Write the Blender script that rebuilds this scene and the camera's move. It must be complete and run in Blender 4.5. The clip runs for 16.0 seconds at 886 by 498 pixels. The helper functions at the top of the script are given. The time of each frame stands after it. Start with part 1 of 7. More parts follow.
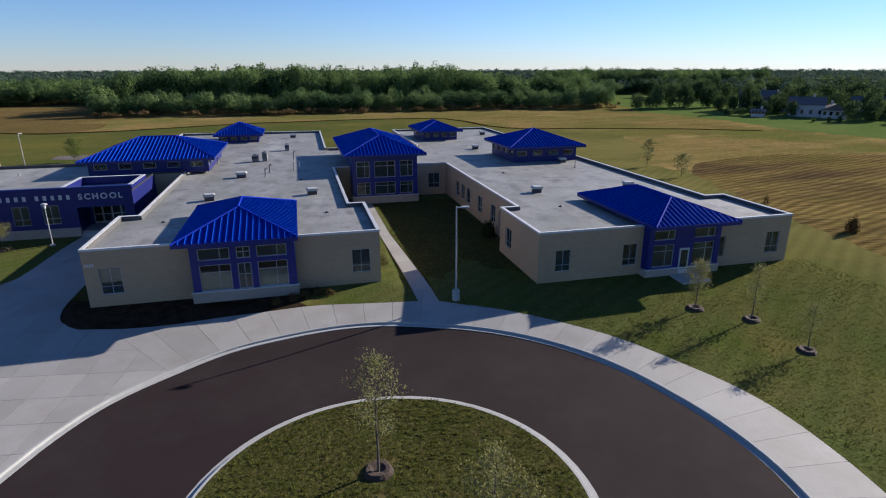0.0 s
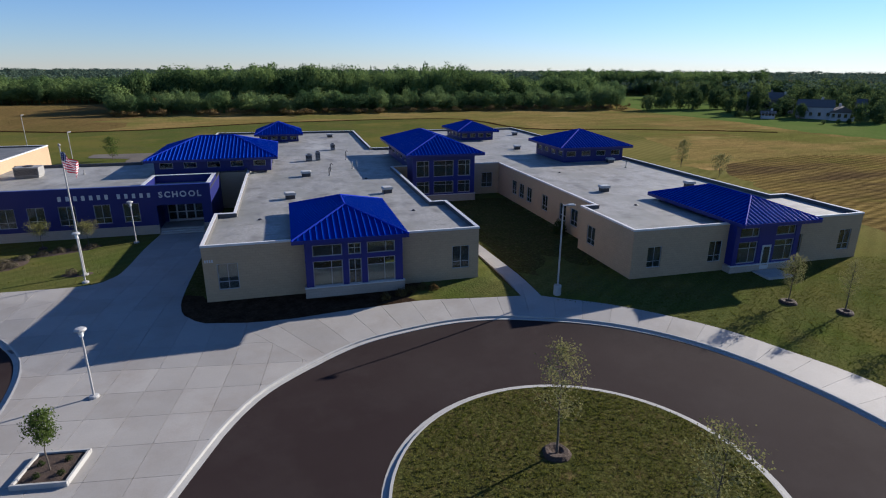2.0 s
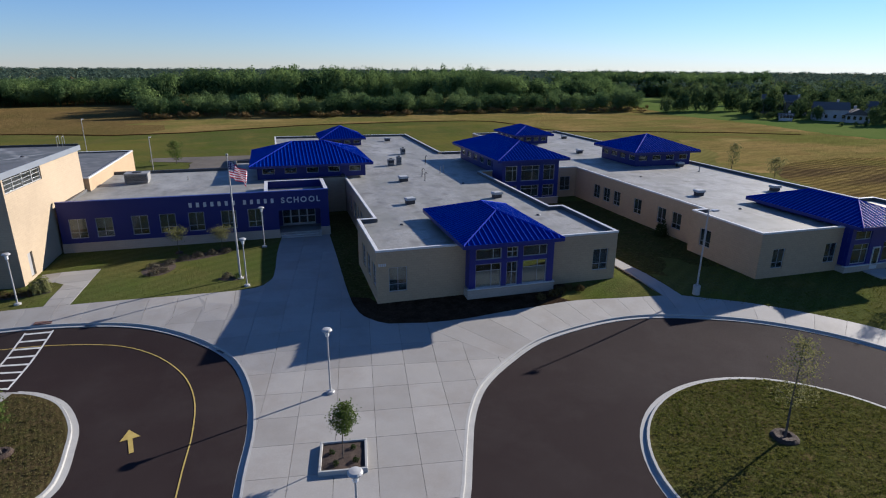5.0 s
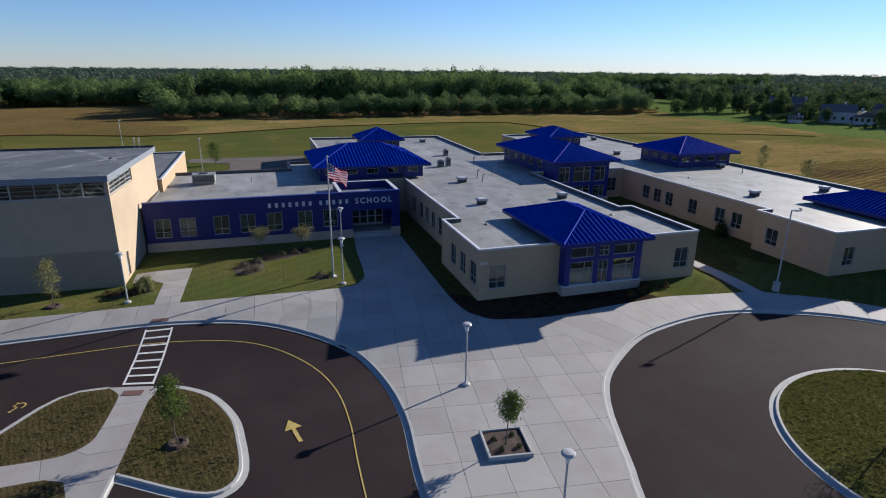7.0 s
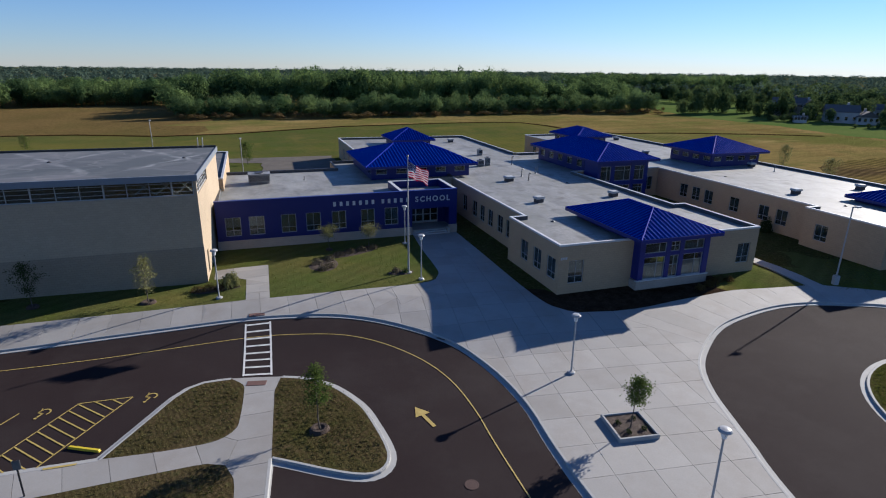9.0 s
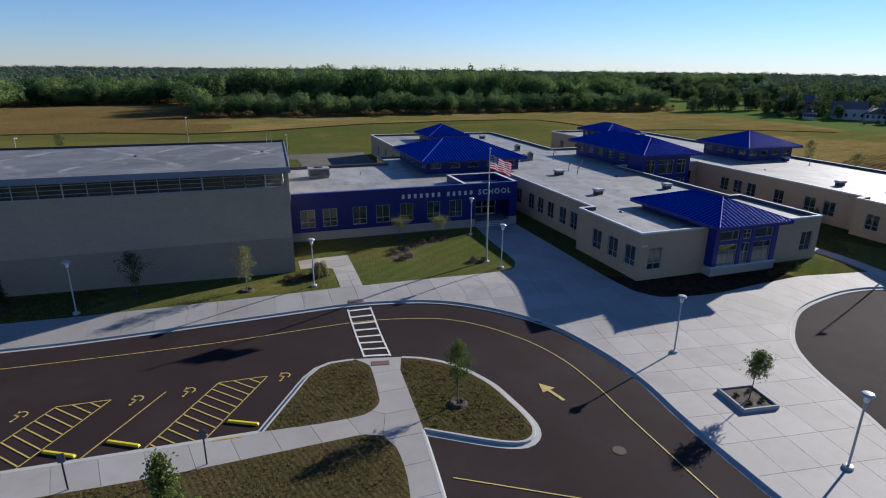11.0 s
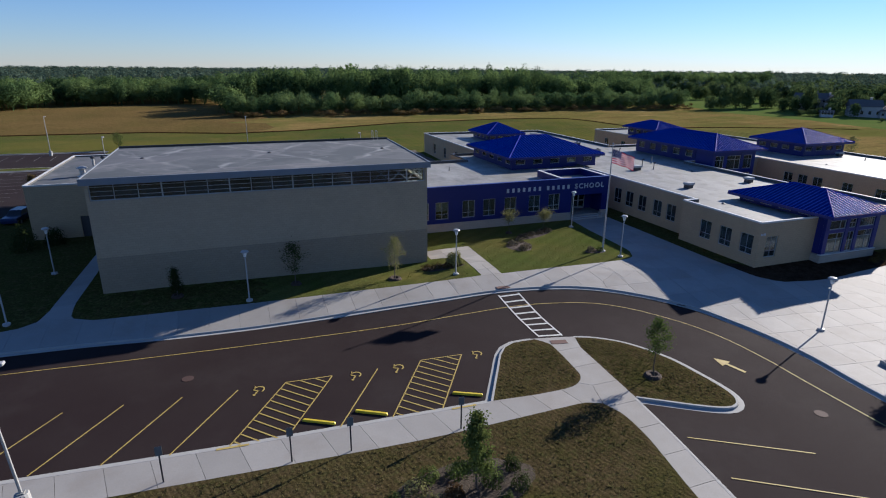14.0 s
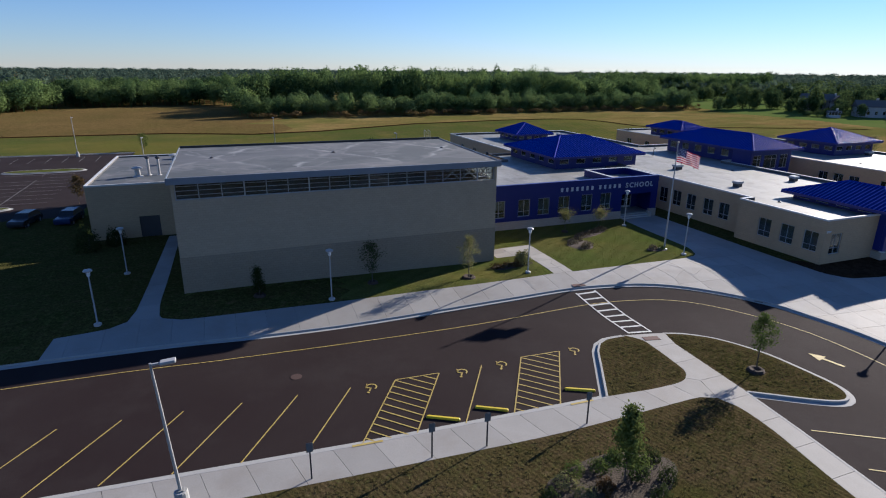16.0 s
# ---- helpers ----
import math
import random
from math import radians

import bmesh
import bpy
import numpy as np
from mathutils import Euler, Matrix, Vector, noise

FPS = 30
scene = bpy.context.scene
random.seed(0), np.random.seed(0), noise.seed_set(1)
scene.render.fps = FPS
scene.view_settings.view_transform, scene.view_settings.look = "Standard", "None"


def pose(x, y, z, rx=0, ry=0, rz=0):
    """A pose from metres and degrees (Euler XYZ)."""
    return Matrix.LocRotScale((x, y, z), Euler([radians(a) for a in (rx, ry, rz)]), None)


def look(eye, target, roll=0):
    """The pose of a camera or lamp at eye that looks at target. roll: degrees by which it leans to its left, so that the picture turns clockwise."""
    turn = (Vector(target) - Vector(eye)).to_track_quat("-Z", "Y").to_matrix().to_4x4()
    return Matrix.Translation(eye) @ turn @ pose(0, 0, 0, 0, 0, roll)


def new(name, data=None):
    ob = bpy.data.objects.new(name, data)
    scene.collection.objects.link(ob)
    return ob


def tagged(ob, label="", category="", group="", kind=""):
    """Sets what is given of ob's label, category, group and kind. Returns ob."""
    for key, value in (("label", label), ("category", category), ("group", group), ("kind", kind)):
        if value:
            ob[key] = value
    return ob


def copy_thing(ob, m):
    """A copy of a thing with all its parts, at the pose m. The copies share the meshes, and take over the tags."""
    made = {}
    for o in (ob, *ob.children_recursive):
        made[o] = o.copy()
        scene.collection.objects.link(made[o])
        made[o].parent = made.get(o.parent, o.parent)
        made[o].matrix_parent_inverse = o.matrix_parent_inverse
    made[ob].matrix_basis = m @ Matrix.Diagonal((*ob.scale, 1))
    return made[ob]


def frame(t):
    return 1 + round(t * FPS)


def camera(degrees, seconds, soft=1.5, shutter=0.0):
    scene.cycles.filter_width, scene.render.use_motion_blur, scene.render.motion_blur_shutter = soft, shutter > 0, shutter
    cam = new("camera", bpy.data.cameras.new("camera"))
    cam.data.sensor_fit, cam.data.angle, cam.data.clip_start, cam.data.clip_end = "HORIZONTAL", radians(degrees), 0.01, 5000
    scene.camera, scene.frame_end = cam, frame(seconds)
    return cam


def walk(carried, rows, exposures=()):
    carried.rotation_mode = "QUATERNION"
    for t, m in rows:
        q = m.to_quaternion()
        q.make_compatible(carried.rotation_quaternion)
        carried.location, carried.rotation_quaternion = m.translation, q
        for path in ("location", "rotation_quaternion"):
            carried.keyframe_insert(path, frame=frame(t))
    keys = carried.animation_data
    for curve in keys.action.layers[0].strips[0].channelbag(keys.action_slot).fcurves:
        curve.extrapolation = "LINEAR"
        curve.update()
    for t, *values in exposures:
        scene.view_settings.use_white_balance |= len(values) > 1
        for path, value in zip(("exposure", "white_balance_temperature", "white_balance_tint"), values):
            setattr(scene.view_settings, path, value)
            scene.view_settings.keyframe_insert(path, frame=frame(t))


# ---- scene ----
cam = camera(76.4, 16.0, soft=1.1)
PATH = [
    (0, (15.77, -43.333, 16.714), (16.238, -41.487, 16.103), -0.1),
    (1.5, (8.908, -42.747, 16.769), (9.406, -40.909, 16.159), 0.2),
    (3.5, (0.073, -41.72, 17.469), (0.599, -39.89, 16.857), 0.4),
    (4, (-2.264, -41.556, 17.686), (-1.73, -39.728, 17.073), 0.4),
    (7, (-15.871, -40.156, 18.278), (-15.292, -38.342, 17.667), 0.6),
    (7.5, (-17.896, -39.825, 18.341), (-17.306, -38.014, 17.73), 0.7),
    (9, (-23.716, -39.365, 18.391), (-23.104, -37.561, 17.78), 0.7),
    (12, (-36.304, -38.394, 17.842), (-35.666, -36.601, 17.228), 0.6),
    (12.5, (-38.471, -38.303, 17.873), (-37.837, -36.508, 17.259), 0.5),
    (14, (-45.33, -37.081, 17.921), (-44.668, -35.297, 17.306), 0.5),
    (14.5, (-47.222, -36.599, 17.851), (-46.557, -34.816, 17.237), 0.5),
    (16, (-52.251, -34.771, 17.677), (-51.564, -32.995, 17.067), 0.5),
]
walk(cam, [(t, look(eye, target, roll)) for t, eye, target, roll in PATH], exposures=[(0, 0.95, 5210, 21), (4, 0.90, 5160, 20), (8, 0.84, 5110, 20), (12, 0.82, 5080, 20), (16, 0.89, 5160, 21)])

# ---- world, sun ----
SUN_AZ, SUN_EL = 20.2, 21.5      # degrees from +x towards +y, and above the horizon
world = bpy.data.worlds.new("world")
scene.world = world
world.use_nodes = True
wn = world.node_tree.nodes
sky = wn.new("ShaderNodeTexSky")
sky.sky_type = 'NISHITA'
sky.sun_disc = False
sky.sun_elevation = radians(SUN_EL)
sky.sun_rotation = radians(90 - SUN_AZ)
sky.altitude = 200
sky.air_density, sky.dust_density, sky.ozone_density = 1.0, 0.0, 4.4
wn["Background"].inputs[1].default_value = 0.056
world.node_tree.links.new(sky.outputs[0], wn["Background"].inputs[0])
sun_data = bpy.data.lights.new("sun", 'SUN')
sun_data.energy, sun_data.angle, sun_data.color = 5.5, radians(0.53), (1.0, 0.835, 0.55)
sun = new("sun", sun_data)
sd = Vector((math.cos(radians(SUN_EL)) * math.cos(radians(SUN_AZ)), math.cos(radians(SUN_EL)) * math.sin(radians(SUN_AZ)), math.sin(radians(SUN_EL))))
sun.matrix_world = look(sd * 100, (0, 0, 0))


# ---- materials ----
def material(name, base, rough=0.8, metal=0.0, tone=None, scale=1.0, amount=0.5, fine=0.0, fine_scale=30.0, bump=0.0, bump_scale=40.0,
             island=0.0, spec=0.5, stretch=(1, 1, 1), stain=None, stain_scale=0.15, stain_amount=0.0, bump_dist=0.02):
    """Base colour mixed by two scales of noise towards tone, with fine grain, stains and bump."""
    m = bpy.data.materials.new(name)
    m.use_nodes = True
    nt = m.node_tree
    b = nt.nodes["Principled BSDF"]
    b.inputs["Roughness"].default_value = rough
    b.inputs["Metallic"].default_value = metal
    b.inputs["Specular IOR Level"].default_value = spec
    geo = nt.nodes.new("ShaderNodeNewGeometry")
    mp = nt.nodes.new("ShaderNodeMapping")
    mp.inputs["Scale"].default_value = stretch
    nt.links.new(geo.outputs["Position"], mp.inputs[0])

    def noise_tex(sc, detail=4.0, rgh=0.55):
        n = nt.nodes.new("ShaderNodeTexNoise")
        n.inputs["Scale"].default_value = sc
        n.inputs["Detail"].default_value = detail
        n.inputs["Roughness"].default_value = rgh
        nt.links.new(mp.outputs[0], n.inputs["Vector"])
        return n

    def ramp(src, lo, hi):
        r = nt.nodes.new("ShaderNodeMapRange")
        r.inputs[1].default_value, r.inputs[2].default_value = lo, hi
        nt.links.new(src, r.inputs[0])
        return r.outputs[0]

    def mix(fac, a, bb, mode='MIX'):
        x = nt.nodes.new("ShaderNodeMix")
        x.data_type, x.blend_type = 'RGBA', mode
        for sock, v in ((x.inputs[0], fac), (x.inputs[6], a), (x.inputs[7], bb)):
            if isinstance(v, (int, float)):
                sock.default_value = v
            elif isinstance(v, tuple):
                sock.default_value = (*v, 1) if len(v) == 3 else v
            else:
                nt.links.new(v, sock)
        return x.outputs[2]

    def times(src, k):
        q = nt.nodes.new("ShaderNodeMath")
        q.operation = 'MULTIPLY'
        nt.links.new(src, q.inputs[0])
        q.inputs[1].default_value = k
        return q.outputs[0]

    tone = tone or tuple(c * 0.75 for c in base)
    col = mix(times(ramp(noise_tex(scale).outputs[0], 0.3, 0.7), amount), base, tone)
    if stain_amount:
        col = mix(times(ramp(noise_tex(stain_scale, 6, 0.65).outputs[0], 0.48, 0.68), stain_amount), col, stain or tone)
    if fine:
        col = mix(fine, col, mix(ramp(noise_tex(fine_scale, 3, 0.7).outputs[0], 0.3, 0.7), (0.25, 0.25, 0.25), (1.0, 1.0, 1.0)), 'MULTIPLY')
    if island:
        info = nt.nodes.new("ShaderNodeObjectInfo")
        col = mix(times(info.outputs["Random"], island), col, tuple(c * 0.55 for c in base))
    nt.links.new(col, b.inputs["Base Color"])
    if bump:
        bp = nt.nodes.new("ShaderNodeBump")
        bp.inputs["Strength"].default_value = bump
        bp.inputs["Distance"].default_value = bump_dist
        nt.links.new(noise_tex(bump_scale, 5, 0.6).outputs[0], bp.inputs["Height"])
        nt.links.new(bp.outputs[0], b.inputs["Normal"])
    return m


def masonry(name, base, course=0.2, length=0.4, mortar=0.85):
    """Beige masonry in courses, with the joints as fine relief."""
    m = material(name, base, 0.9, tone=tuple(c * 0.88 for c in base), scale=0.25, amount=0.5, stain=tuple(c * 0.78 for c in base), stain_scale=0.12, stain_amount=0.5)
    nt = m.node_tree
    b = nt.nodes["Principled BSDF"]
    old = b.inputs["Base Color"].links[0].from_socket
    geo = nt.nodes.new("ShaderNodeNewGeometry")
    sep = nt.nodes.new("ShaderNodeSeparateXYZ")
    nt.links.new(geo.outputs["Position"], sep.inputs[0])
    add = nt.nodes.new("ShaderNodeMath")
    nt.links.new(sep.outputs[0], add.inputs[0])
    nt.links.new(sep.outputs[1], add.inputs[1])
    com = nt.nodes.new("ShaderNodeCombineXYZ")
    nt.links.new(add.outputs[0], com.inputs[0])
    nt.links.new(sep.outputs[2], com.inputs[1])
    br = nt.nodes.new("ShaderNodeTexBrick")
    br.inputs["Scale"].default_value = 1.0
    br.inputs["Brick Width"].default_value, br.inputs["Row Height"].default_value = length, course
    br.inputs["Mortar Size"].default_value = 0.008
    br.inputs["Color1"].default_value, br.inputs["Color2"].default_value = (1, 1, 1, 1), (0.9, 0.9, 0.9, 1)
    br.inputs["Mortar"].default_value = (mortar * 0.8, mortar * 0.8, mortar * 0.8, 1)
    nt.links.new(com.outputs[0], br.inputs["Vector"])
    x = nt.nodes.new("ShaderNodeMix")
    x.data_type, x.blend_type = 'RGBA', 'MULTIPLY'
    x.inputs[0].default_value = 0.8
    nt.links.new(old, x.inputs[6])
    nt.links.new(br.outputs["Color"], x.inputs[7])
    nt.links.new(x.outputs[2], b.inputs["Base Color"])
    return m


BEIGE = (0.405, 0.298, 0.178)
M_WALL = masonry("beige masonry", BEIGE)
M_GYM = masonry("beige gym masonry", (0.385, 0.308, 0.208))
M_GYMBASE = masonry("greyer gym base masonry", (0.290, 0.232, 0.158))
M_BASE = masonry("pale base course", (0.36, 0.31, 0.255))
M_BLUEWALL = material("blue metal panel", (0.006, 0.010, 0.115), 0.45, tone=(0.005, 0.008, 0.09), scale=0.4, spec=0.4)
M_BLUEROOF = material("blue standing seam metal", (0.004, 0.030, 0.26), 0.6, tone=(0.003, 0.024, 0.205), scale=0.5, amount=0.6, fine=0.12, fine_scale=2.5, spec=0.0, island=0.25)
# Same sheet as the roof, coloured lighter to paint the glint on the seams.
M_SEAM = material("blue seam edge with glint", (0.010, 0.055, 0.42), 0.5, tone=(0.008, 0.044, 0.34), scale=0.7, spec=0.1)
M_BLUEFRAME = material("blue painted frame", (0.006, 0.013, 0.15), 0.4, tone=(0.005, 0.011, 0.12), scale=0.6)
M_CAP = material("pale metal coping", (0.56, 0.56, 0.55), 0.45, metal=0.1, tone=(0.36, 0.36, 0.36), scale=0.7)
M_MEMBRANE = material("grey roof membrane", (0.30, 0.298, 0.28), 0.6, tone=(0.225, 0.224, 0.208), scale=0.22, amount=0.9, stain=(0.10, 0.096, 0.085), stain_scale=0.5, stain_amount=0.8, fine=0.45, fine_scale=4, stretch=(1, 0.6, 1), bump=0.15, bump_scale=2)
M_GYMROOF = material("blue grey gym roof membrane", (0.062, 0.074, 0.086), 0.92, tone=(0.048, 0.058, 0.069), scale=0.3, stain=(0.19, 0.19, 0.20), stain_scale=0.12, stain_amount=0.5, fine=0.15, fine_scale=4)
M_DARKCAP = material("dark bronze flashing", (0.03, 0.03, 0.032), 0.5)
M_WHITE = material("white painted steel", (0.33, 0.33, 0.325), 0.35, tone=(0.38, 0.38, 0.37), scale=1.5)
M_FASCIA = material("blue grey metal fascia", (0.17, 0.19, 0.22), 0.5, tone=(0.13, 0.145, 0.17), scale=0.8)
M_GREYMETAL = material("galvanised metal", (0.27, 0.27, 0.26), 0.55, metal=0.2, tone=(0.18, 0.18, 0.175), scale=2.0)
M_POLE = material("weathered grey pole paint", (0.33, 0.33, 0.32), 0.5, tone=(0.26, 0.26, 0.25), scale=2)
M_DARKMETAL = material("dark metal", (0.05, 0.05, 0.055), 0.5, metal=0.3)
M_FRAME = material("pale aluminium frame", (0.36, 0.36, 0.36), 0.45, metal=0.2)
M_ASPHALT = material("dark asphalt", (0.0235, 0.0155, 0.0160), 0.92, tone=(0.034, 0.026, 0.025), scale=0.09, amount=0.8, stain=(0.045, 0.038, 0.036), stain_scale=0.25, stain_amount=0.35, fine=0.35, fine_scale=25, bump=0.3, bump_scale=60, spec=0.09)
M_WORNASPHALT = material("weathered grey asphalt", (0.140, 0.126, 0.108), 0.9, tone=(0.10, 0.09, 0.078), scale=0.2, amount=0.8, stain=(0.19, 0.17, 0.145), stain_scale=0.3, stain_amount=0.5, fine=0.3, fine_scale=4, spec=0.1)
M_CONCRETE = material("pale broom-finished concrete", (0.325, 0.314, 0.292), 0.76, tone=(0.262, 0.253, 0.236), scale=0.5, amount=0.6, stain=(0.235, 0.212, 0.185), stain_scale=0.3, stain_amount=0.6, fine=0.15, fine_scale=12, bump=0.1, bump_scale=60, island=0.40)
M_JOINT = material("dark joint filler", (0.12, 0.11, 0.10), 0.95)
M_KERB = material("pale kerb concrete", (0.355, 0.355, 0.34), 0.85, tone=(0.27, 0.268, 0.255), scale=1.2, fine=0.15, fine_scale=10)
M_MULCH = material("brown wood mulch", (0.050, 0.032, 0.022), 0.95, tone=(0.080, 0.052, 0.036), scale=4, fine=0.6, fine_scale=14, bump=0.8, bump_scale=14, bump_dist=0.06)
M_LAWN = material("mown lawn", (0.086, 0.112, 0.029), 0.9, tone=(0.130, 0.122, 0.040), scale=0.12, amount=0.8, stain=(0.13, 0.108, 0.036), stain_scale=0.3, stain_amount=0.35, fine=0.6, fine_scale=6, bump=0.9, bump_scale=5, bump_dist=0.07, spec=0.0)
M_BROWN = material("brown weedy meadow", (0.180, 0.124, 0.046), 0.95, tone=(0.125, 0.094, 0.034), scale=0.05, amount=0.8, stain=(0.115, 0.105, 0.030), stain_scale=0.03, stain_amount=0.6, fine=0.5, fine_scale=1.2, bump=0.9, bump_scale=1.5, bump_dist=0.4, spec=0.0)
M_YARD = material("watered garden lawn", (0.090, 0.140, 0.034), 0.95, tone=(0.135, 0.165, 0.048), scale=0.06, amount=0.8, fine=0.4, fine_scale=3, spec=0.0)
M_DRYLAWN = material("dry brownish lawn", (0.076, 0.063, 0.026), 0.9, tone=(0.108, 0.080, 0.038), scale=0.35, amount=0.8, stain=(0.125, 0.09, 0.05), stain_scale=0.5, stain_amount=0.45, fine=0.6, fine_scale=7, bump=0.9, bump_scale=6, bump_dist=0.07, spec=0.0)
# Turf of the islands; its dark colour also paints shade on some lawns.
M_TURFSHADE = material("dark turf and lawn shade", (0.064, 0.070, 0.019), 0.95, tone=(0.092, 0.080, 0.027), scale=0.5, amount=0.9, stain=(0.075, 0.055, 0.025), stain_scale=0.9, stain_amount=0.5, fine=0.8, fine_scale=6, bump=1.0, bump_scale=5.5, bump_dist=0.09, spec=0.0)
M_FIELD = material("dry tawny meadow", (0.262, 0.186, 0.068), 0.95, tone=(0.170, 0.145, 0.044), scale=0.035, amount=0.8, stain=(0.135, 0.128, 0.032), stain_scale=0.018, stain_amount=0.7, fine=0.4, fine_scale=0.9, bump=0.6, bump_scale=0.9, bump_dist=0.4, spec=0.0)
M_PLOW = material("mown hay stubble", (0.270, 0.195, 0.064), 0.95, tone=(0.18, 0.145, 0.045), scale=0.05, amount=0.8, stain=(0.13, 0.09, 0.036), stain_scale=0.035, stain_amount=0.6, fine=0.5, fine_scale=1.0, stretch=(0.35, 1.6, 1), bump=0.9, bump_scale=1.0, bump_dist=0.4, spec=0.0)


def layer(m, colour, scale, lo, hi, amount, stretch=(1, 1, 1), turn=0, contour=0.0, seed=0.0, north=None, east=None):
    """A further patchy colour over a material; with contour, only the rims of the patches (dried puddles)."""
    nt = m.node_tree
    b = nt.nodes["Principled BSDF"]
    old = b.inputs["Base Color"].links[0].from_socket
    geo, mp, n, r, k, x = (nt.nodes.new(s) for s in ("ShaderNodeNewGeometry", "ShaderNodeMapping", "ShaderNodeTexNoise", "ShaderNodeMapRange", "ShaderNodeMath", "ShaderNodeMix"))
    mp.inputs["Scale"].default_value, mp.inputs["Rotation"].default_value, mp.inputs["Location"].default_value = stretch, (0, 0, radians(turn)), (seed, seed * 1.7, 0)
    n.inputs["Scale"].default_value, n.inputs["Detail"].default_value, n.inputs["Roughness"].default_value = scale, 2 if contour else 5, 0.45 if contour else 0.62
    nt.links.new(geo.outputs["Position"], mp.inputs[0])
    nt.links.new(mp.outputs[0], n.inputs["Vector"])
    src = n.outputs[0]
    if contour:
        d, a = nt.nodes.new("ShaderNodeMath"), nt.nodes.new("ShaderNodeMath")
        d.operation, a.operation = 'SUBTRACT', 'ABSOLUTE'
        d.inputs[1].default_value = contour
        nt.links.new(src, d.inputs[0])
        nt.links.new(d.outputs[0], a.inputs[0])
        src = a.outputs[0]
    r.inputs[1].default_value, r.inputs[2].default_value = lo, hi
    r.inputs[3].default_value, r.inputs[4].default_value = (1, 0) if contour else (0, 1)
    nt.links.new(src, r.inputs[0])
    k.operation = 'MULTIPLY'
    k.inputs[1].default_value = amount
    nt.links.new(r.outputs[0], k.inputs[0])
    if north or east:      # only towards the fields, from one distance to another
        sp, g, kk = nt.nodes.new("ShaderNodeSeparateXYZ"), nt.nodes.new("ShaderNodeMapRange"), nt.nodes.new("ShaderNodeMath")
        g.inputs[1].default_value, g.inputs[2].default_value = north or east
        nt.links.new(geo.outputs["Position"], sp.inputs[0])
        nt.links.new(sp.outputs[1 if north else 0], g.inputs[0])
        kk.operation = 'MULTIPLY'
        nt.links.new(k.outputs[0], kk.inputs[0])
        nt.links.new(g.outputs[0], kk.inputs[1])
        k = kk
    x.data_type = 'RGBA'
    nt.links.new(k.outputs[0], x.inputs[0])
    nt.links.new(old, x.inputs[6])
    x.inputs[7].default_value = (*colour, 1)
    nt.links.new(x.outputs[2], b.inputs["Base Color"])


layer(M_FIELD, (0.105, 0.115, 0.028), 0.03, 0.47, 0.60, 0.75, (1, 1.6, 1), 10)
layer(M_FIELD, (0.125, 0.080, 0.030), 0.06, 0.56, 0.70, 0.7, (0.6, 1.8, 1), 5, seed=31)
layer(M_FIELD, (0.37, 0.265, 0.11), 0.05, 0.58, 0.72, 0.6, (0.7, 1.5, 1), 0, seed=77)
layer(M_PLOW, (0.070, 0.048, 0.030), 0.05, 0.46, 0.62, 0.8, (0.5, 1.8, 1), -12, seed=13)
layer(M_PLOW, (0.110, 0.108, 0.026), 0.035, 0.55, 0.68, 0.7, (1, 1.4, 1), 0, seed=50)
layer(M_PLOW, (0.10, 0.070, 0.030), 0.55, 0.50, 0.68, 0.6, (0.10, 1.5, 1), -20, seed=91)
layer(M_PLOW, (0.32, 0.235, 0.085), 0.5, 0.55, 0.70, 0.5, (0.10, 1.7, 1), -24, seed=95)
layer(M_FIELD, (0.11, 0.085, 0.030), 0.4, 0.52, 0.70, 0.45, (0.15, 1.3, 1), -6, seed=97)
layer(M_FIELD, (0.115, 0.105, 0.034), 0.22, 0.54, 0.68, 0.6, (0.6, 1.5, 1), 8, seed=57)
layer(M_LAWN, (0.150, 0.126, 0.036), 0.09, 0.55, 0.70, 0.6, (1, 1.3, 1), 15, seed=9)
layer(M_LAWN, (0.060, 0.092, 0.010), 0.25, 0.5, 0.72, 0.5, seed=19)
layer(M_LAWN, (0.045, 0.066, 0.010), 2.2, 0.58, 0.75, 0.5, seed=29)
layer(M_LAWN, (0.150, 0.128, 0.030), 0.02, 0.47, 0.62, 0.5, (0.7, 1.4, 1), seed=83, north=(35, 85))
layer(M_LAWN, (0.175, 0.152, 0.050), 0.05, 0.30, 0.55, 0.75, (0.8, 1.3, 1), seed=61, east=(52, 72))
layer(M_TURFSHADE, (0.115, 0.082, 0.036), 1.3, 0.56, 0.70, 0.7, seed=4)
layer(M_TURFSHADE, (0.115, 0.122, 0.036), 3.6, 0.50, 0.66, 0.55, seed=14)
layer(M_TURFSHADE, (0.026, 0.026, 0.008), 4.4, 0.54, 0.70, 0.6, seed=24)
layer(M_DRYLAWN, (0.082, 0.092, 0.030), 3.2, 0.52, 0.68, 0.5, seed=44)
layer(M_TURFSHADE, (0.028, 0.036, 0.007), 0.8, 0.55, 0.70, 0.6, seed=8)
layer(M_DRYLAWN, (0.055, 0.060, 0.013), 0.25, 0.5, 0.66, 0.5, seed=15)
layer(M_DRYLAWN, (0.05, 0.042, 0.014), 2.6, 0.55, 0.72, 0.45, (1, 0.4, 1), 20, seed=35)
layer(M_DRYLAWN, (0.14, 0.102, 0.055), 1.1, 0.58, 0.72, 0.5, seed=25)
layer(M_GYMROOF, (0.085, 0.09, 0.105), 0.10, 0.5, 0.56, 0.6, (1, 1.3, 1), seed=3)
layer(M_GYMROOF, (0.18, 0.18, 0.19), 0.10, 0.0, 0.03, 0.3, (1, 1.3, 1), seed=3, contour=0.5)
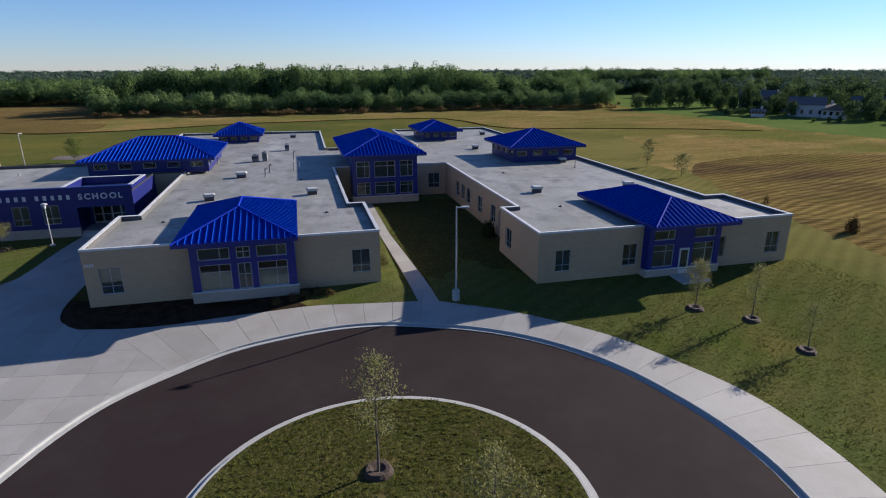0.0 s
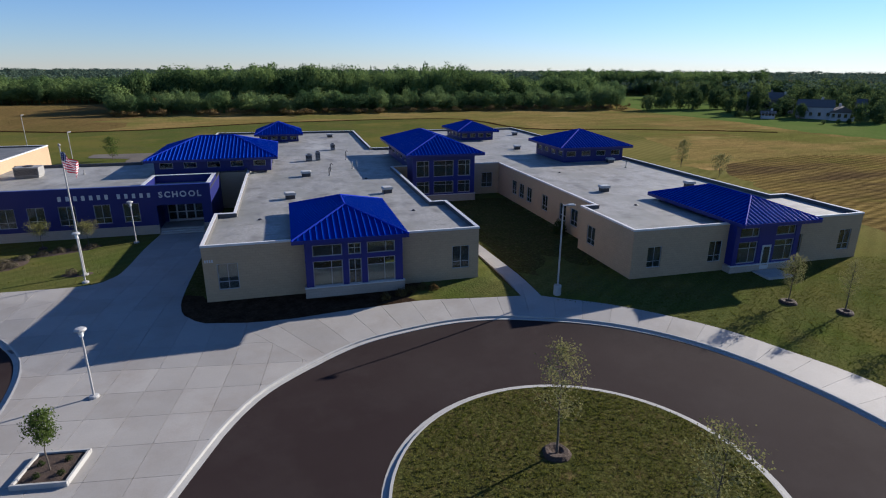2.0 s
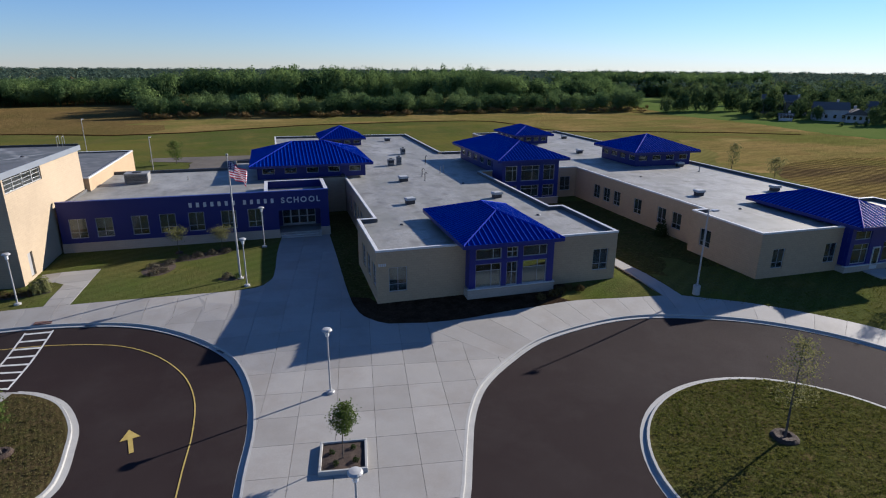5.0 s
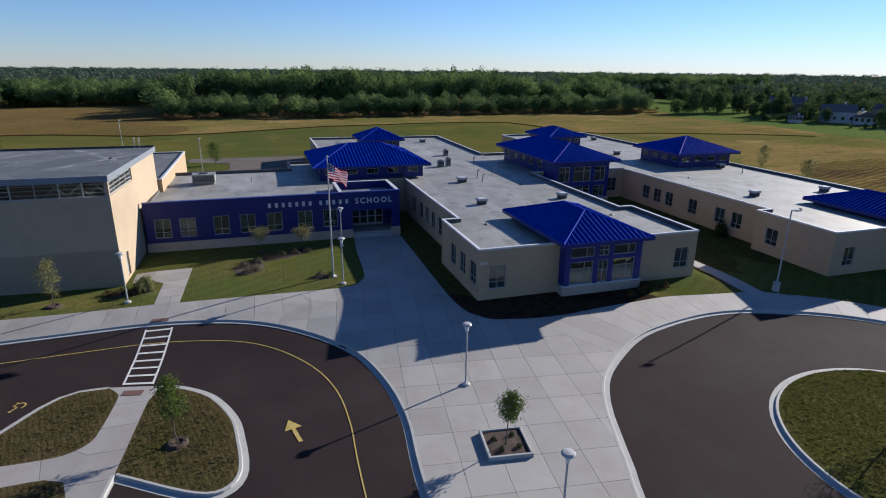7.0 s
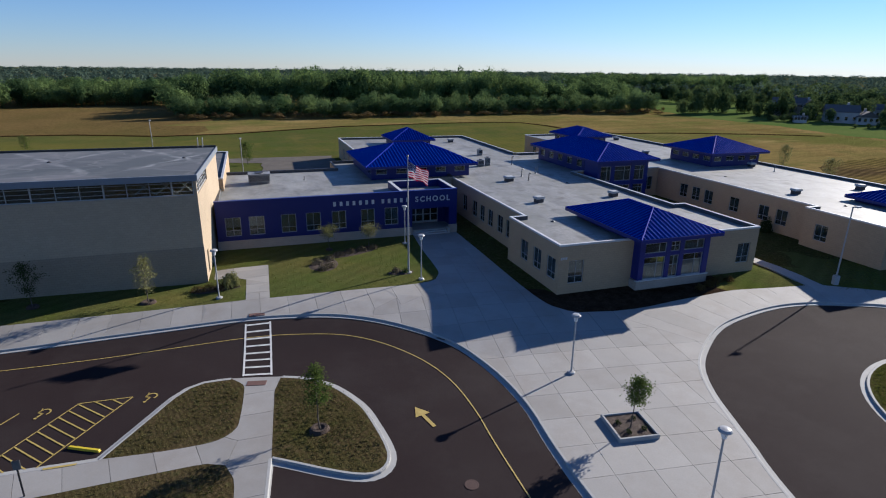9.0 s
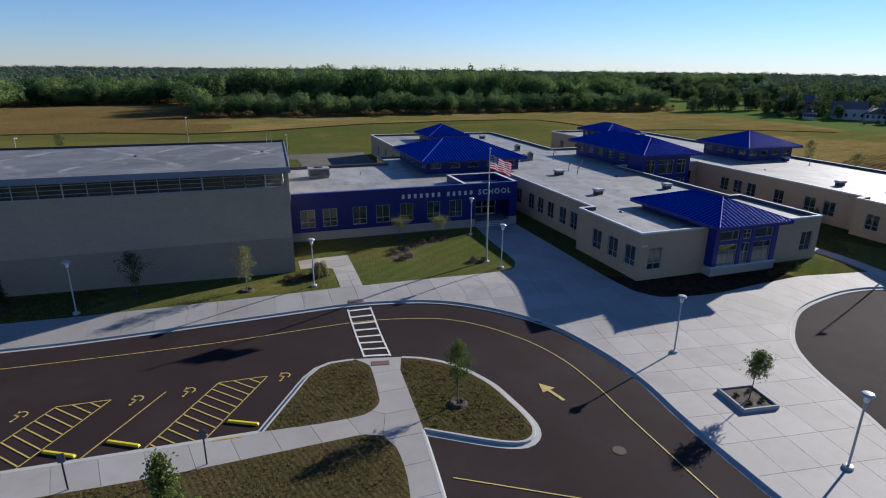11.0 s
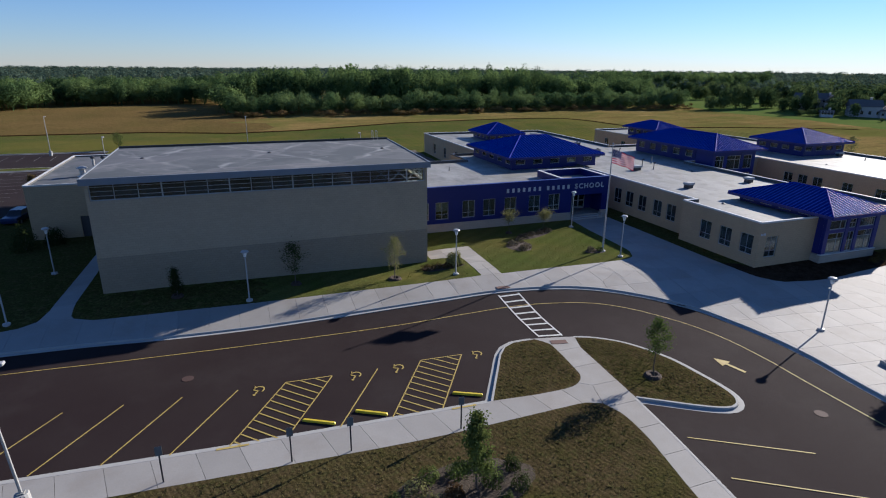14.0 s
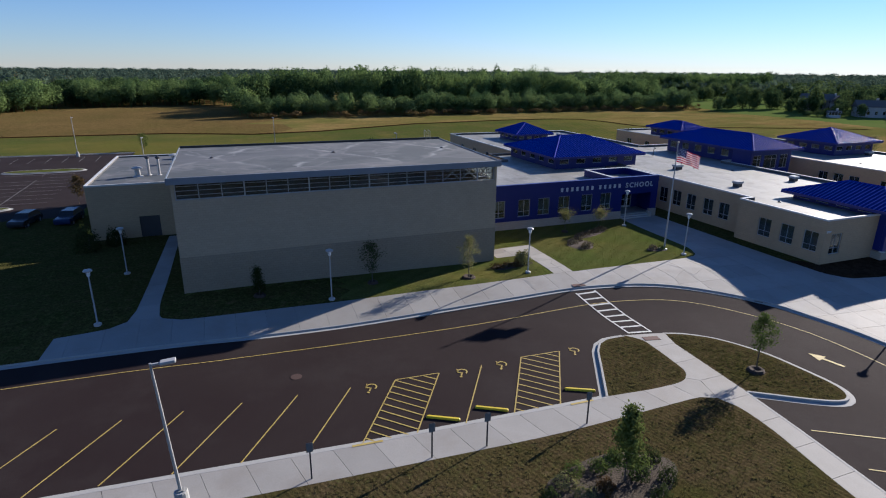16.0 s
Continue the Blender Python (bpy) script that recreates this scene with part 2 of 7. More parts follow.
layer(M_GYMROOF, (0.18, 0.18, 0.19), 0.17, 0.0, 0.02, 0.4, (1, 1.3, 1), seed=41, contour=0.47)
layer(M_MEMBRANE, (0.17, 0.172, 0.15), 0.2, 0.48, 0.58, 0.6, (1, 0.8, 1), seed=5)
layer(M_MEMBRANE, (0.095, 0.092, 0.08), 0.7, 0.56, 0.70, 0.7, (0.7, 1, 1), seed=45)
layer(M_MEMBRANE, (0.38, 0.382, 0.365), 0.12, 0.55, 0.7, 0.5, (1, 0.5, 1), seed=65)
# Roof membrane darkened: shade on the parapets' inner faces is in the colour.
M_LINING = material("parapet membrane with shade", (0.10, 0.10, 0.098), 0.8, tone=(0.065, 0.065, 0.062), scale=0.8, fine=0.3, fine_scale=6)


def valleys(m, drains, run, colour, amount):
    """Pale silt dried along the drainage valleys that meet at each drain."""
    nt = m.node_tree
    b = nt.nodes["Principled BSDF"]
    geo, sp = nt.nodes.new("ShaderNodeNewGeometry"), nt.nodes.new("ShaderNodeSeparateXYZ")
    wob, add = nt.nodes.new("ShaderNodeTexNoise"), nt.nodes.new("ShaderNodeVectorMath")
    wob.inputs["Scale"].default_value = 0.5
    sc, sub = nt.nodes.new("ShaderNodeVectorMath"), nt.nodes.new("ShaderNodeVectorMath")
    sub.operation, sub.inputs[1].default_value = 'SUBTRACT', (0.5, 0.5, 0.5)
    sc.operation, sc.inputs[3].default_value = 'SCALE', 1.6
    nt.links.new(geo.outputs["Position"], wob.inputs["Vector"])
    nt.links.new(wob.outputs["Color"], sub.inputs[0])
    nt.links.new(sub.outputs[0], sc.inputs[0])
    nt.links.new(geo.outputs["Position"], add.inputs[0])
    nt.links.new(sc.outputs[0], add.inputs[1])
    nt.links.new(add.outputs[0], sp.inputs[0])

    def op(kind, a, c=None):
        q = nt.nodes.new("ShaderNodeMath")
        q.operation = kind
        for i, v in enumerate((a, c)):
            if v is not None:
                if isinstance(v, (int, float)):
                    q.inputs[i].default_value = v
                else:
                    nt.links.new(v, q.inputs[i])
        return q.outputs[0]

    total = None
    for x, y in drains:
        dx, dy = op('ABSOLUTE', op('SUBTRACT', sp.outputs[0], x)), op('ABSOLUTE', op('SUBTRACT', sp.outputs[1], y))
        off = op('ABSOLUTE', op('SUBTRACT', op('MULTIPLY', dx, run), dy))
        line = op('MULTIPLY', op('SUBTRACT', 1.0, op('MINIMUM', 1.0, op('MULTIPLY', off, 1.1))), op('LESS_THAN', dx, 4.8))
        total = line if total is None else op('MAXIMUM', total, line)
    n = nt.nodes.new("ShaderNodeTexNoise")
    n.inputs["Scale"].default_value, n.inputs["Detail"].default_value = 0.45, 5
    nt.links.new(geo.outputs["Position"], n.inputs["Vector"])
    r = nt.nodes.new("ShaderNodeMapRange")
    r.inputs[1].default_value, r.inputs[2].default_value = 0.38, 0.62
    nt.links.new(n.outputs[0], r.inputs[0])
    fac = op('MULTIPLY', op('MULTIPLY', total, r.outputs[0]), amount)
    x = nt.nodes.new("ShaderNodeMix")
    x.data_type = 'RGBA'
    nt.links.new(fac, x.inputs[0])
    nt.links.new(b.inputs["Base Color"].links[0].from_socket, x.inputs[6])
    x.inputs[7].default_value = (*colour, 1)
    nt.links.new(x.outputs[2], b.inputs["Base Color"])


valleys(M_GYMROOF, ((-53.5, 22.4), (-42.0, 22.7), (-30.3, 22.6)), 1.55, (0.24, 0.25, 0.26), 0.85)
M_RIDGE = material("blue ridge flashing", (0.010, 0.030, 0.34), 0.75, tone=(0.008, 0.024, 0.28), scale=0.8, spec=0.08)
M_YELLOW = material("yellow road paint", (0.45, 0.345, 0.09), 0.7, tone=(0.32, 0.23, 0.04), scale=2.0, amount=0.7, fine=0.25, fine_scale=20)
M_LINEWHITE = material("white road paint", (0.62, 0.62, 0.60), 0.7, tone=(0.42, 0.42, 0.40), scale=2.0, amount=0.7, fine=0.2, fine_scale=20)
M_LINEWORN = material("worn white road paint", (0.22, 0.21, 0.20), 0.8, tone=(0.10, 0.095, 0.09), scale=1.5, amount=0.9)
M_SOIL = material("dark planting soil", (0.040, 0.027, 0.017), 0.95, tone=(0.075, 0.052, 0.032), scale=1.6, amount=0.8, stain=(0.020, 0.014, 0.010), stain_scale=0.9, stain_amount=0.7, fine=0.7, fine_scale=6, bump=1.0, bump_scale=6, bump_dist=0.1, spec=0.0)
M_BRICKRED = material("red tactile paving", (0.115, 0.06, 0.048), 0.85, scale=3)
M_YELLOWPLASTIC = material("yellow recycled plastic", (0.62, 0.47, 0.01), 0.55, tone=(0.45, 0.34, 0.01), scale=3)
M_RUST = material("rusty iron", (0.055, 0.028, 0.022), 0.85, scale=6)
M_FLAGRED = material("red flag cloth", (0.42, 0.008, 0.03), 0.8, scale=3)
M_FLAGWHITE = material("white flag cloth", (0.75, 0.73, 0.72), 0.8, scale=3)
M_FLAGBLUE = material("navy flag cloth", (0.012, 0.016, 0.09), 0.8, scale=3)
for cloth in (M_FLAGRED, M_FLAGWHITE, M_FLAGBLUE):
    nt = cloth.node_tree
    thin, blend = nt.nodes.new("ShaderNodeBsdfTranslucent"), nt.nodes.new("ShaderNodeMixShader")
    blend.inputs[0].default_value = 0.15
    nt.links.new(nt.nodes["Principled BSDF"].inputs["Base Color"].links[0].from_socket, thin.inputs[0])
    nt.links.new(nt.nodes["Principled BSDF"].outputs[0], blend.inputs[1])
    nt.links.new(thin.outputs[0], blend.inputs[2])
    nt.links.new(blend.outputs[0], nt.nodes["Material Output"].inputs[0])
M_SIGN = material("grey sign plate", (0.16, 0.16, 0.155), 0.6, scale=4)
M_LETTER = material("brushed pale metal letters", (0.55, 0.56, 0.58), 0.4, metal=0.3)
M_DRYSOIL = material("dry brown mulch", (0.062, 0.043, 0.025), 0.95, tone=(0.032, 0.023, 0.014), scale=3, fine=0.5, fine_scale=10, bump=0.8, bump_scale=10, bump_dist=0.06)
M_SHINGLE = material("dark grey shingles", (0.125, 0.115, 0.115), 0.9, scale=2, fine=0.4, fine_scale=6)
M_SIDING = material("pale siding", (0.40, 0.39, 0.385), 0.8, scale=1)
M_SIDING2 = material("tan siding", (0.22, 0.185, 0.155), 0.8, scale=1)
M_DARKGLASS = material("dark car glass", (0.015, 0.017, 0.02), 0.08)
M_RUBBER = material("black rubber", (0.02, 0.02, 0.02), 0.85)
M_DOORWHITE = material("pale painted door", (0.5, 0.5, 0.48), 0.5)
M_CARBLUE = material("dark blue car paint", (0.01, 0.02, 0.07), 0.25)
M_CARDARK = material("dark grey car paint", (0.03, 0.03, 0.033), 0.25)
M_DITCH = material("dark brown weeds", (0.030, 0.018, 0.008), 0.95, tone=(0.06, 0.038, 0.014), scale=0.6, fine=0.6, fine_scale=3, spec=0.0)
M_LAMP = material("frosted lamp lens", (0.8, 0.8, 0.78), 0.3)


def glass(name, tint, clear=0.75):
    m = bpy.data.materials.new(name)
    m.use_nodes = True
    b = m.node_tree.nodes["Principled BSDF"]
    b.inputs["Base Color"].default_value = (*tint, 1)
    b.inputs["Roughness"].default_value = 0.04
    b.inputs["Transmission Weight"].default_value = clear
    b.inputs["IOR"].default_value = 1.5
    return m


M_GLASS = glass("window glass", (0.13, 0.165, 0.16))
M_GLASSPALE = glass("clearer window glass", (0.62, 0.68, 0.65), 0.98)
M_BLIND = material("pale window blind", (0.34, 0.29, 0.23), 0.9, tone=(0.26, 0.22, 0.175), scale=2.5)


def rows_in(m, scale, dist, strength, angle):
    """Mown swathes: soft parallel bands across the field, bent by noise."""
    nt = m.node_tree
    b = nt.nodes["Principled BSDF"]
    old = b.inputs["Base Color"].links[0].from_socket
    geo, mp, wv, x = (nt.nodes.new(k) for k in ("ShaderNodeNewGeometry", "ShaderNodeMapping", "ShaderNodeTexWave", "ShaderNodeMix"))
    mp.inputs["Rotation"].default_value = (0, 0, radians(angle))
    wv.bands_direction = 'Y'
    wv.inputs["Scale"].default_value, wv.inputs["Distortion"].default_value, wv.inputs["Detail"].default_value, wv.inputs["Detail Scale"].default_value = scale, dist, 2, 0.25
    nt.links.new(geo.outputs["Position"], mp.inputs[0])
    nt.links.new(mp.outputs[0], wv.inputs["Vector"])
    x.data_type, x.blend_type = 'RGBA', 'MULTIPLY'
    x.inputs[0].default_value = strength
    nt.links.new(old, x.inputs[6])
    nt.links.new(wv.outputs["Color"], x.inputs[7])
    nt.links.new(x.outputs[2], b.inputs["Base Color"])


rows_in(M_PLOW, 0.235, 7.0, 0.42, -18)
rows_in(M_FIELD, 0.05, 14.0, 0.08, -8)
rows_in(M_DRYLAWN, 1.1, 3.5, 0.32, 72)
rows_in(M_LAWN, 0.22, 5.0, 0.13, -35)


# ---- mesh helpers ----
def part(name, bm, mat, parent=None, label="", smooth=False):
    me = bpy.data.meshes.new(name)
    bmesh.ops.recalc_face_normals(bm, faces=bm.faces)
    bm.to_mesh(me)
    bm.free()
    for mm in (mat if isinstance(mat, (list, tuple)) else [mat]):
        me.materials.append(mm)
    if smooth:
        for p in me.polygons:
            p.use_smooth = True
    ob = new(name, me)
    if parent is not None:
        ob.parent = parent
    return tagged(ob, label=label)


def from_lists(name, verts, faces, mat, parent=None, label=""):
    me = bpy.data.meshes.new(name)
    me.from_pydata(verts, [], faces)
    for mm in (mat if isinstance(mat, (list, tuple)) else [mat]):
        me.materials.append(mm)
    ob = new(name, me)
    if parent is not None:
        ob.parent = parent
    return tagged(ob, label=label)


def thing(name, label, category, at=(0, 0, 0), group="", kind=""):
    ob = new(name)
    ob.location = at
    ob.empty_display_size = 0.2
    return tagged(ob, label, category, group, kind)


def add_box(bm, x0, y0, z0, x1, y1, z1):
    vs = [bm.verts.new(p) for p in ((x0, y0, z0), (x1, y0, z0), (x1, y1, z0), (x0, y1, z0), (x0, y0, z1), (x1, y0, z1), (x1, y1, z1), (x0, y1, z1))]
    for f in ((0, 3, 2, 1), (4, 5, 6, 7), (0, 1, 5, 4), (1, 2, 6, 5), (2, 3, 7, 6), (3, 0, 4, 7)):
        bm.faces.new([vs[i] for i in f])
    return vs


def box_bm(*boxes, bevel=0.0):
    bm = bmesh.new()
    for b in boxes:
        add_box(bm, *b)
    if bevel:
        bmesh.ops.bevel(bm, geom=bm.edges[:], offset=bevel, segments=1, affect='EDGES')
    return bm


def add_tube(bm, p0, p1, r0, r1, n=8, cap=True):
    p0, p1 = Vector(p0), Vector(p1)
    d = (p1 - p0).normalized()
    u = d.orthogonal().normalized()
    w = d.cross(u)
    rings = []
    for p, r in ((p0, r0), (p1, r1)):
        rings.append([bm.verts.new(p + r * (math.cos(a) * u + math.sin(a) * w)) for a in [2 * math.pi * i / n for i in range(n)]])
    for i in range(n):
        bm.faces.new((rings[0][i], rings[0][(i + 1) % n], rings[1][(i + 1) % n], rings[1][i]))
    if cap:
        bm.faces.new(rings[0][::-1])
        bm.faces.new(rings[1])


def lathe(profile, n=14):
    bm = bmesh.new()
    rings = [[bm.verts.new((r * math.cos(2 * math.pi * i / n), r * math.sin(2 * math.pi * i / n), z)) for i in range(n)] for r, z in profile]
    for a, b in zip(rings, rings[1:]):
        for i in range(n):
            bm.faces.new((a[i], a[(i + 1) % n], b[(i + 1) % n], b[i]))
    bm.faces.new(rings[0][::-1])
    bm.faces.new(rings[-1])
    return bm


# ---- the lie of the land ----
def lerp(x, pts):
    if x <= pts[0][0]:
        return pts[0][1]
    for (a, b), (c, d) in zip(pts, pts[1:]):
        if x <= c:
            return b + (d - b) * (x - a) / (c - a)
    return pts[-1][1]


Y0 = [(-60, 11.5), (-28, 8.5), (-14, 5), (-5, 0.5), (24, 0.0), (33, -3.5), (70, -3.5)]
WIDTH = [(-45, 6), (-28, 9), (-5, 10), (24, 10), (40, 14)]


def ground_z(x, y):
    u = min(1, max(0, (lerp(x, Y0) - y) / lerp(x, WIDTH)))
    z = -0.85 * (u * u * (3 - 2 * u) * .5 + u * .5)
    if y < 20 and -50 < x < -25.4:      # swale before the gymnasium
        z -= 0.36 * lerp(x, [(-50, 0), (-34, 0.8), (-29, 1), (-25.4, 0)]) * lerp(y, [(6.6, 0), (9.5, 1), (14, 1), (20, 0)])
    if y > 55:
        z += lerp(y, [(55, 0), (75, 0.25), (150, 2.45), (300, 3.6), (900, 4.0), (3000, 3.0)])
    return z


def smooth_line(pts, step=0.8, closed=False):
    """Catmull-Rom line through the points."""
    P = [Vector((p[0], p[1])) for p in pts]
    n = len(P)
    out = []
    for i in range(n if closed else n - 1):
        a, b = P[i], P[(i + 1) % n]
        p = P[i - 1] if (closed or i > 0) else a * 2 - b
        q = P[(i + 2) % n] if (closed or i < n - 2) else b * 2 - a
        k = max(1, int((b - a).length / step))
        for j in range(k):
            t = j / k
            out.append(0.5 * ((2 * a) + (b - p) * t + (2 * p - 5 * a + 4 * b - q) * t * t + (3 * a - p - 3 * b + q) * t ** 3))
    if not closed:
        out.append(P[-1])
    return [(v.x, v.y) for v in out]


def straight_line(pts, step=1.0):
    out = []
    for a, b in zip(pts, pts[1:]):
        k = max(1, int(math.dist(a, b) / step))
        out += [(a[0] + (b[0] - a[0]) * j / k, a[1] + (b[1] - a[1]) * j / k) for j in range(k)]
    return out + [tuple(pts[-1])]


# kerb lines of the drives
KERB_N = smooth_line([(-130, 6.5), (-80, 5.8), (-67, 5.6), (-57.3, 5.15), (-49.7, 4.35), (-41.2, 4.0), (-31.4, 3.85), (-25.9, 3.75), (-21.6, 3.1),
                      (-18.1, 2.05), (-15, 0.2), (-12.3, -2.4), (-10.5, -5.2), (-9.55, -9), (-9.3, -13), (-9.7, -17), (-9.9, -21), (-10, -30), (-10, -62), (-10, -150)])
KERB_S = straight_line([(-130, -4.7), (-61, -9.2), (-47, -10.25), (-32.55, -10.97)])
KERB_L = smooth_line([(-32.55, -10.97), (-31.45, -9.1), (-30.5, -7.5), (-29.55, -5.9), (-28.8, -5.05), (-27.9, -4.62), (-26.3, -4.65)])
LANDING = [(-26.3, -4.65), (-24.8, -4.95), (-23.2, -5.35)]
KERB_R = smooth_line([(-23.2, -5.35), (-21.8, -6.0), (-20.15, -7.5), (-18.85, -10.1), (-18.4, -12.5), (-18.22, -14.3), (-18.3, -15.3), (-18.7, -16.0), (-19.4, -16.3), (-20.3, -16.05),
                      (-21.5, -15.35), (-22.9, -14.4), (-24.15, -13.55)], 0.35)
WALK_E = smooth_line([(-24.15, -13.55), (-24.6, -17.6), (-25.2, -22), (-26.2, -30), (-27, -62), (-28.5, -150)])
KERB_O = smooth_line([(-8, -150), (-6, -62), (-3.5, -34), (-2.0, -28), (-0.45, -22.6), (0.45, -20.4), (1.4, -17.9), (2.6, -15.0), (4.4, -12.2), (7.2, -9.75), (10.1, -7.95), (13.5, -6.95),
                      (17.7, -6.4), (21.7, -6.8), (25.6, -8.2), (29.1, -10.3), (32, -13.0), (34.1, -16.1), (35.4, -19.8), (36.1, -23.4), (36.0, -27.2), (34.6, -32), (31, -37), (28, -44), (27, -62), (27, -150)])
ISLE = [(18.25 + 8.68 * math.cos(a), -24.5 + 8.68 * math.sin(a)) for a in [2 * math.pi * i / 64 for i in range(64)]]
ROAD_W = KERB_N + [(-28.5, -150)] + WALK_E[::-1][1:] + KERB_R[::-1][1:] + LANDING[::-1][1:] + KERB_L[::-1][1:] + KERB_S[::-1][1:]
ROAD_E = KERB_O

BED_EDGE = smooth_line([(23.74, -4.05), (20.2, -3.65), (16, -3.15), (12.4, -3.35), (9.7, -3.5), (6, -3.85), (3, -3.75), (1.66, -3.5), (0.2, -3.25), (-0.55, -2.75), (-1.35, -1.8), (-1.85, 0), (-1.95, 4), (-1.8, 12), (-1.7, 21.2)])
RING_OUT = smooth_line([(30.6, -150), (30.6, -62), (31.5, -44), (34, -39.5), (38.0, -33), (39.4, -28), (39.75, -23.1), (39.2, -19.7), (37.8, -16.4), (35.8, -13), (33.1, -10.2), (29.9, -7.4), (26.4, -5.2), (25.3, -4.5)])
LAWN_EDGE = smooth_line([(-6.9, 21.2), (-7.45, 15.8), (-7.75, 10.5), (-8.05, 8.0), (-8.8, 6.6), (-10.7, 6.0), (-16, 6.15), (-23.4, 6.5)])
GYM_WALK = [(-23.4, 6.5), (-23.2, 15.0), (-28.05, 15.2), (-28.05, 12.9), (-26.2, 12.4), (-25.25, 11.4), (-25.3, 6.7)]
NORTH_EDGE = smooth_line([(-25.3, 6.7), (-27.7, 6.75), (-38, 7.2), (-49.3, 7.8), (-56.6, 8.25), (-57.9, 8.8), (-58.2, 10.5), (-58.0, 18), (-57.75, 31)])
WEST_EDGE = smooth_line([(-58.9, 31), (-59.45, 17), (-59.8, 10.5), (-60.3, 9.0), (-61.4, 8.4), (-64.75, 8.06)])
on_kerb = [p for p in KERB_N if p[0] > -65.2]
PLAZA = on_kerb + KERB_O + RING_OUT + [(24.4, 13.5), (24.4, 27.9), (23.3, 27.9), (23.3, 13.8)] + BED_EDGE + [(-1.75, 23.6), (-6.9, 23.6)] + LAWN_EDGE[:-1] + GYM_WALK + NORTH_EDGE[1:] + WEST_EDGE
PARKWALK = ([p for p in KERB_S if p[0] > -95] + smooth_line([(-29.6, -11.25), (-27.5, -11.25), (-26.5, -10.95), (-25.92, -10.3), (-25.72, -9.3), (-25.5, -6.6), (-25.6, -5.6), (-26.3, -4.65)], 0.3) + LANDING[1:]
            + [(-23.7, -7.0), (-24.15, -13.55)] + WALK_E[1:] + [(-31.5, -150), (-29.5, -62)]
            + smooth_line([(-28, -30), (-26.9, -21.6), (-26.05, -16.9), (-26.0, -14.5), (-26.4, -13.4), (-27.3, -13.0), (-29.8, -13.0), (-36.8, -13.1), (-43.2, -12.8), (-53, -12.2), (-61, -11.55), (-94, -9.4)]))
LOT = straight_line([(-150, 44), (-70, 44), (-70, 47), (-69.5, 96), (-150, 99), (-150, 44)], 3)[:-1]
DITCH = [(-900, 124), (-110, 124), (-65, 123), (-45, 117), (-28, 119), (1, 129), (33, 132.3), (51, 132.3), (60, 129.5), (64.5, 121.6), (67.4, 110.4), (71, 105), (77.7, 101.4), (85, 100.4), (93, 99.5)]
FIELD = straight_line(DITCH, 6) + [(94, 84), (89, 63), (78, 52), (78, 40), (110, 30), (158, 20), (158, 50), (153.5, 70), (147, 83), (144.6, 105), (142.4, 117), (136, 131), (133, 140), (137, 150), (150, 205), (175, 240), (300, 270), (900, 800), (900, 1400), (-900, 1400)]
PLOW = smooth_line([(64, -40), (66, -18), (69.5, 3), (73, 18), (77, 31), (84.5, 44), (97, 49.5), (115, 50.5), (131, 45), (148, 37), (152, 20), (150, -40), (120, -80), (80, -60)], 3, True)


def ragged(poly, wide, step):
    """The closed outline with an uneven edge."""
    pts = straight_line(list(poly) + [poly[0]], step)[:-1]
    out = []
    for x, y in pts:
        if abs(x) < 210 and abs(y) < 230:
            q = Vector((x * .35, y * .35, 0))
            x, y = x + wide * (noise.noise(q) + .5 * noise.noise(q * 4)), y + wide * (noise.noise(q + Vector((7, 3, 1))) + .5 * noise.noise(q * 4 + Vector((7, 3, 1))))
        out.append((x, y))
    return out


FIELD = ragged(FIELD, 1.3, 1.6)
PLOW = ragged(PLOW, 1.8, 1.3)


def planar_map():
    """One triangulation of all the ground, sorted by what lies on it."""
    from mathutils.geometry import delaunay_2d_cdt
    verts, faces = [], []
    for poly in (ROAD_W, ROAD_E, ISLE, PLAZA, PARKWALK, LOT, FIELD, PLOW, [(0.1, 0.1), (16.6, 0.1), (15.5, -3.1), (14.5, -2.0)]):
        faces.append(list(range(len(verts), len(verts) + len(poly))))
        verts += [Vector(p) for p in poly]
    rnd = random.Random(3)
    for x in np.arange(-72, 66, 1.3):
        for y in np.arange(-31, 26, 1.3):
            verts.append(Vector((x + rnd.uniform(-.2, .2), y + rnd.uniform(-.2, .2))))
    for x in np.arange(-160, 220, 14.0):
        for y in np.arange(-90, 340, 12.0):
            if not (-74 < x < 68 and -33 < y < 27):
                verts.append(Vector((x + rnd.uniform(-2, 2), y + rnd.uniform(-2, 2))))
    for r in (450, 700, 1100, 1800, 3000):
        for i in range(28):
            verts.append(Vector((r * math.cos(i * math.pi / 14), r * math.sin(i * math.pi / 14))))
    v, e, f, ov, oe, of = delaunay_2d_cdt(verts, [], faces, 0, 0.001)
    return v, f, of


def inside(poly, pts):
    """Which of the points lie in the polygon."""
    P = np.array(poly, float)
    x, y = pts[:, 0], pts[:, 1]
    res = np.zeros(len(pts), bool)
    for (x1, y1), (x2, y2) in zip(P, np.roll(P, -1, 0)):
        if y1 != y2:
            res ^= ((y1 > y) != (y2 > y)) & (x < (x2 - x1) * (y - y1) / (y2 - y1) + x1)
    return res


V2, F2, _ = planar_map()
CENTRES = np.array([[sum(V2[i].x for i in t) / 3, sum(V2[i].y for i in t) / 3] for t in F2])
IN = [inside(p, CENTRES) for p in (ROAD_W, ROAD_E, ISLE, PLAZA, PARKWALK, LOT, FIELD, PLOW)]
SOIL_IN = inside([p for p in BED_EDGE if p[0] < 15.5 and p[1] < 21] + [(-1.7, 31.3), (1.7, 31.3), (1.7, 9.9), (0.1, 9.9), (0.1, 0.1), (16.6, 0.1)], CENTRES)
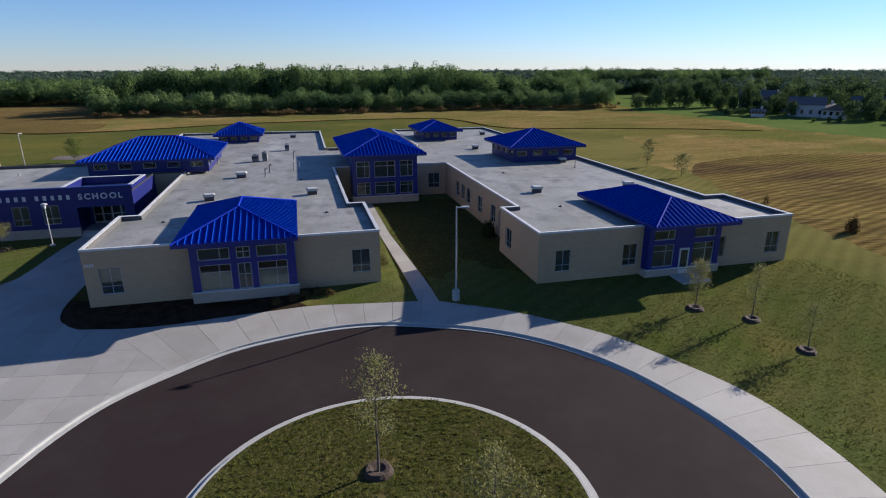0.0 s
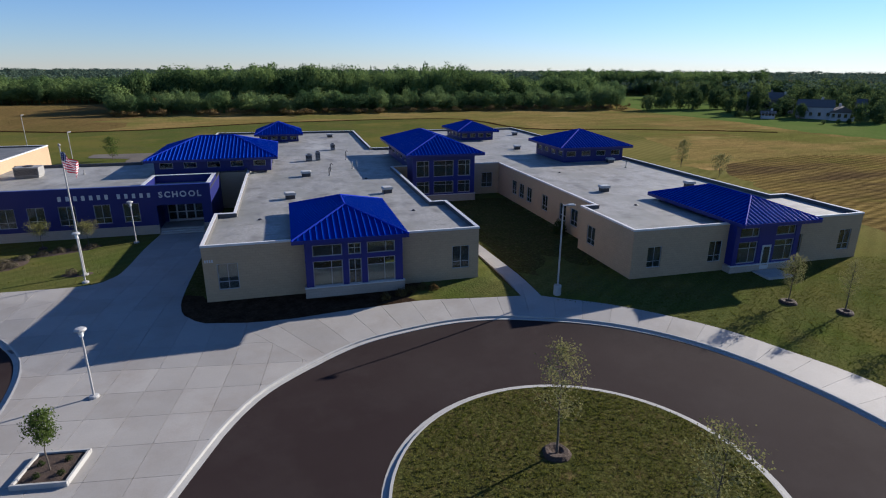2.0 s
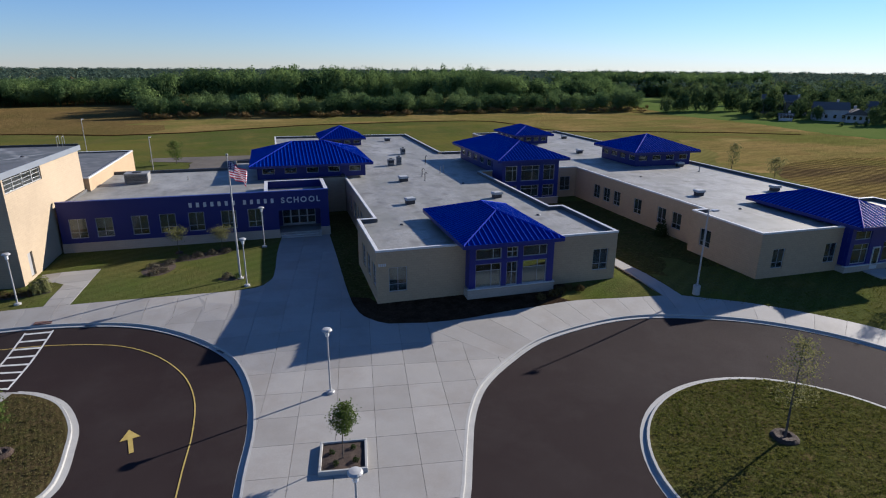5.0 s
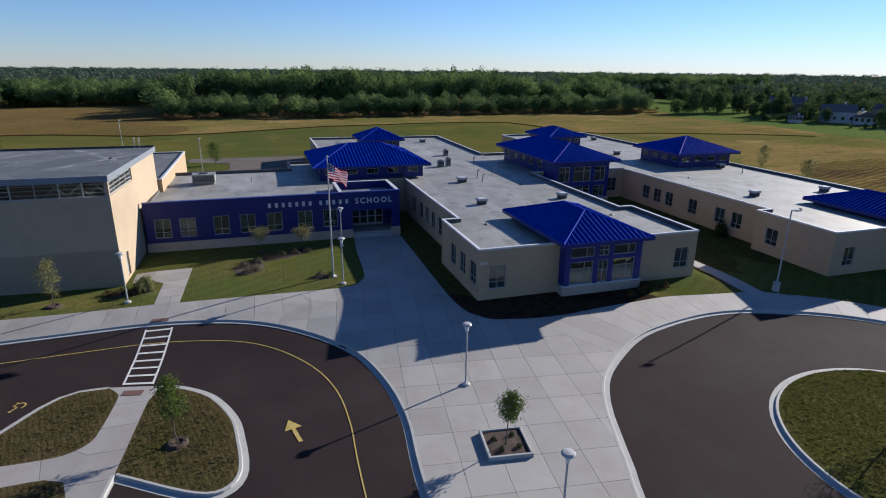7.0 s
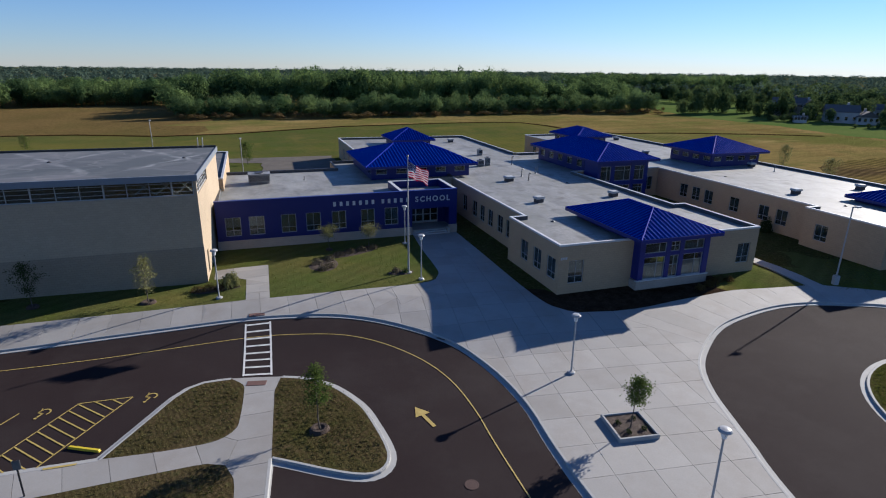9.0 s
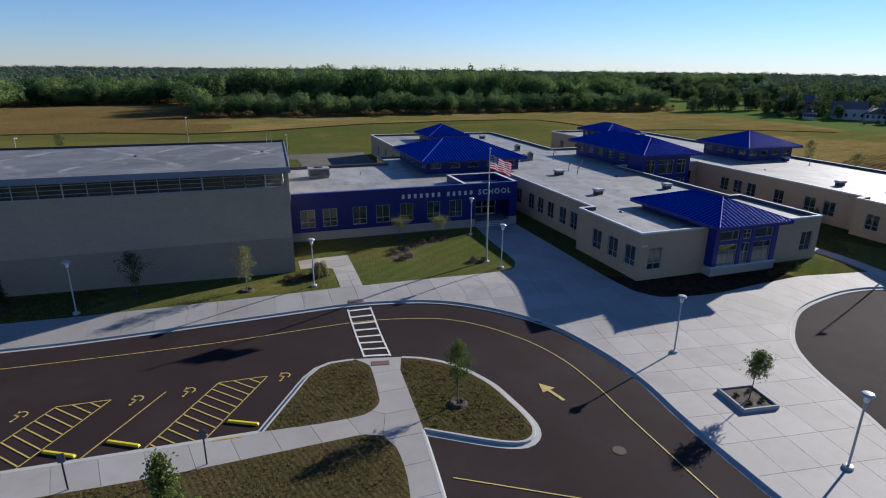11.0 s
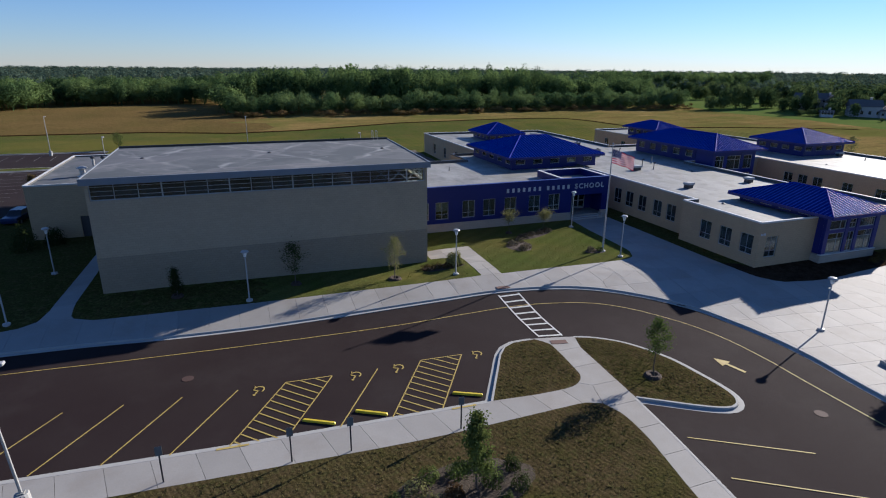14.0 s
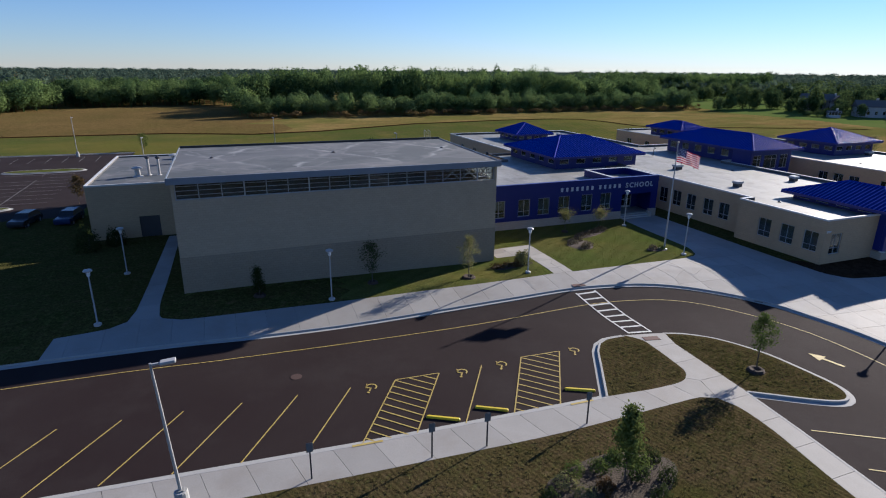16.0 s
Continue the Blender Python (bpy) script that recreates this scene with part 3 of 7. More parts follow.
groups = {"road": [], "plaza": [], "plaza_far": [], "park": [], "park_far": [], "lawn": [], "field": [], "plow": [], "yard": [], "brown": [], "lot": [], "dry": [], "soil": [], "isle": []}
for k, tri in enumerate(F2):
    c = Vector(CENTRES[k])
    s = {i for i in range(8) if IN[i][k]}
    if 0 in s or (1 in s and 2 not in s):
        key = "road"
    elif 3 in s:
        key = "plaza" if c.y > -31 else "plaza_far"
    elif 4 in s:
        key = "park" if c.y > -31 and c.x > -70 else "park_far"
    elif 2 in s or (24.6 + math.sin(c.y) < c.x < 35.3 and 1.5 + 2 * math.sin(c.x * .9) < c.y < 31.8):
        key = "isle"
    elif 5 in s:
        key = "lot"
    elif 7 in s:
        key = "plow"
    elif 6 in s:
        key = "brown" if c.x < -36 + 3 * math.sin(c.y * .3) else "field"
    elif SOIL_IN[k]:
        key = "soil" if c.y < 1.5 + math.sin(c.x * 3) else "isle"
    elif c.x > 130 and c.y < 262:
        key = "yard"
    # Lawn strip before the gymnasium: shade painted in with the dark turf.
    elif -57.5 < c.x < -44 and 7 < c.y < 12.6:
        key = "isle"
    elif -140 < c.x < -17 and c.y < -4.5:
        key = "dry"
    # West lawn: the building's shade put into the ground colour.
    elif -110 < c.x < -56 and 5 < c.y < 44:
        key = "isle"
    else:
        key = "lawn"
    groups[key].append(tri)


def sheet(name, keys, mats, dz, label, category):
    idx, verts, faces, mi = {}, [], [], []
    for k, key in enumerate(keys):
        for tri in groups[key]:
            for i in tri:
                if i not in idx:
                    idx[i] = len(verts)
                    verts.append((V2[i].x, V2[i].y, ground_z(V2[i].x, V2[i].y) + dz))
            faces.append([idx[i] for i in tri])
            mi.append(k)
    ob = from_lists(name, verts, faces, mats)
    ob.data.polygons.foreach_set("material_index", mi)
    for p in ob.data.polygons:
        p.use_smooth = True
    return tagged(ob, label, category, kind="structure")


sheet("ground", ["lawn", "field", "plow", "dry", "soil", "isle", "yard", "brown"], [M_LAWN, M_FIELD, M_PLOW, M_DRYLAWN, M_SOIL, M_TURFSHADE, M_YARD, M_BROWN], 0.0, "mown green lawn running into a dry tawny meadow and hay field", "ground")
sheet("road", ["road", "lot"], [M_ASPHALT, M_ASPHALT], -0.15, "dark asphalt drive with a turning circle and parking", "road")
PLAZA_OB = sheet("pavement_plaza", ["plaza"], [M_JOINT], -0.10, "pale concrete plaza and pavements laid in large panels", "pavement")
sheet("pavement_far", ["plaza_far", "park_far"], [M_CONCRETE, M_CONCRETE], 0.012, "pale concrete pavement running on along the drives", "pavement")
PARK_OB = sheet("pavement_parking", ["park"], [M_JOINT], -0.10, "pale concrete pavement beside the parking bays", "pavement")


def kerb(name, line, side=1, closed=False, gutter=0.34, top=0.15):
    """Kerb and gutter swept along a line; side: +1 where the road lies to the right of it."""
    P = [Vector(p) for p in line]
    n = len(P)
    prof = [(top, -0.3), (top, 0.006), (0.015, 0.006), (-0.02, -0.015), (-0.03, -0.128), (-gutter, -0.138), (-gutter, -0.3)]
    verts, faces = [], []
    for i, p in enumerate(P):
        a = P[i - 1] if (i or closed) else p
        b = P[(i + 1) % n] if (i < n - 1 or closed) else p
        d = (b - a).normalized()
        nrm = Vector((-d.y, d.x)) * side
        for o, z in prof:
            q = p + nrm * o
            verts.append((q.x, q.y, ground_z(p.x, p.y) + z))
    m = len(prof)
    for i in range(n if closed else n - 1):
        for j in range(m - 1):
            k = ((i + 1) % n) * m
            faces.append((i * m + j, k + j, k + j + 1, i * m + j + 1))
    ob = from_lists(name, verts, faces, M_KERB)
    return tagged(ob, "pale concrete kerb and gutter beside the asphalt", "kerb", kind="structure")


kerb("kerb", KERB_N, 1)
kerb("kerb", KERB_S, -1)
kerb("kerb", KERB_L, -1)
kerb("kerb", KERB_R, -1)
kerb("kerb", KERB_O, 1)
kerb("kerb", ISLE, 1, True)
kerb("kerb", WALK_E, -1, gutter=0.1)


# ---- buildings ----
def offset_poly(P, d):
    """Inner line of a closed counter-clockwise outline, d metres in."""
    n, out = len(P), []
    for i in range(n):
        a, b, c = Vector(P[i - 1]), Vector(P[i]), Vector(P[(i + 1) % n])
        d1, d2 = (b - a).normalized(), (c - b).normalized()
        n1, n2 = Vector((-d1.y, d1.x)), Vector((-d2.y, d2.x))
        k = 1 + n1.dot(n2)
        out.append(b + (n1 + n2) * (d / k))
    return out


def wall_bm(a, b, ia, ib, z0, z1, holes):
    """A wall from a to b (outer line), ia to ib (inner line), with rectangular holes (s0, s1, z0, z1) through it."""
    a, b, ia, ib = (Vector(p) for p in (a, b, ia, ib))
    L = (b - a).length
    d = (b - a) / L
    th = abs((ia - a).dot(Vector((-d.y, d.x))))
    nrm = Vector((-d.y, d.x))
    S = sorted({0.0, L, *[h[0] for h in holes], *[h[1] for h in holes]})
    Z = sorted({z0, z1, *[h[2] for h in holes], *[h[3] for h in holes]})
    bm = bmesh.new()
    cache = {}

    def v(i, j, inner):
        if (i, j, inner) not in cache:
            p = a + d * S[i]
            if inner:
                p = ia if i == 0 else ib if i == len(S) - 1 else p + nrm * th
            cache[i, j, inner] = bm.verts.new((p.x, p.y, Z[j]))
        return cache[i, j, inner]

    def hole(i, j):
        if not (0 <= i < len(S) - 1 and 0 <= j < len(Z) - 1):
            return True
        sm, zm = (S[i] + S[i + 1]) / 2, (Z[j] + Z[j + 1]) / 2
        return any(h[0] < sm < h[1] and h[2] < zm < h[3] for h in holes)

    for i in range(len(S) - 1):
        for j in range(len(Z) - 1):
            if hole(i, j):
                continue
            bm.faces.new((v(i, j, 0), v(i + 1, j, 0), v(i + 1, j + 1, 0), v(i, j + 1, 0)))
            bm.faces.new((v(i, j, 1), v(i, j + 1, 1), v(i + 1, j + 1, 1), v(i + 1, j, 1)))
            for di, dj, p, q in ((-1, 0, (i, j), (i, j + 1)), (1, 0, (i + 1, j), (i + 1, j + 1)), (0, -1, (i, j), (i + 1, j)), (0, 1, (i, j + 1), (i + 1, j + 1))):
                if hole(i + di, j + dj):
                    bm.faces.new((v(*p, 0), v(*q, 0), v(*q, 1), v(*p, 1)))
    return bm


def ring_bm(w, h, t, depth, m):
    """A rectangular frame in one piece."""
    bm = bmesh.new()
    R = [[bm.verts.new(m @ Vector((x, y, z))) for x, z in ((o, o), (w - o, o), (w - o, h - o), (o, h - o))] for y in (0, depth) for o in (0, t)]
    for k in range(4):
        j = (k + 1) % 4
        for a, b in ((0, 1), (1, 3), (3, 2), (2, 0)):
            bm.faces.new((R[a][k], R[a][j], R[b][j], R[b][k]))
    return bm


def window(parent, a, d, s0, s1, z0, z1, kind="sash", frame=0.06, mat=M_FRAME):
    """A window in the opening s0..s1 along the wall from a in direction d: frame with bars, and its panes."""
    a, d = Vector(a), Vector(d).normalized()
    nrm = Vector((-d.y, d.x))
    rot = Matrix.Rotation(math.atan2(d.y, d.x), 4, 'Z')
    w, h = s1 - s0, z1 - z0
    boxes = []
    if kind in ("sash", "half"):       # two lights, each with a lower hopper
        cols, rows = [0, w * 0.5, w], [0, h * 0.30, h]
    elif kind == "single":
        cols, rows = [0, w], [0, h]
    elif kind in ("three", "shaded"):
        cols, rows = [0, w * 0.62, w], [0, h * 0.70, h]
    elif kind == "wide":
        cols, rows = [0, w * 0.68, w], [0, h]
    elif kind == "grid":
        cols, rows = [0, w / 2, w], [0, h * 0.55, h]
    else:
        cols, rows = [0, w], [0, h * 0.33, h * 0.66, h]
    bar = frame * 0.7
    for c in cols[1:-1]:
        boxes.append((c - bar / 2, .01, frame, c + bar / 2, .08, h - frame))
    for r in rows[1:-1]:
        xs = [frame] + [c for c in cols[1:-1]] + [w - frame]
        for x0, x1 in zip(xs, xs[1:]):
            o0 = bar / 2 if x0 in cols else 0
            o1 = bar / 2 if x1 in cols else 0
            boxes.append((x0 + o0, .015, r - bar / 2, x1 - o1, .075, r + bar / 2))
    o = a + d * s0 + nrm * 0.08
    m = Matrix.Translation((o.x, o.y, z0)) @ rot
    fr = part("window", ring_bm(w, h, frame, .09, m), mat, parent)
    for q in boxes:
        bm = box_bm(q)
        bmesh.ops.transform(bm, matrix=m, verts=bm.verts)
        part("glazing_bar", bm, mat, fr)
    for x0, x1 in zip(cols, cols[1:]):
        for y0, y1 in zip(rows, rows[1:]):
            bm = box_bm((x0 + .02, .04, y0 + .02, x1 - .02, .048, y1 - .02))
            bmesh.ops.transform(bm, matrix=m, verts=bm.verts)
            g = part("pane", bm, M_GLASSPALE if kind == "shaded" or (kind == "half" and y0 > 0) else M_GLASS, fr)
            g.visible_shadow = False
    if kind in ("shaded", "half"):
        lo, hi = (frame, h * 0.68) if kind == "shaded" else (h * 0.45, h - frame)
        bm = box_bm((frame, .12, lo, w - frame, .125, hi))
        bmesh.ops.transform(bm, matrix=m, verts=bm.verts)
        part("blind", bm, M_BLIND, fr, "pale half-drawn blind behind the glass")
    return fr


def flat_block(bld, outline, top, roof, openings, wall_mat=M_WALL, cap=M_CAP, cap_w=0.24, thick=0.25, low=-1.3, kinds=None, roof_mat=M_MEMBRANE, skip=(), mats=None):
    """A flat-roofed block: one wall a side with its windows, a coping along each side, and the roof behind the parapet."""
    inner = offset_poly(outline, thick)
    n = len(outline)
    co, ci = offset_poly(outline, -0.04), offset_poly(outline, cap_w)
    for i in range(n):
        if i in skip:
            continue
        a, b = outline[i], outline[(i + 1) % n]
        hs = openings.get(i, [])
        part("wall", wall_bm(a, b, inner[i], inner[(i + 1) % n], low, top, [h[:4] for h in hs]), (mats or {}).get(i, wall_mat), bld)
        d = Vector(b) - Vector(a)
        for h in hs:
            if len(h) > 4 and h[4]:
                window(bld, a, d, *h[:4], kind=h[4])
        bm = bmesh.new()
        q = [co[i], co[(i + 1) % n], ci[(i + 1) % n], ci[i]]
        lo = [bm.verts.new((p.x, p.y, top - 0.11 if k < 2 else top + 0.003)) for k, p in enumerate(q)]
        hi = [bm.verts.new((p.x, p.y, top + 0.05 - (0.02 if k > 1 else 0))) for k, p in enumerate(q)]
        bm.faces.new(hi)
        bm.faces.new(lo[::-1])
        for k in range(4):
            bm.faces.new((lo[k], lo[(k + 1) % 4], hi[(k + 1) % 4], hi[k]))
        part("coping", bm, cap, bld)
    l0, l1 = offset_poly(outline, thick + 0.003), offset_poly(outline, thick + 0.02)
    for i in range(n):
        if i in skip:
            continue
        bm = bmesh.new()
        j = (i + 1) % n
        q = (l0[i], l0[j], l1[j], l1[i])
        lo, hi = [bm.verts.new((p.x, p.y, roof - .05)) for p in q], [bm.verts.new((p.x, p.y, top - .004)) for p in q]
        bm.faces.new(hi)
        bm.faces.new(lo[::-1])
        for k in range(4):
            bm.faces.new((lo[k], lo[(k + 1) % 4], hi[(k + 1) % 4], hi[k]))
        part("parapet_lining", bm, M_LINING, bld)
    bm = bmesh.new()
    ri = offset_poly(outline, thick - 0.02)
    f = bm.faces.new([bm.verts.new((p.x, p.y, roof)) for p in ri])
    r = bmesh.ops.extrude_face_region(bm, geom=[f])
    bmesh.ops.translate(bm, vec=(0, 0, -0.25), verts=[v for v in r["geom"] if isinstance(v, bmesh.types.BMVert)])
    part("roof", bm, roof_mat, bld)


def hip_roof(bld, x0, x1, y0, y1, eave, ridge, hip=None, separate=True, pitch=0.46):
    """A hipped standing-seam roof: panels between upstanding seams on each slope, ridge caps, fascia and soffit."""
    w, l = x1 - x0, y1 - y0
    along_y = l >= w
    half = min(w, l) / 2
    hip = half if hip is None else hip
    cx, cy = (x0 + x1) / 2, (y0 + y1) / 2
    if along_y:
        A, B = Vector((cx, y0 + hip, ridge)), Vector((cx, y1 - hip, ridge))
    else:
        A, B = Vector((x0 + hip, cy, ridge)), Vector((x1 - hip, cy, ridge))
    c = [Vector((x0, y0, eave)), Vector((x1, y0, eave)), Vector((x1, y1, eave)), Vector((x0, y1, eave))]
    if along_y:
        slopes = [(c[0], c[1], A, A), (c[1], c[2], B, A), (c[2], c[3], B, B), (c[3], c[0], A, B)]
    else:
        slopes = [(c[0], c[1], B, A), (c[1], c[2], B, B), (c[2], c[3], A, B), (c[3], c[0], A, A)]
    for p, q, r, s in slopes:
        e = (q - p).normalized()
        up = ((r + s) / 2 - (p + q) / 2)
        up = (up - e * up.dot(e)).normalized()
        nrm = e.cross(up).normalized()
        L = (q - p).length
        H = (s - p).dot(up)
        sl, sr = (s - p).dot(e), (r - p).dot(e)

        def top_at(t):
            if sl > 1e-6 and t < sl:
                return H * t / sl
            if t > sr and L - sr > 1e-6:
                return H * (L - t) / (L - sr)
            return H

        k = max(2, round(L / pitch))
        slope = None
        if not separate:
            bmj = bmesh.new()
        for i in range(k):
            t0, t1 = L * i / k, L * (i + 1) / k
            ts = sorted({t0, t1, *[t for t in (sl, sr) if t0 < t < t1]})
            bm = bmj if not separate else bmesh.new()
            low = [p + e * t for t in ts]
            hi = [p + e * t + up * top_at(t) for t in ts]
            poly = low + hi[::-1]
            clean = []
            for v in poly:
                if not clean or (v - clean[-1]).length > 1e-4:
                    clean.append(v)
            if (clean[0] - clean[-1]).length < 1e-4:
                clean.pop()
            if len(clean) >= 3:
                bm.faces.new([bm.verts.new(v) for v in clean])
            # the upstanding seam at the panel's near edge
            h0 = top_at(t0)
            if i and h0 > 0.08:
                b0, b1 = p + e * (t0 - .022), p + e * (t0 + .022)
                t_0, t_1 = b0 + up * h0, b1 + up * h0
                rise = nrm * 0.09
                vs = [bm.verts.new(x) for x in (b0, b1, t_1, t_0, b0 + rise, b1 + rise, t_1 + rise, t_0 + rise)]
                for f in ((4, 5, 6, 7), (0, 1, 5, 4), (1, 2, 6, 5), (3, 0, 4, 7)):
                    bm.faces.new([vs[j] for j in f]).material_index = 1
            if separate:
                part("roof_panel", bm, [M_BLUEROOF, M_SEAM], bld)
        if not separate:
            part("roof_slope", bmj, [M_BLUEROOF, M_SEAM], bld)
    bm = bmesh.new()
    for p, q in ((A, B), (c[0], A), (c[1], A if along_y else B), (c[2], B), (c[3], B if along_y else A)):
        if (q - p).length > 0.05:
            up = Vector((0, 0, 0.05))
            add_tube(bm, p + up, q + up, 0.075, 0.075, 6)
    part("ridge_cap", bm, M_RIDGE, bld)
    bm = box_bm((x0 - .02, y0 - .02, eave - .26, x1 + .02, y0 + .05, eave + .02), (x0 - .02, y1 - .05, eave - .26, x1 + .02, y1 + .02, eave + .02),
                (x0 - .02, y0 + .05, eave - .26, x0 + .05, y1 - .05, eave + .02), (x1 - .05, y0 + .05, eave - .26, x1 + .02, y1 - .05, eave + .02))
    part("fascia", bm, M_BLUEFRAME, bld)
    bm = box_bm((x0 + .05, y0 + .05, eave - .22, x1 - .05, y1 - .05, eave - .17))
    part("soffit", bm, M_BLUEFRAME, bld)


def clerestory(bld, x0, x1, y0, y1, z0, z1, front=4, side=3, wz=(0.35, 0.85)):
    """Low blue walls under a hipped roof with a row of small windows on each side."""
    out = [(x0, y0), (x1, y0), (x1, y1), (x0, y1)]
    inn = offset_poly(out, 0.25)
    h = z1 - z0
    for i in range(4):
        a, b = out[i], out[(i + 1) % 4]
        L = math.dist(a, b)
        k = front if i % 2 == 0 else side
        hs = []
        for j in range(k):
            c = L * (j + 0.5) / k
            hw = min(0.75, L / k * 0.32)
            hs.append((c - hw, c + hw, z0 + h * wz[0], z0 + h * wz[1]))
        part("clerestory_wall", wall_bm(a, b, inn[i], inn[(i + 1) % 4], z0, z1, hs), M_BLUEWALL, bld)
        for q in hs:
            window(bld, a, Vector(b) - Vector(a), *q, kind="single", frame=0.05)


def bay_front(bld, x0, x1, y, depth, z_sill, z_top, lights, rows, big="three", base_mat=M_BASE, door=None, base_low=-1.3):
    """A glazed bay: pale base wall, blue posts and beams, and framed windows between. lights: x-spans, rows: z-spans."""
    part("bay_base", box_bm((x0 - .12, y - .06, base_low, x1 + .12, y + depth, z_sill)), base_mat, bld)
    part("sill", box_bm((x0 - .16, y - .12, z_sill, x1 + .16, y + .2, z_sill + .08)), M_CAP, bld)
    zb = z_sill + .08
    edges = [x0] + [v for s in lights for v in s] + [x1]
    for a, b in zip(edges[::2], edges[1::2]):
        part("post", box_bm((a, y, zb, b, y + .32, z_top), bevel=0.015), M_BLUEFRAME, bld)
    zs = [zb] + [v for s in rows for v in s] + [z_top]
    for (l0, l1) in lights:
        for a, b in zip(zs[::2], zs[1::2]):
            if b - a > 0.02:
                part("beam", box_bm((l0, y + .03, a, l1, y + .29, b)), M_BLUEFRAME, bld)
        for (r0, r1) in rows:
            window(bld, (l0, y + .03), (1, 0), 0, l1 - l0, r0, r1, kind=big if (l1 - l0 > 1.3 and r1 - r0 > 1.2) else ("wide" if l1 - l0 > 1.3 else "grid"), frame=0.07)
    for xx, s in ((x0, 1), (x1 - .3, -1)):
        part("side_panel", box_bm((xx, y + .32, zb, xx + .3, y + depth, z_top)), M_BLUEFRAME, bld)


def holes(starts, w, z0, z1, kind="sash"):
    return [(s, s + w, z0, z1, kind) for s in starts]


# west wing (nearest the entrance), with its glazed bay
LWT = 4.4
left_wing = thing("school_wing", "single-storey beige masonry school wing with a flat grey roof", "school building")
LW = [(0, 0), (21.5, 0), (21.5, 10.2), (20.0, 10.2), (20.0, 31.6), (20.0, 51), (20.3, 78.0), (-6.6, 79.5), (-6.6, 48), (1.6, 48), (1.6, 10.0), (0, 10.0)]
flat_block(left_wing, LW, LWT, 4.05, {
    0: [(0.95, 2.45, 0.88, 2.95, "half"), (7.5, 14.7, 0.5, 4.2, None), (19.2, 20.7, 0.95, 2.92, "sash")],
    1: holes([3.0, 7.2], 1.4, 0.93, 2.95),
    3: holes([2.5, 6.5, 10.5, 15.5], 1.4, 0.93, 2.95),
    9: [(48 - y - 1.1, 48 - y + .4, 1.05, 3.0, "sash") for y in (26.4, 23.0, 20.6, 18.15, 15.4, 13.05)],
    11: [(10 - y - 1.5, 10 - y, 1.05, 3.0, "sash") for y in (5.75, 3.15, 0.6)],
    7: holes([6, 12, 18, 24], 1.4, 0.93, 2.95)}, skip=(4,))
bay_front(left_wing, 7.35, 14.85, -0.95, 0.95, 0.72, 4.6, [(7.9, 10.15), (10.6, 11.6), (12.05, 14.25)], [(0.8, 2.85), (3.2, 4.12)], "shaded")
clerestory(left_wing, 7.35, 14.3, 0.4, 9.4, 4.06, 4.62, 3, 4)
hip_roof(left_wing, 6.45, 15.15, -2.05, 10.3, 4.86, 6.4)
hip_roof(left_wing, 1.2, 9.6, 64.2, 73.6, 5.45, 7.3)
clerestory(left_wing, 2.0, 8.8, 65.0, 72.8, 4.06, 5.2, 4, 4)

# east wing
RWT = 4.28
right_wing = thing("school_wing", "long beige masonry school wing with a glazed entrance bay", "school building")
RW = [(33.7, -3.75), (58.0, -3.75), (58.0, 5.0), (55.8, 5.0), (55.8, 77.5), (35.3, 77.5), (35.3, 51), (35.3, 31.8), (35.3, 5.3), (33.7, 5.3)]
flat_block(right_wing, RW, RWT, 3.95, {
    0: [(1.5, 2.85, 0.85, 2.7, "sash"), (7.6, 8.95, 0.85, 2.75, "sash"), (9.6, 16.3, 0.4, 4.1, None), (16.9, 17.6, 0.85, 2.75, "single"), (21.9, 23.3, 0.85, 2.82, "sash")],
    1: holes([3, 6], 1.4, 0.85, 2.75),
    3: holes([5 + 6 * i for i in range(11)], 1.4, 0.85, 2.75),
    5: holes([4, 10, 16, 22], 1.4, 0.85, 2.75),
    7: [(31.8 - y - 1.55, 31.8 - y, 1.0, 2.85, "sash") for y in (25.2, 22.75, 20.35, 15.85, 11.25, 8.65)],
    9: [(5.3 - y - 1.5, 5.3 - y, 1.0, 2.8, "sash") for y in (2.3,)]}, skip=(6,))
bay_front(right_wing, 43.1, 50.0, -4.6, 0.85, 0.55, 4.35, [(43.6, 45.6), (47.4, 49.5)], [(0.75, 2.7), (3.1, 3.95)])
dr = part("door", box_bm((46.1, -4.69, 0.1, 46.2, -4.6, 2.3), (46.9, -4.69, 0.1, 47.0, -4.6, 2.3), (46.2, -4.69, 2.15, 46.9, -4.6, 2.3), (46.2, -4.69, 0.1, 46.9, -4.6, 0.45)), M_DOORWHITE, right_wing, "pale framed glass door")
part("pane", box_bm((46.19, -4.65, 0.44, 46.91, -4.64, 2.16)), M_GLASS, dr)
part("stoop", box_bm((45.3, -6.6, -0.6, 47.9, -4.77, 0.07), bevel=0.02), M_KERB, right_wing, "pale concrete doorstep")
hip_roof(right_wing, 42.9, 51.0, -5.6, 7.9, 4.55, 6.0)
clerestory(right_wing, 43.7, 50.2, -3.3, 7.1, 3.96, 4.33, 3, 4)
hip_roof(right_wing, 44.2, 55.8, 30.7, 42.2, 6.15, 8.15)
clerestory(right_wing, 45.2, 54.8, 31.7, 41.2, 3.96, 5.9, 4, 4, (0.42, 0.8))
hip_roof(right_wing, 37.4, 45.6, 59.2, 70.2, 5.7, 7.2)
clerestory(right_wing, 38.3, 44.7, 60.1, 69.3, 3.96, 5.45, 4, 4)

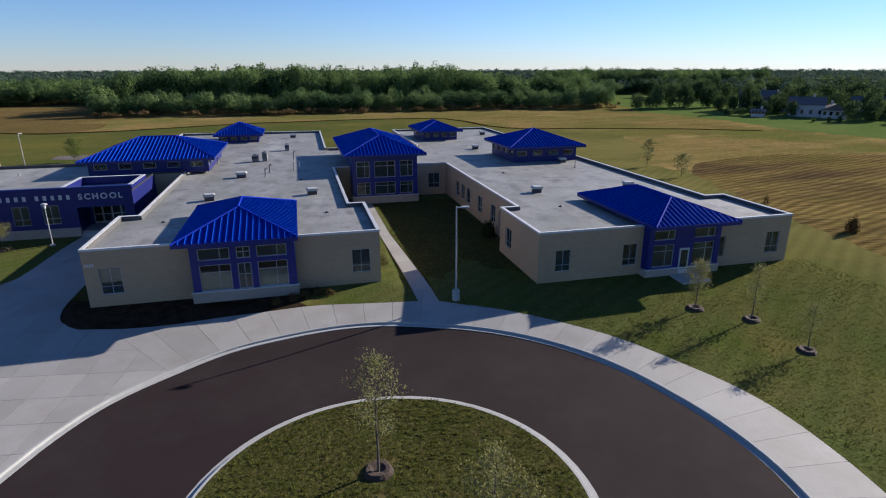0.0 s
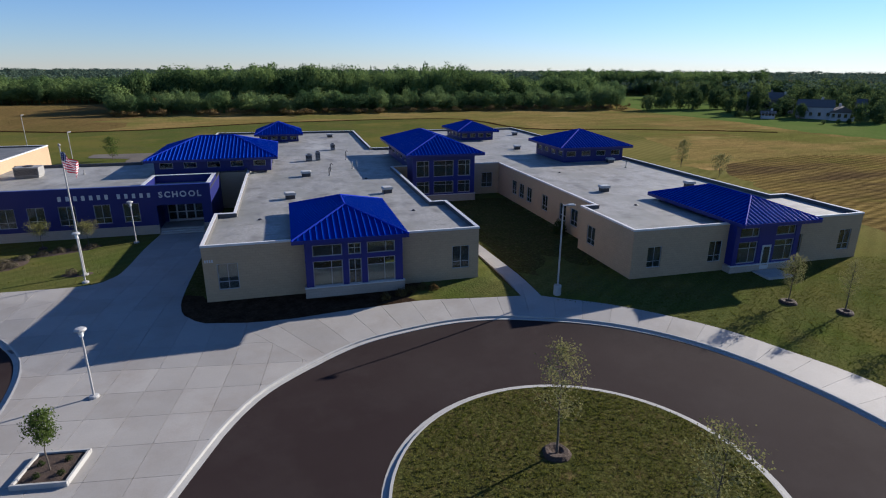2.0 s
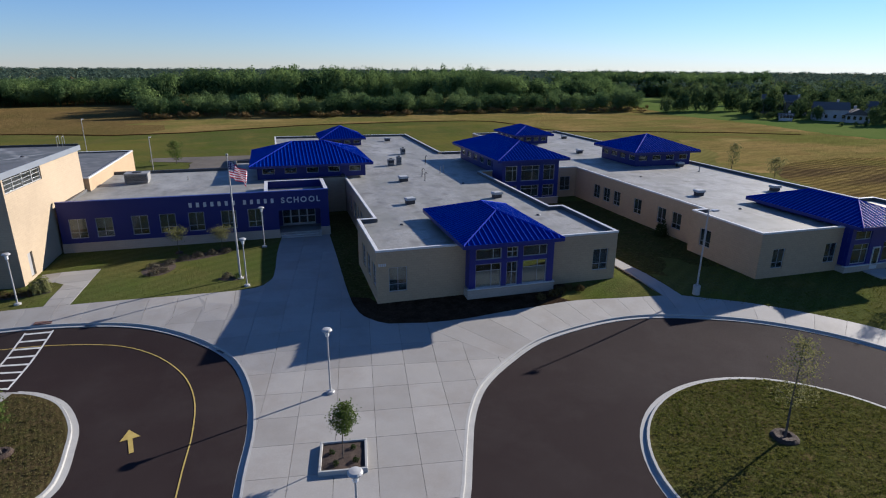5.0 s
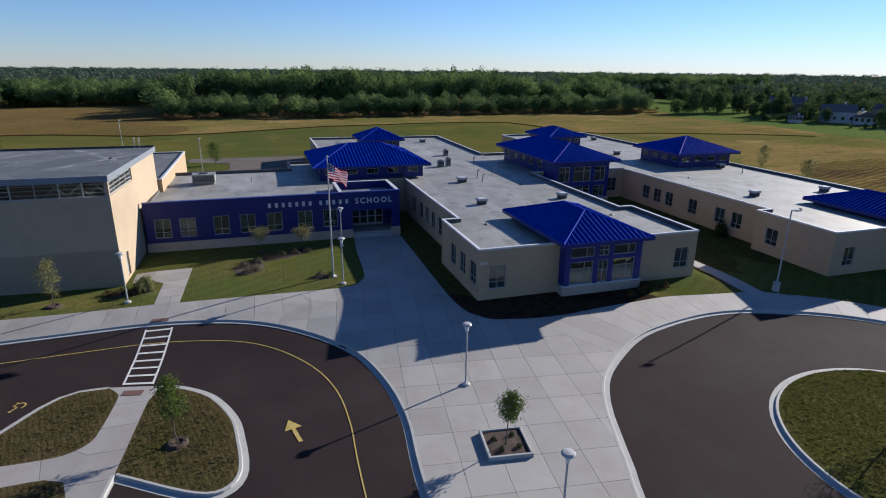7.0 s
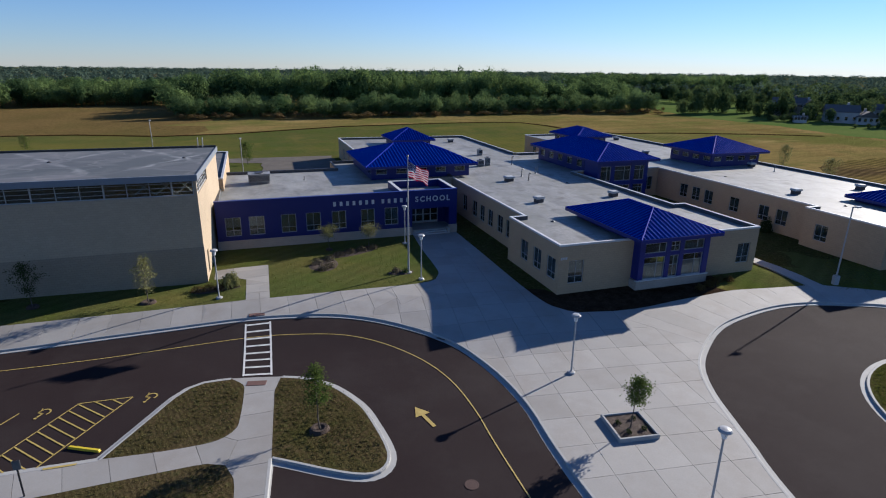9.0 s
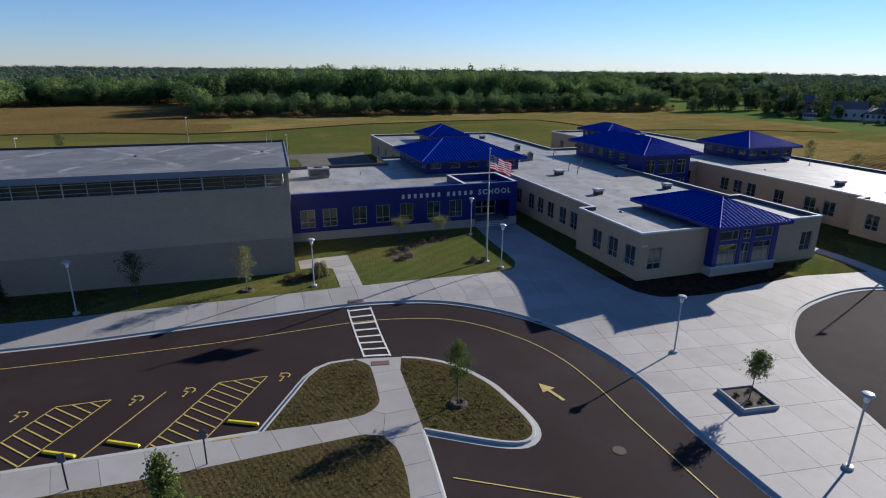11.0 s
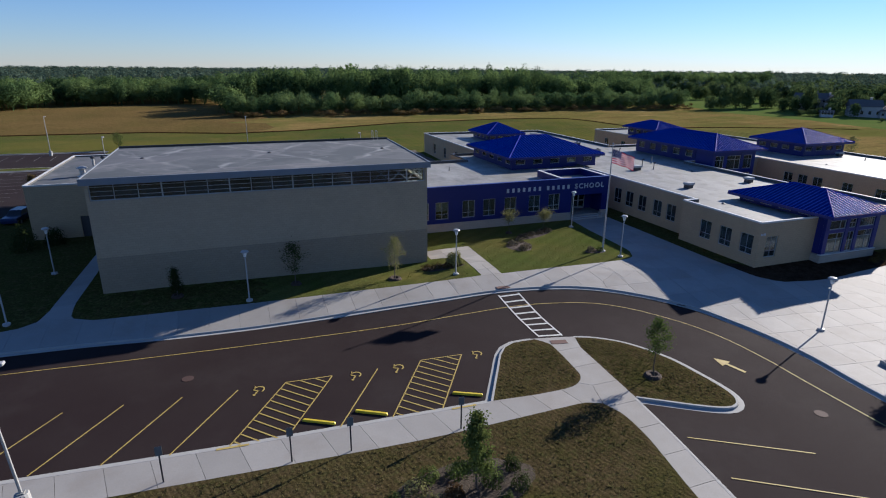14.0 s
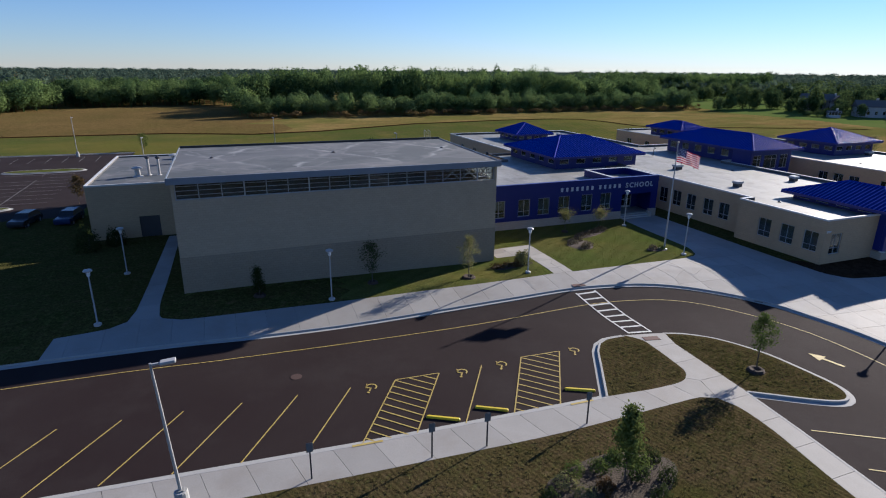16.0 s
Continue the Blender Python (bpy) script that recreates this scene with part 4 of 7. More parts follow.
# link between the wings with the tall glazed pavilion
link = thing("school_link", "beige link block with a tall blue glazed pavilion between two wings", "school building")
LK = [(20.02, 31.8), (35.28, 31.8), (35.28, 50.9), (20.02, 50.9)]
flat_block(link, LK, 4.36, 4.0, {0: [(2.3, 10.4, 0.4, 3.9, None), (12.7, 14.35, 0.95, 3.0, "sash")]}, skip=(1, 3))
bay_front(link, 22.1, 30.5, 28.3, 3.5, 0.9, 6.15, [(22.6, 24.3), (24.9, 27.6), (28.2, 29.9)], [(1.15, 2.75), (3.35, 5.45)])
hip_roof(link, 21.0, 31.45, 27.05, 47.0, 6.4, 8.25)
clerestory(link, 22.1, 30.5, 31.9, 46.0, 4.01, 6.15, 3, 5)

part("roof_strip", box_bm((19.64, 31.5, 3.8, 20.38, 50.9, 4.054)), M_MEMBRANE, link)
part("roof_strip", box_bm((34.9, 31.9, 3.8, 35.68, 50.9, 4.004)), M_MEMBRANE, link)

# entrance block with the lobby roof
front = thing("entrance_block", "blue metal entrance block with a sign and recessed doors", "school building")
EB = [(-27.9, 21.0), (-1.6, 21.0), (-1.6, 31.4), (1.55, 31.4), (1.55, 47.8), (-12.6, 47.8), (-12.6, 41.6), (-27.9, 41.6)]
flat_block(front, EB, 4.62, 4.3, {}, skip=(0,), cap=M_DARKCAP, mats={1: M_BLUEWALL})
win_x = [-27.05, -24.7, -21.45, -18.85, -16.1, -12.9, -10.2]
part("wall", wall_bm((-27.9, 21.0), (-1.6, 21.0), (-27.56, 21.34), (-1.94, 21.34), 0.95, 5.14, [(x + 27.9, x + 27.9 + 1.55, 1.42, 3.42) for x in win_x] + [(20.9, 25.35, 0.95, 3.05)]), M_BLUEWALL, front)
for x in win_x:
    window(front, (-27.9, 21.0), (1, 0), x + 27.9, x + 29.45, 1.42, 3.42, kind="half" if x < -24 else "sash")
part("base_course", box_bm((-27.95, 20.94, -1.3, -7.0, 21.34, 0.948)), M_BASE, front)
part("base_course", box_bm((-2.55, 20.94, -1.3, -1.55, 21.34, 0.948)), M_BASE, front)
part("coping", box_bm((-27.95, 20.95, 5.14, -1.55, 21.42, 5.19)), M_BLUEFRAME, front)
part("canopy_wall", box_bm((-8.3, 21.36, 3.06, -8.0, 27.4, 5.14)), M_BLUEWALL, front)
part("canopy_wall", box_bm((-1.95, 21.36, -1.0, -1.62, 27.4, 5.14)), M_BLUEWALL, front)
part("canopy_wall", box_bm((-8.0, 27.1, 3.06, -1.95, 27.4, 5.14)), M_BLUEWALL, front)
part("canopy_roof", box_bm((-8.0, 21.36, 4.0, -1.95, 27.1, 4.12)), M_MEMBRANE, front)
for bx in ((-8.34, 21.36, 5.14, -7.96, 27.44, 5.18), (-1.99, 21.36, 5.14, -1.58, 27.44, 5.18), (-7.96, 27.06, 5.14, -1.99, 27.44, 5.18)):
    part("coping", box_bm(bx), M_CAP, front)
hip_roof(front, -10.1, 5.4, 32.1, 47.4, 6.1, 8.15, hip=5.6)
clerestory(front, -9.2, 4.5, 33.0, 46.5, 4.31, 5.9, 5, 5, (0.4, 0.85))
# recessed doors
part("recess_wall", box_bm((-8.0, 24.2, 2.83, -1.95, 24.4, 4.0), (-8.0, 24.2, -0.3, -6.6, 24.4, 2.83), (-2.9, 24.2, -0.3, -1.95, 24.4, 2.83)), M_BLUEWALL, front)
part("recess_wall", box_bm((-7.3, 21.36, -0.5, -7.0, 24.2, 4.0)), M_BLUEWALL, front)
for i in range(4):
    x = -6.6 + i * 0.925
    dr = part("door", box_bm((x, 24.24, 0.48, x + .08, 24.32, 2.81), (x + .845, 24.24, 0.48, x + .925, 24.32, 2.81), (x + .08, 24.24, 2.68, x + .845, 24.32, 2.81), (x + .08, 24.24, 0.48, x + .845, 24.32, 0.73), (x + .08, 24.245, 1.48, x + .845, 24.315, 1.58)), M_FRAME, front)
    part("pane", box_bm((x + .07, 24.275, .68, x + .855, 24.285, 2.73)), M_GLASS, dr)
part("landing", box_bm((-7.0, 21.3, -0.6, -1.96, 24.22, 0.47), bevel=0.015), M_CONCRETE, front, "pale concrete landing before the doors")
for k in range(2):
    part("step", box_bm((-6.9, 20.62 + .34 * k, -0.6, -2.75, 20.96 + .34 * k, 0.155 * (k + 1)), bevel=0.012), M_KERB, front, "pale concrete step")
part("cheek_wall", box_bm((-2.74, 20.5, -0.6, -2.56, 21.3, 0.62), bevel=0.015), M_KERB, front, "low pale concrete cheek wall")

# gym
gym = thing("gymnasium", "tall beige masonry gymnasium with a strip of high windows", "school building")
GY = [(-56.5, 12.6), (-28.55, 12.6), (-27.75, 30.2), (-56.5, 30.2)]
inner = offset_poly(GY, 0.4)
BAND0, BAND1 = 7.72, 9.15
gym_holes = {0: [(0.25, 27.7, BAND0, BAND1)], 1: [(0.25, 7.6, BAND0, BAND1), (1.6, 2.55, 0.0, 2.15)]}
for i in range(4):
    part("wall", wall_bm(GY[i], GY[(i + 1) % 4], inner[i], inner[(i + 1) % 4], -1.3, 9.2, gym_holes.get(i, [])), M_GYM, gym)
part("base_course", box_bm((-56.52, 12.575, -1.3, -28.53, 12.6, 3.05)), M_GYMBASE, gym)


def slab_bm(outline, z0, z1):
    """A level slab over any outline."""
    bm = bmesh.new()
    low, high = [bm.verts.new((x, y, z0)) for x, y in outline], [bm.verts.new((x, y, z1)) for x, y in outline]
    bm.faces.new(low[::-1])
    bm.faces.new(high)
    for i in range(len(outline)):
        j = (i + 1) % len(outline)
        bm.faces.new((low[i], low[j], high[j], high[i]))
    return bm


part("roof", slab_bm([(-56.65, 12.2), (-28.47, 12.2), (-27.63, 30.5), (-56.65, 30.5)], 9.2, 9.5), M_GYMROOF, gym)
for edge in ([(-56.75, 12.08), (-28.37, 12.08), (-28.37, 12.2), (-56.75, 12.2)], [(-28.47, 12.2), (-28.37, 12.2), (-27.53, 30.62), (-27.63, 30.62)], [(-56.75, 12.2), (-56.65, 12.2), (-56.65, 30.62), (-56.75, 30.62)]):
    part("fascia", slab_bm(edge, 9.05, 9.58), M_FASCIA, gym)
part("fascia", box_bm((-56.65, 30.5, 9.12, -27.65, 30.62, 9.72)), M_DARKCAP, gym)


def strip_window(a, d, L, z0, z1, cols, rows):
    a, d = Vector(a), Vector(d).normalized()
    nrm = Vector((-d.y, d.x))
    m = Matrix.Translation((a.x + nrm.x * .1, a.y + nrm.y * .1, z0)) @ Matrix.Rotation(math.atan2(d.y, d.x), 4, 'Z')
    h = z1 - z0
    boxes = []
    for i in range(1, cols):
        w = 0.055 if i % 3 == 0 else 0.03
        c = min(max(L * i / cols, w), L - w)
        boxes.append((c - w, -.02 if i % 3 == 0 else 0, .08, c + w, .1, h - .08))
    for i in range(cols):
        for j in range(1, rows):
            boxes.append((L * i / cols + .06, .01, h * j / rows - .017, L * (i + 1) / cols - .06, .08, h * j / rows + .017))
    fr = part("strip_window", ring_bm(L, h, .08, .1, m), M_FRAME, gym, "long grey-framed strip window")
    for q in boxes:
        bm = box_bm(q)
        bmesh.ops.transform(bm, matrix=m, verts=bm.verts)
        part("glazing_bar", bm, M_FRAME, fr)
    for i in range(cols):
        bm = box_bm((L * i / cols + .03, .045, .05, L * (i + 1) / cols - .03, .053, h - .05))
        bmesh.ops.transform(bm, matrix=m, verts=bm.verts)
        g = part("pane", bm, M_GLASSPALE if i > cols - 5 else M_GLASS, fr)
        g.visible_shadow = False


strip_window((-56.25, 12.6), (1, 0), 27.45, BAND0, BAND1, 16, 4)
strip_window((-28.54, 12.85), (0.8, 17.6), 7.35, BAND0, BAND1, 4, 4)
part("door", box_bm((-28.68, 14.2, -0.2, -28.6, 15.15, 2.14)), M_FRAME, gym, "pale side door")
# steel bracing behind the glazed corner
for x0, x1 in ((-33.6, -31.9), (-31.9, -30.2), (-30.2, -28.9)):
    for za, zb in ((BAND0 + .05, BAND1), (BAND1, BAND0 + .05)):
        bm = bmesh.new()
        add_tube(bm, (x0, 13.5, za), (x1, 13.5, zb), .06, .06, 6)
        part("brace", bm, M_WHITE, gym, "pale steel brace behind the glass")

# lower block behind the gym
annex = thing("annex_block", "low beige block with a flat roof behind the gymnasium", "school building")
AX = [(-66.2, 31.6), (-58.0, 31.6), (-58.0, 30.65), (-27.3, 30.65), (-27.3, 41.55), (-27.3, 53.5), (-66.2, 53.5)]
flat_block(annex, AX, 5.85, 5.68, {0: [(4.6, 6.6, 0.0, 2.3, None)]}, roof_mat=M_GYMROOF)
part("door", box_bm((-61.6, 31.75, -0.1, -59.6, 31.82, 2.29)), M_DARKMETAL, annex, "dark double door")


# ---- panels of the pavements ----
def cell_plaza(x, y):
    a = math.degrees(math.atan2(y + 24.3, x - 18.4))
    if -85 < a < 128 and y < -2.9 and x > 3:
        return ("r", int(a // 6.2))
    if x > 22:
        return ("c", int(y // 2.2))
    if x < -9.9 and y > 2.6 - 0.9 * max(0, -14 - x):
        if x < -57.5 and y > 9:
            return ("w", int(y // 2.2))
        if -28.1 < x < -23 and y > 6.6:
            return ("g", int(y // 2.0), int(x // 2.4))
        return ("n", int(x // 2.2))
    c, s = math.cos(radians(8)), math.sin(radians(8))
    dx, dy = x + 2.61, y + 13.22
    return ("p", int((dx * c - dy * s) // 2.15), int((dx * s + dy * c) // 2.5))


def cell_park(x, y):
    if (x < -33.5 or (x < -26.2 and y < -9)) and y > -14.3:
        return ("e", int((x + 0.25 * y) // 2.05))
    return ("d", int(y // 2.3))


def panels(parent, outline, cell, seams, near):
    from mathutils.geometry import delaunay_2d_cdt
    verts = [Vector(p) for p in outline]
    edges = [(i, (i + 1) % len(outline)) for i in range(len(outline))]
    for a, b in seams:
        edges.append((len(verts), len(verts) + 1))
        verts += [Vector(a), Vector(b)]
    v, e, f, *_ = delaunay_2d_cdt(verts, edges, [], 0, 0.001)
    cen = np.array([[sum(v[i].x for i in t) / 3, sum(v[i].y for i in t) / 3] for t in f])
    ok = inside(outline, cen)
    by = {}
    for t, c, o in zip(f, cen, ok):
        if o:
            by.setdefault(cell(*c), []).append(t)
    for key, tris in by.items():
        ids = sorted({i for t in tris for i in t})
        mid = sum((v[i] for i in ids), Vector((0, 0))) / len(ids)
        if not near(mid):
            continue
        at = {i: k for k, i in enumerate(ids)}
        pts = []
        for dz in (0.0, -0.12):
            for i in ids:
                d = mid - v[i]
                p = v[i] + (d.normalized() * 0.014 if d.length > 0.05 else d * 0)
                pts.append((p.x, p.y, ground_z(v[i].x, v[i].y) + dz))
        faces, count = [], {}
        for t in tris:
            q = [at[i] for i in t]
            faces.append(q)
            for a, b in zip(q, q[1:] + q[:1]):
                count[a, b] = 1
        n = len(ids)
        for a, b in count:
            if (b, a) not in count:
                faces.append((b, a, a + n, b + n))
        from_lists("panel", pts, faces, M_CONCRETE, parent)


seams = []
c8, s8 = math.cos(radians(8)), math.sin(radians(8))
for i in range(-9, 8):
    u = 2.15 * i
    seams.append(((-2.61 + u * c8 - 19 * s8, -13.22 - u * s8 - 19 * c8), (-2.61 + u * c8 + 46 * s8, -13.22 - u * s8 + 46 * c8)))
for j in range(-8, 18):
    w = 2.5 * j
    seams.append(((-2.61 - 20 * c8 + w * s8, -13.22 + 20 * s8 + w * c8), (-2.61 + 17 * c8 + w * s8, -13.22 - 17 * s8 + w * c8)))
for k in range(-14, 21):
    a = radians(6.2 * k)
    seams.append(((18.4 + 15.5 * math.cos(a), -24.3 + 15.5 * math.sin(a)), (18.4 + 24.5 * math.cos(a), -24.3 + 24.5 * math.sin(a))))
a = radians(128)
seams.append(((18.4 + 15 * math.cos(a), -24.3 + 15 * math.sin(a)), (18.4 + 30 * math.cos(a), -24.3 + 30 * math.sin(a))))
for x in np.arange(-66, -9.8, 2.2):
    seams.append(((x, 2.2), (x, 9.2)))
for y in np.arange(8.8, 33, 2.2):
    seams.append(((-61.5, y), (-57.6, y)))
for y in np.arange(-4.4, 29, 2.2):
    seams.append(((22.5, y), (25.6, y)))
for y in np.arange(6, 16.2, 2.0):
    seams.append(((-28.3, y), (-22.8, y)))
seams += [((-26.4, 6.2), (-26.4, 15.6)), ((-28.1, 6.6), (-22.9, 6.6))]
panels(PLAZA_OB, PLAZA, cell_plaza, seams, lambda m: m.y > -31)
seams = []
for k in range(-50, -12):
    x = 2.05 * k
    seams.append(((x + 2.25, -9.0), (x + 3.5, -14.0)))
for y in np.arange(-29.9, -4, 2.3):
    seams.append(((-29, y), (-22.5, y)))
panels(PARK_OB, PARKWALK, cell_park, seams, lambda m: m.y > -31 and m.x > -70)


# ---- road markings ----
def stripe(name, line, w, mat, label, dz=-0.15 + 0.024):
    P = [Vector(p) for p in line]
    verts, faces = [], []
    for i, p in enumerate(P):
        d = (P[min(i + 1, len(P) - 1)] - P[max(i - 1, 0)]).normalized()
        n = Vector((-d.y, d.x)) * w / 2
        for q in (p + n, p - n):
            verts.append((q.x, q.y, ground_z(q.x, q.y) + dz))
    for i in range(len(P) - 1):
        faces.append((2 * i, 2 * i + 1, 2 * i + 3, 2 * i + 2))
    return tagged(from_lists(name, verts, faces, mat), label, "road marking", kind="structure")


stripe("lane_line", smooth_line([(-110, 3.3), (-66.4, 2.5), (-53.6, 1.75), (-46, 1.3), (-37.6, 1.0), (-30, 1.05), (-25, 0.95), (-21.5, 0.35), (-18.3, -0.75), (-15.75, -2.75), (-13.85, -5.5), (-12.75, -8.8), (-12.45, -12.5), (-12.6, -17), (-12.7, -30), (-12.8, -60)]), 0.075, M_YELLOW, "thin yellow lane line curving along the asphalt drive")
BAY = "thin yellow line of an angled parking bay"
for k in range(16):
    x0, y0 = -46.55 - 3.14 * k, -4.55 + 0.27 * k
    stripe("bay_line", straight_line([(x0, y0), (x0 - 3.4, y0 - 5.25 + 0.03 * k)]), 0.075, M_YELLOW, BAY)
stripe("bay_line", straight_line([(-37.88, -4.86), (-41.35, -10.35)]), 0.075, M_YELLOW, BAY)
for a, b in (((-23.9, -17.5), (-18.6, -20.8)), ((-24.2, -20.75), (-19.2, -24.0)), ((-24.5, -24.0), (-19.7, -27.2)), ((-24.9, -27.2), (-20.2, -30.4))):
    stripe("bay_line", straight_line([a, b]), 0.075, M_YELLOW, BAY)
for q in (((-43.72, -4.62), (-40.84, -4.78), (-44.16, -10.25), (-47.08, -10.05)), ((-34.87, -4.75), (-31.95, -4.9), (-35.41, -10.55), (-38.36, -10.4))):
    q = [Vector(p) for p in q]
    hatch = thing("access_aisle", "yellow hatched access aisle painted on the asphalt", "road marking", kind="structure")
    for a, b in ((q[0], q[1]), (q[1], q[2]), (q[3], q[0])):
        stripe("edge_line", straight_line([a, b]), 0.075, M_YELLOW, "").parent = hatch
    for k in range(-2, 10):
        t = 0.01 + 0.103 * k
        a2 = q[0].lerp(q[3], t) if t >= 0 else q[0].lerp(q[1], -t / 0.32)
        b2 = q[1].lerp(q[2], t + 0.32) if t <= 0.68 else q[2].lerp(q[3], (t - 0.68) / 0.32)
        o = stripe("hatch_line", straight_line([a2, b2]), 0.085, M_YELLOW, "")
        o.parent = hatch
    for o in hatch.children:
        for key in ("category", "kind"):
            if key in o:
                del o[key]

# crossing: two side lines and rungs
cross = thing("crosswalk", "white ladder crossing painted on the asphalt", "road marking", kind="structure")
CW = [Vector(p) for p in ((-25.36, 3.0), (-23.55, 2.88), (-23.8, -4.72), (-25.55, -4.35))]
for line, w in [(straight_line([CW[0], CW[3]]), 0.13), (straight_line([CW[1], CW[2]]), 0.13)] + [([CW[0].lerp(CW[3], t), CW[1].lerp(CW[2], t)], 0.2) for t in [0.03 + 0.95 * i / 7 for i in range(8)]]:
    o = stripe("stripe", line, w, M_LINEWHITE, "", -0.15 + (0.026 if w < 0.15 else 0.022))
    o.parent = cross
    for key in ("category", "kind"):
        del o[key]


def painted(name, outlines, at, rot, mat, label, size=1.0):
    """Flat paint on the asphalt from closed outlines about its own middle."""
    c, s = math.cos(rot), math.sin(rot)
    verts, faces = [], []
    for o in outlines:
        faces.append(list(range(len(verts), len(verts) + len(o))))
        for x, y in o:
            X, Y = at[0] + size * (x * c - y * s), at[1] + size * (x * s + y * c)
            verts.append((X, Y, ground_z(X, Y) - 0.15 + 0.026))
    return tagged(from_lists(name, verts, faces, mat), label, "road marking", kind="structure")


painted("arrow", [[(-0.1, -1.25), (0.14, -1.25), (0.14, 0.15), (-0.1, 0.15)], [(-0.5, 0.15), (0.54, 0.15), (0.02, 1.15)]], (-15.55, -12.2), radians(14), M_YELLOW, "yellow straight-ahead arrow painted on the asphalt", 0.94)


def arc_band(cx, cy, r0, r1, a0, a1, n=10):
    A = [radians(a0 + (a1 - a0) * i / n) for i in range(n + 1)]
    return [[(cx + r * math.cos(p), cy + r * math.sin(p)) for r, p in ((r0, A[i]), (r1, A[i]), (r1, A[i + 1]), (r0, A[i + 1]))] for i in range(n)]


for at in ((-45.4, -5.0), (-39.45, -5.25), (-36.6, -5.25), (-30.95, -5.25)):
    sym = arc_band(0.0, -0.15, 0.34, 0.46, 150, 390) + [[(-0.1, 0.0), (0.02, 0.0), (0.02, 0.5), (-0.1, 0.5)], [(-0.1, -0.02), (0.36, -0.02), (0.36, 0.1), (-0.1, 0.1)], [(0.28, -0.02), (0.38, -0.02), (0.56, -0.5), (0.46, -0.5)]] + arc_band(-0.05, 0.66, 0.0, 0.12, 0, 360, 8)
    painted("wheelchair_symbol", sym, at, radians(147), M_YELLOW, "yellow wheelchair symbol painted on the asphalt", 0.78)


def on_ground(x, y, dz=0.0):
    return (x, y, ground_z(x, y) + dz)


# wheel stops
for (x0, y0), (x1, y1) in (((-43.2, -9.04), (-41.55, -9.98)), ((-40.25, -9.14), (-38.6, -10.1)), ((-34.3, -9.25), (-32.67, -10.1))):
    L = math.dist((x0, y0), (x1, y1))
    bm = bmesh.new()
    prof = [(-0.09, 0), (-0.065, 0.13), (0.065, 0.13), (0.09, 0)]
    rows = [[bm.verts.new((s, p[0], p[1])) for p in prof] for s in (-L / 2, -L / 2 + .05, L / 2 - .05, L / 2)]
    for v in rows[0] + rows[-1]:
        v.co.z *= 0.6
    for a, b in zip(rows, rows[1:]):
        for k in range(4):
            bm.faces.new((a[k], a[(k + 1) % 4], b[(k + 1) % 4], b[k]))
    bm.faces.new(rows[0])
    bm.faces.new(rows[-1][::-1])
    ob = part("wheel_stop", bm, M_YELLOWPLASTIC)
    ob.matrix_world = Matrix.Translation(on_ground((x0 + x1) / 2, (y0 + y1) / 2, -0.145)) @ Matrix.Rotation(math.atan2(y1 - y0, x1 - x0), 4, 'Z')
    tagged(ob, "bright yellow wheel stop lying on the asphalt", "wheel stop", "wheel stops")

# drain covers
for (x, y), mat in (((-49.5, -2.1), M_RUST), ((-14.95, -18.35), M_RUST)):
    ob = part("manhole_cover", lathe([(0.36, 0), (0.36, 0.012), (0.30, 0.018), (0.28, 0.012), (0.2, 0.016), (0.05, 0.016)], 20), mat)
    ob.location = on_ground(x, y, -0.142)
    tagged(ob, "round iron manhole cover set in the asphalt", "manhole cover", "manhole covers")
for (x, y), rot in (((0.75, -19.0), 65), ((-11.6, -3.3), -50), ((-21.0, 2.85), -15)):
    ob = part("storm_drain", box_bm((-0.45, -0.22, 0, 0.45, 0.2, 0.02), (-0.45, 0.2, 0, 0.45, 0.26, 0.13), bevel=0.008), M_DARKMETAL)
    ob.matrix_world = Matrix.Translation(on_ground(x, y, -0.14)) @ Matrix.Rotation(radians(rot), 4, 'Z')
    tagged(ob, "dark iron storm drain inlet in the kerb", "storm drain", "storm drains")
for (x, y), rot in (((-24.5, 3.95), 0), ((-24.75, -5.75), -12)):
    ob = part("tactile_plate", box_bm((-0.6, -0.28, 0, 0.6, 0.28, 0.03), bevel=0.008), M_BRICKRED)
    ob.matrix_world = Matrix.Translation(on_ground(x, y, -0.005)) @ Matrix.Rotation(radians(rot), 4, 'Z')
    tagged(ob, "dark red tactile plate in the concrete ramp", "tactile paving", "tactile plates")


# ---- lamps, flagpole, signs, planter ----
def post_lamp(x, y, h=4.3):
    o = thing("post_lamp", "white post-top lamp with a saucer head on a round base", "street lamp", on_ground(x, y), "post lamps")
    part("base", lathe([(0.26, -0.4), (0.26, 0.10), (0.22, 0.14), (0.10, 0.16)], 14), M_WHITE, o)
    bm = bmesh.new()
    add_tube(bm, (0, 0, .14), (0, 0, h - .55), 0.06, 0.05, 10)
    part("pole", bm, M_WHITE, o)
    bm = bmesh.new()
    for i in range(3):
        a = 2 * math.pi * i / 3
        add_tube(bm, (0.04 * math.cos(a), 0.04 * math.sin(a), h - .6), (0.2 * math.cos(a), 0.2 * math.sin(a), h - .17), 0.018, 0.018, 5)
    part("bracket", bm, M_WHITE, o)
    part("lens", lathe([(0.06, h - .55), (0.11, h - .5), (0.15, h - .2), (0.15, h - .17)], 12), M_LAMP, o)
    part("shade", lathe([(0.10, h - .17), (0.30, h - .16), (0.31, h - .11), (0.24, h - .03), (0.08, h), (0.02, h)], 18), M_WHITE, o, smooth=False)
    return o


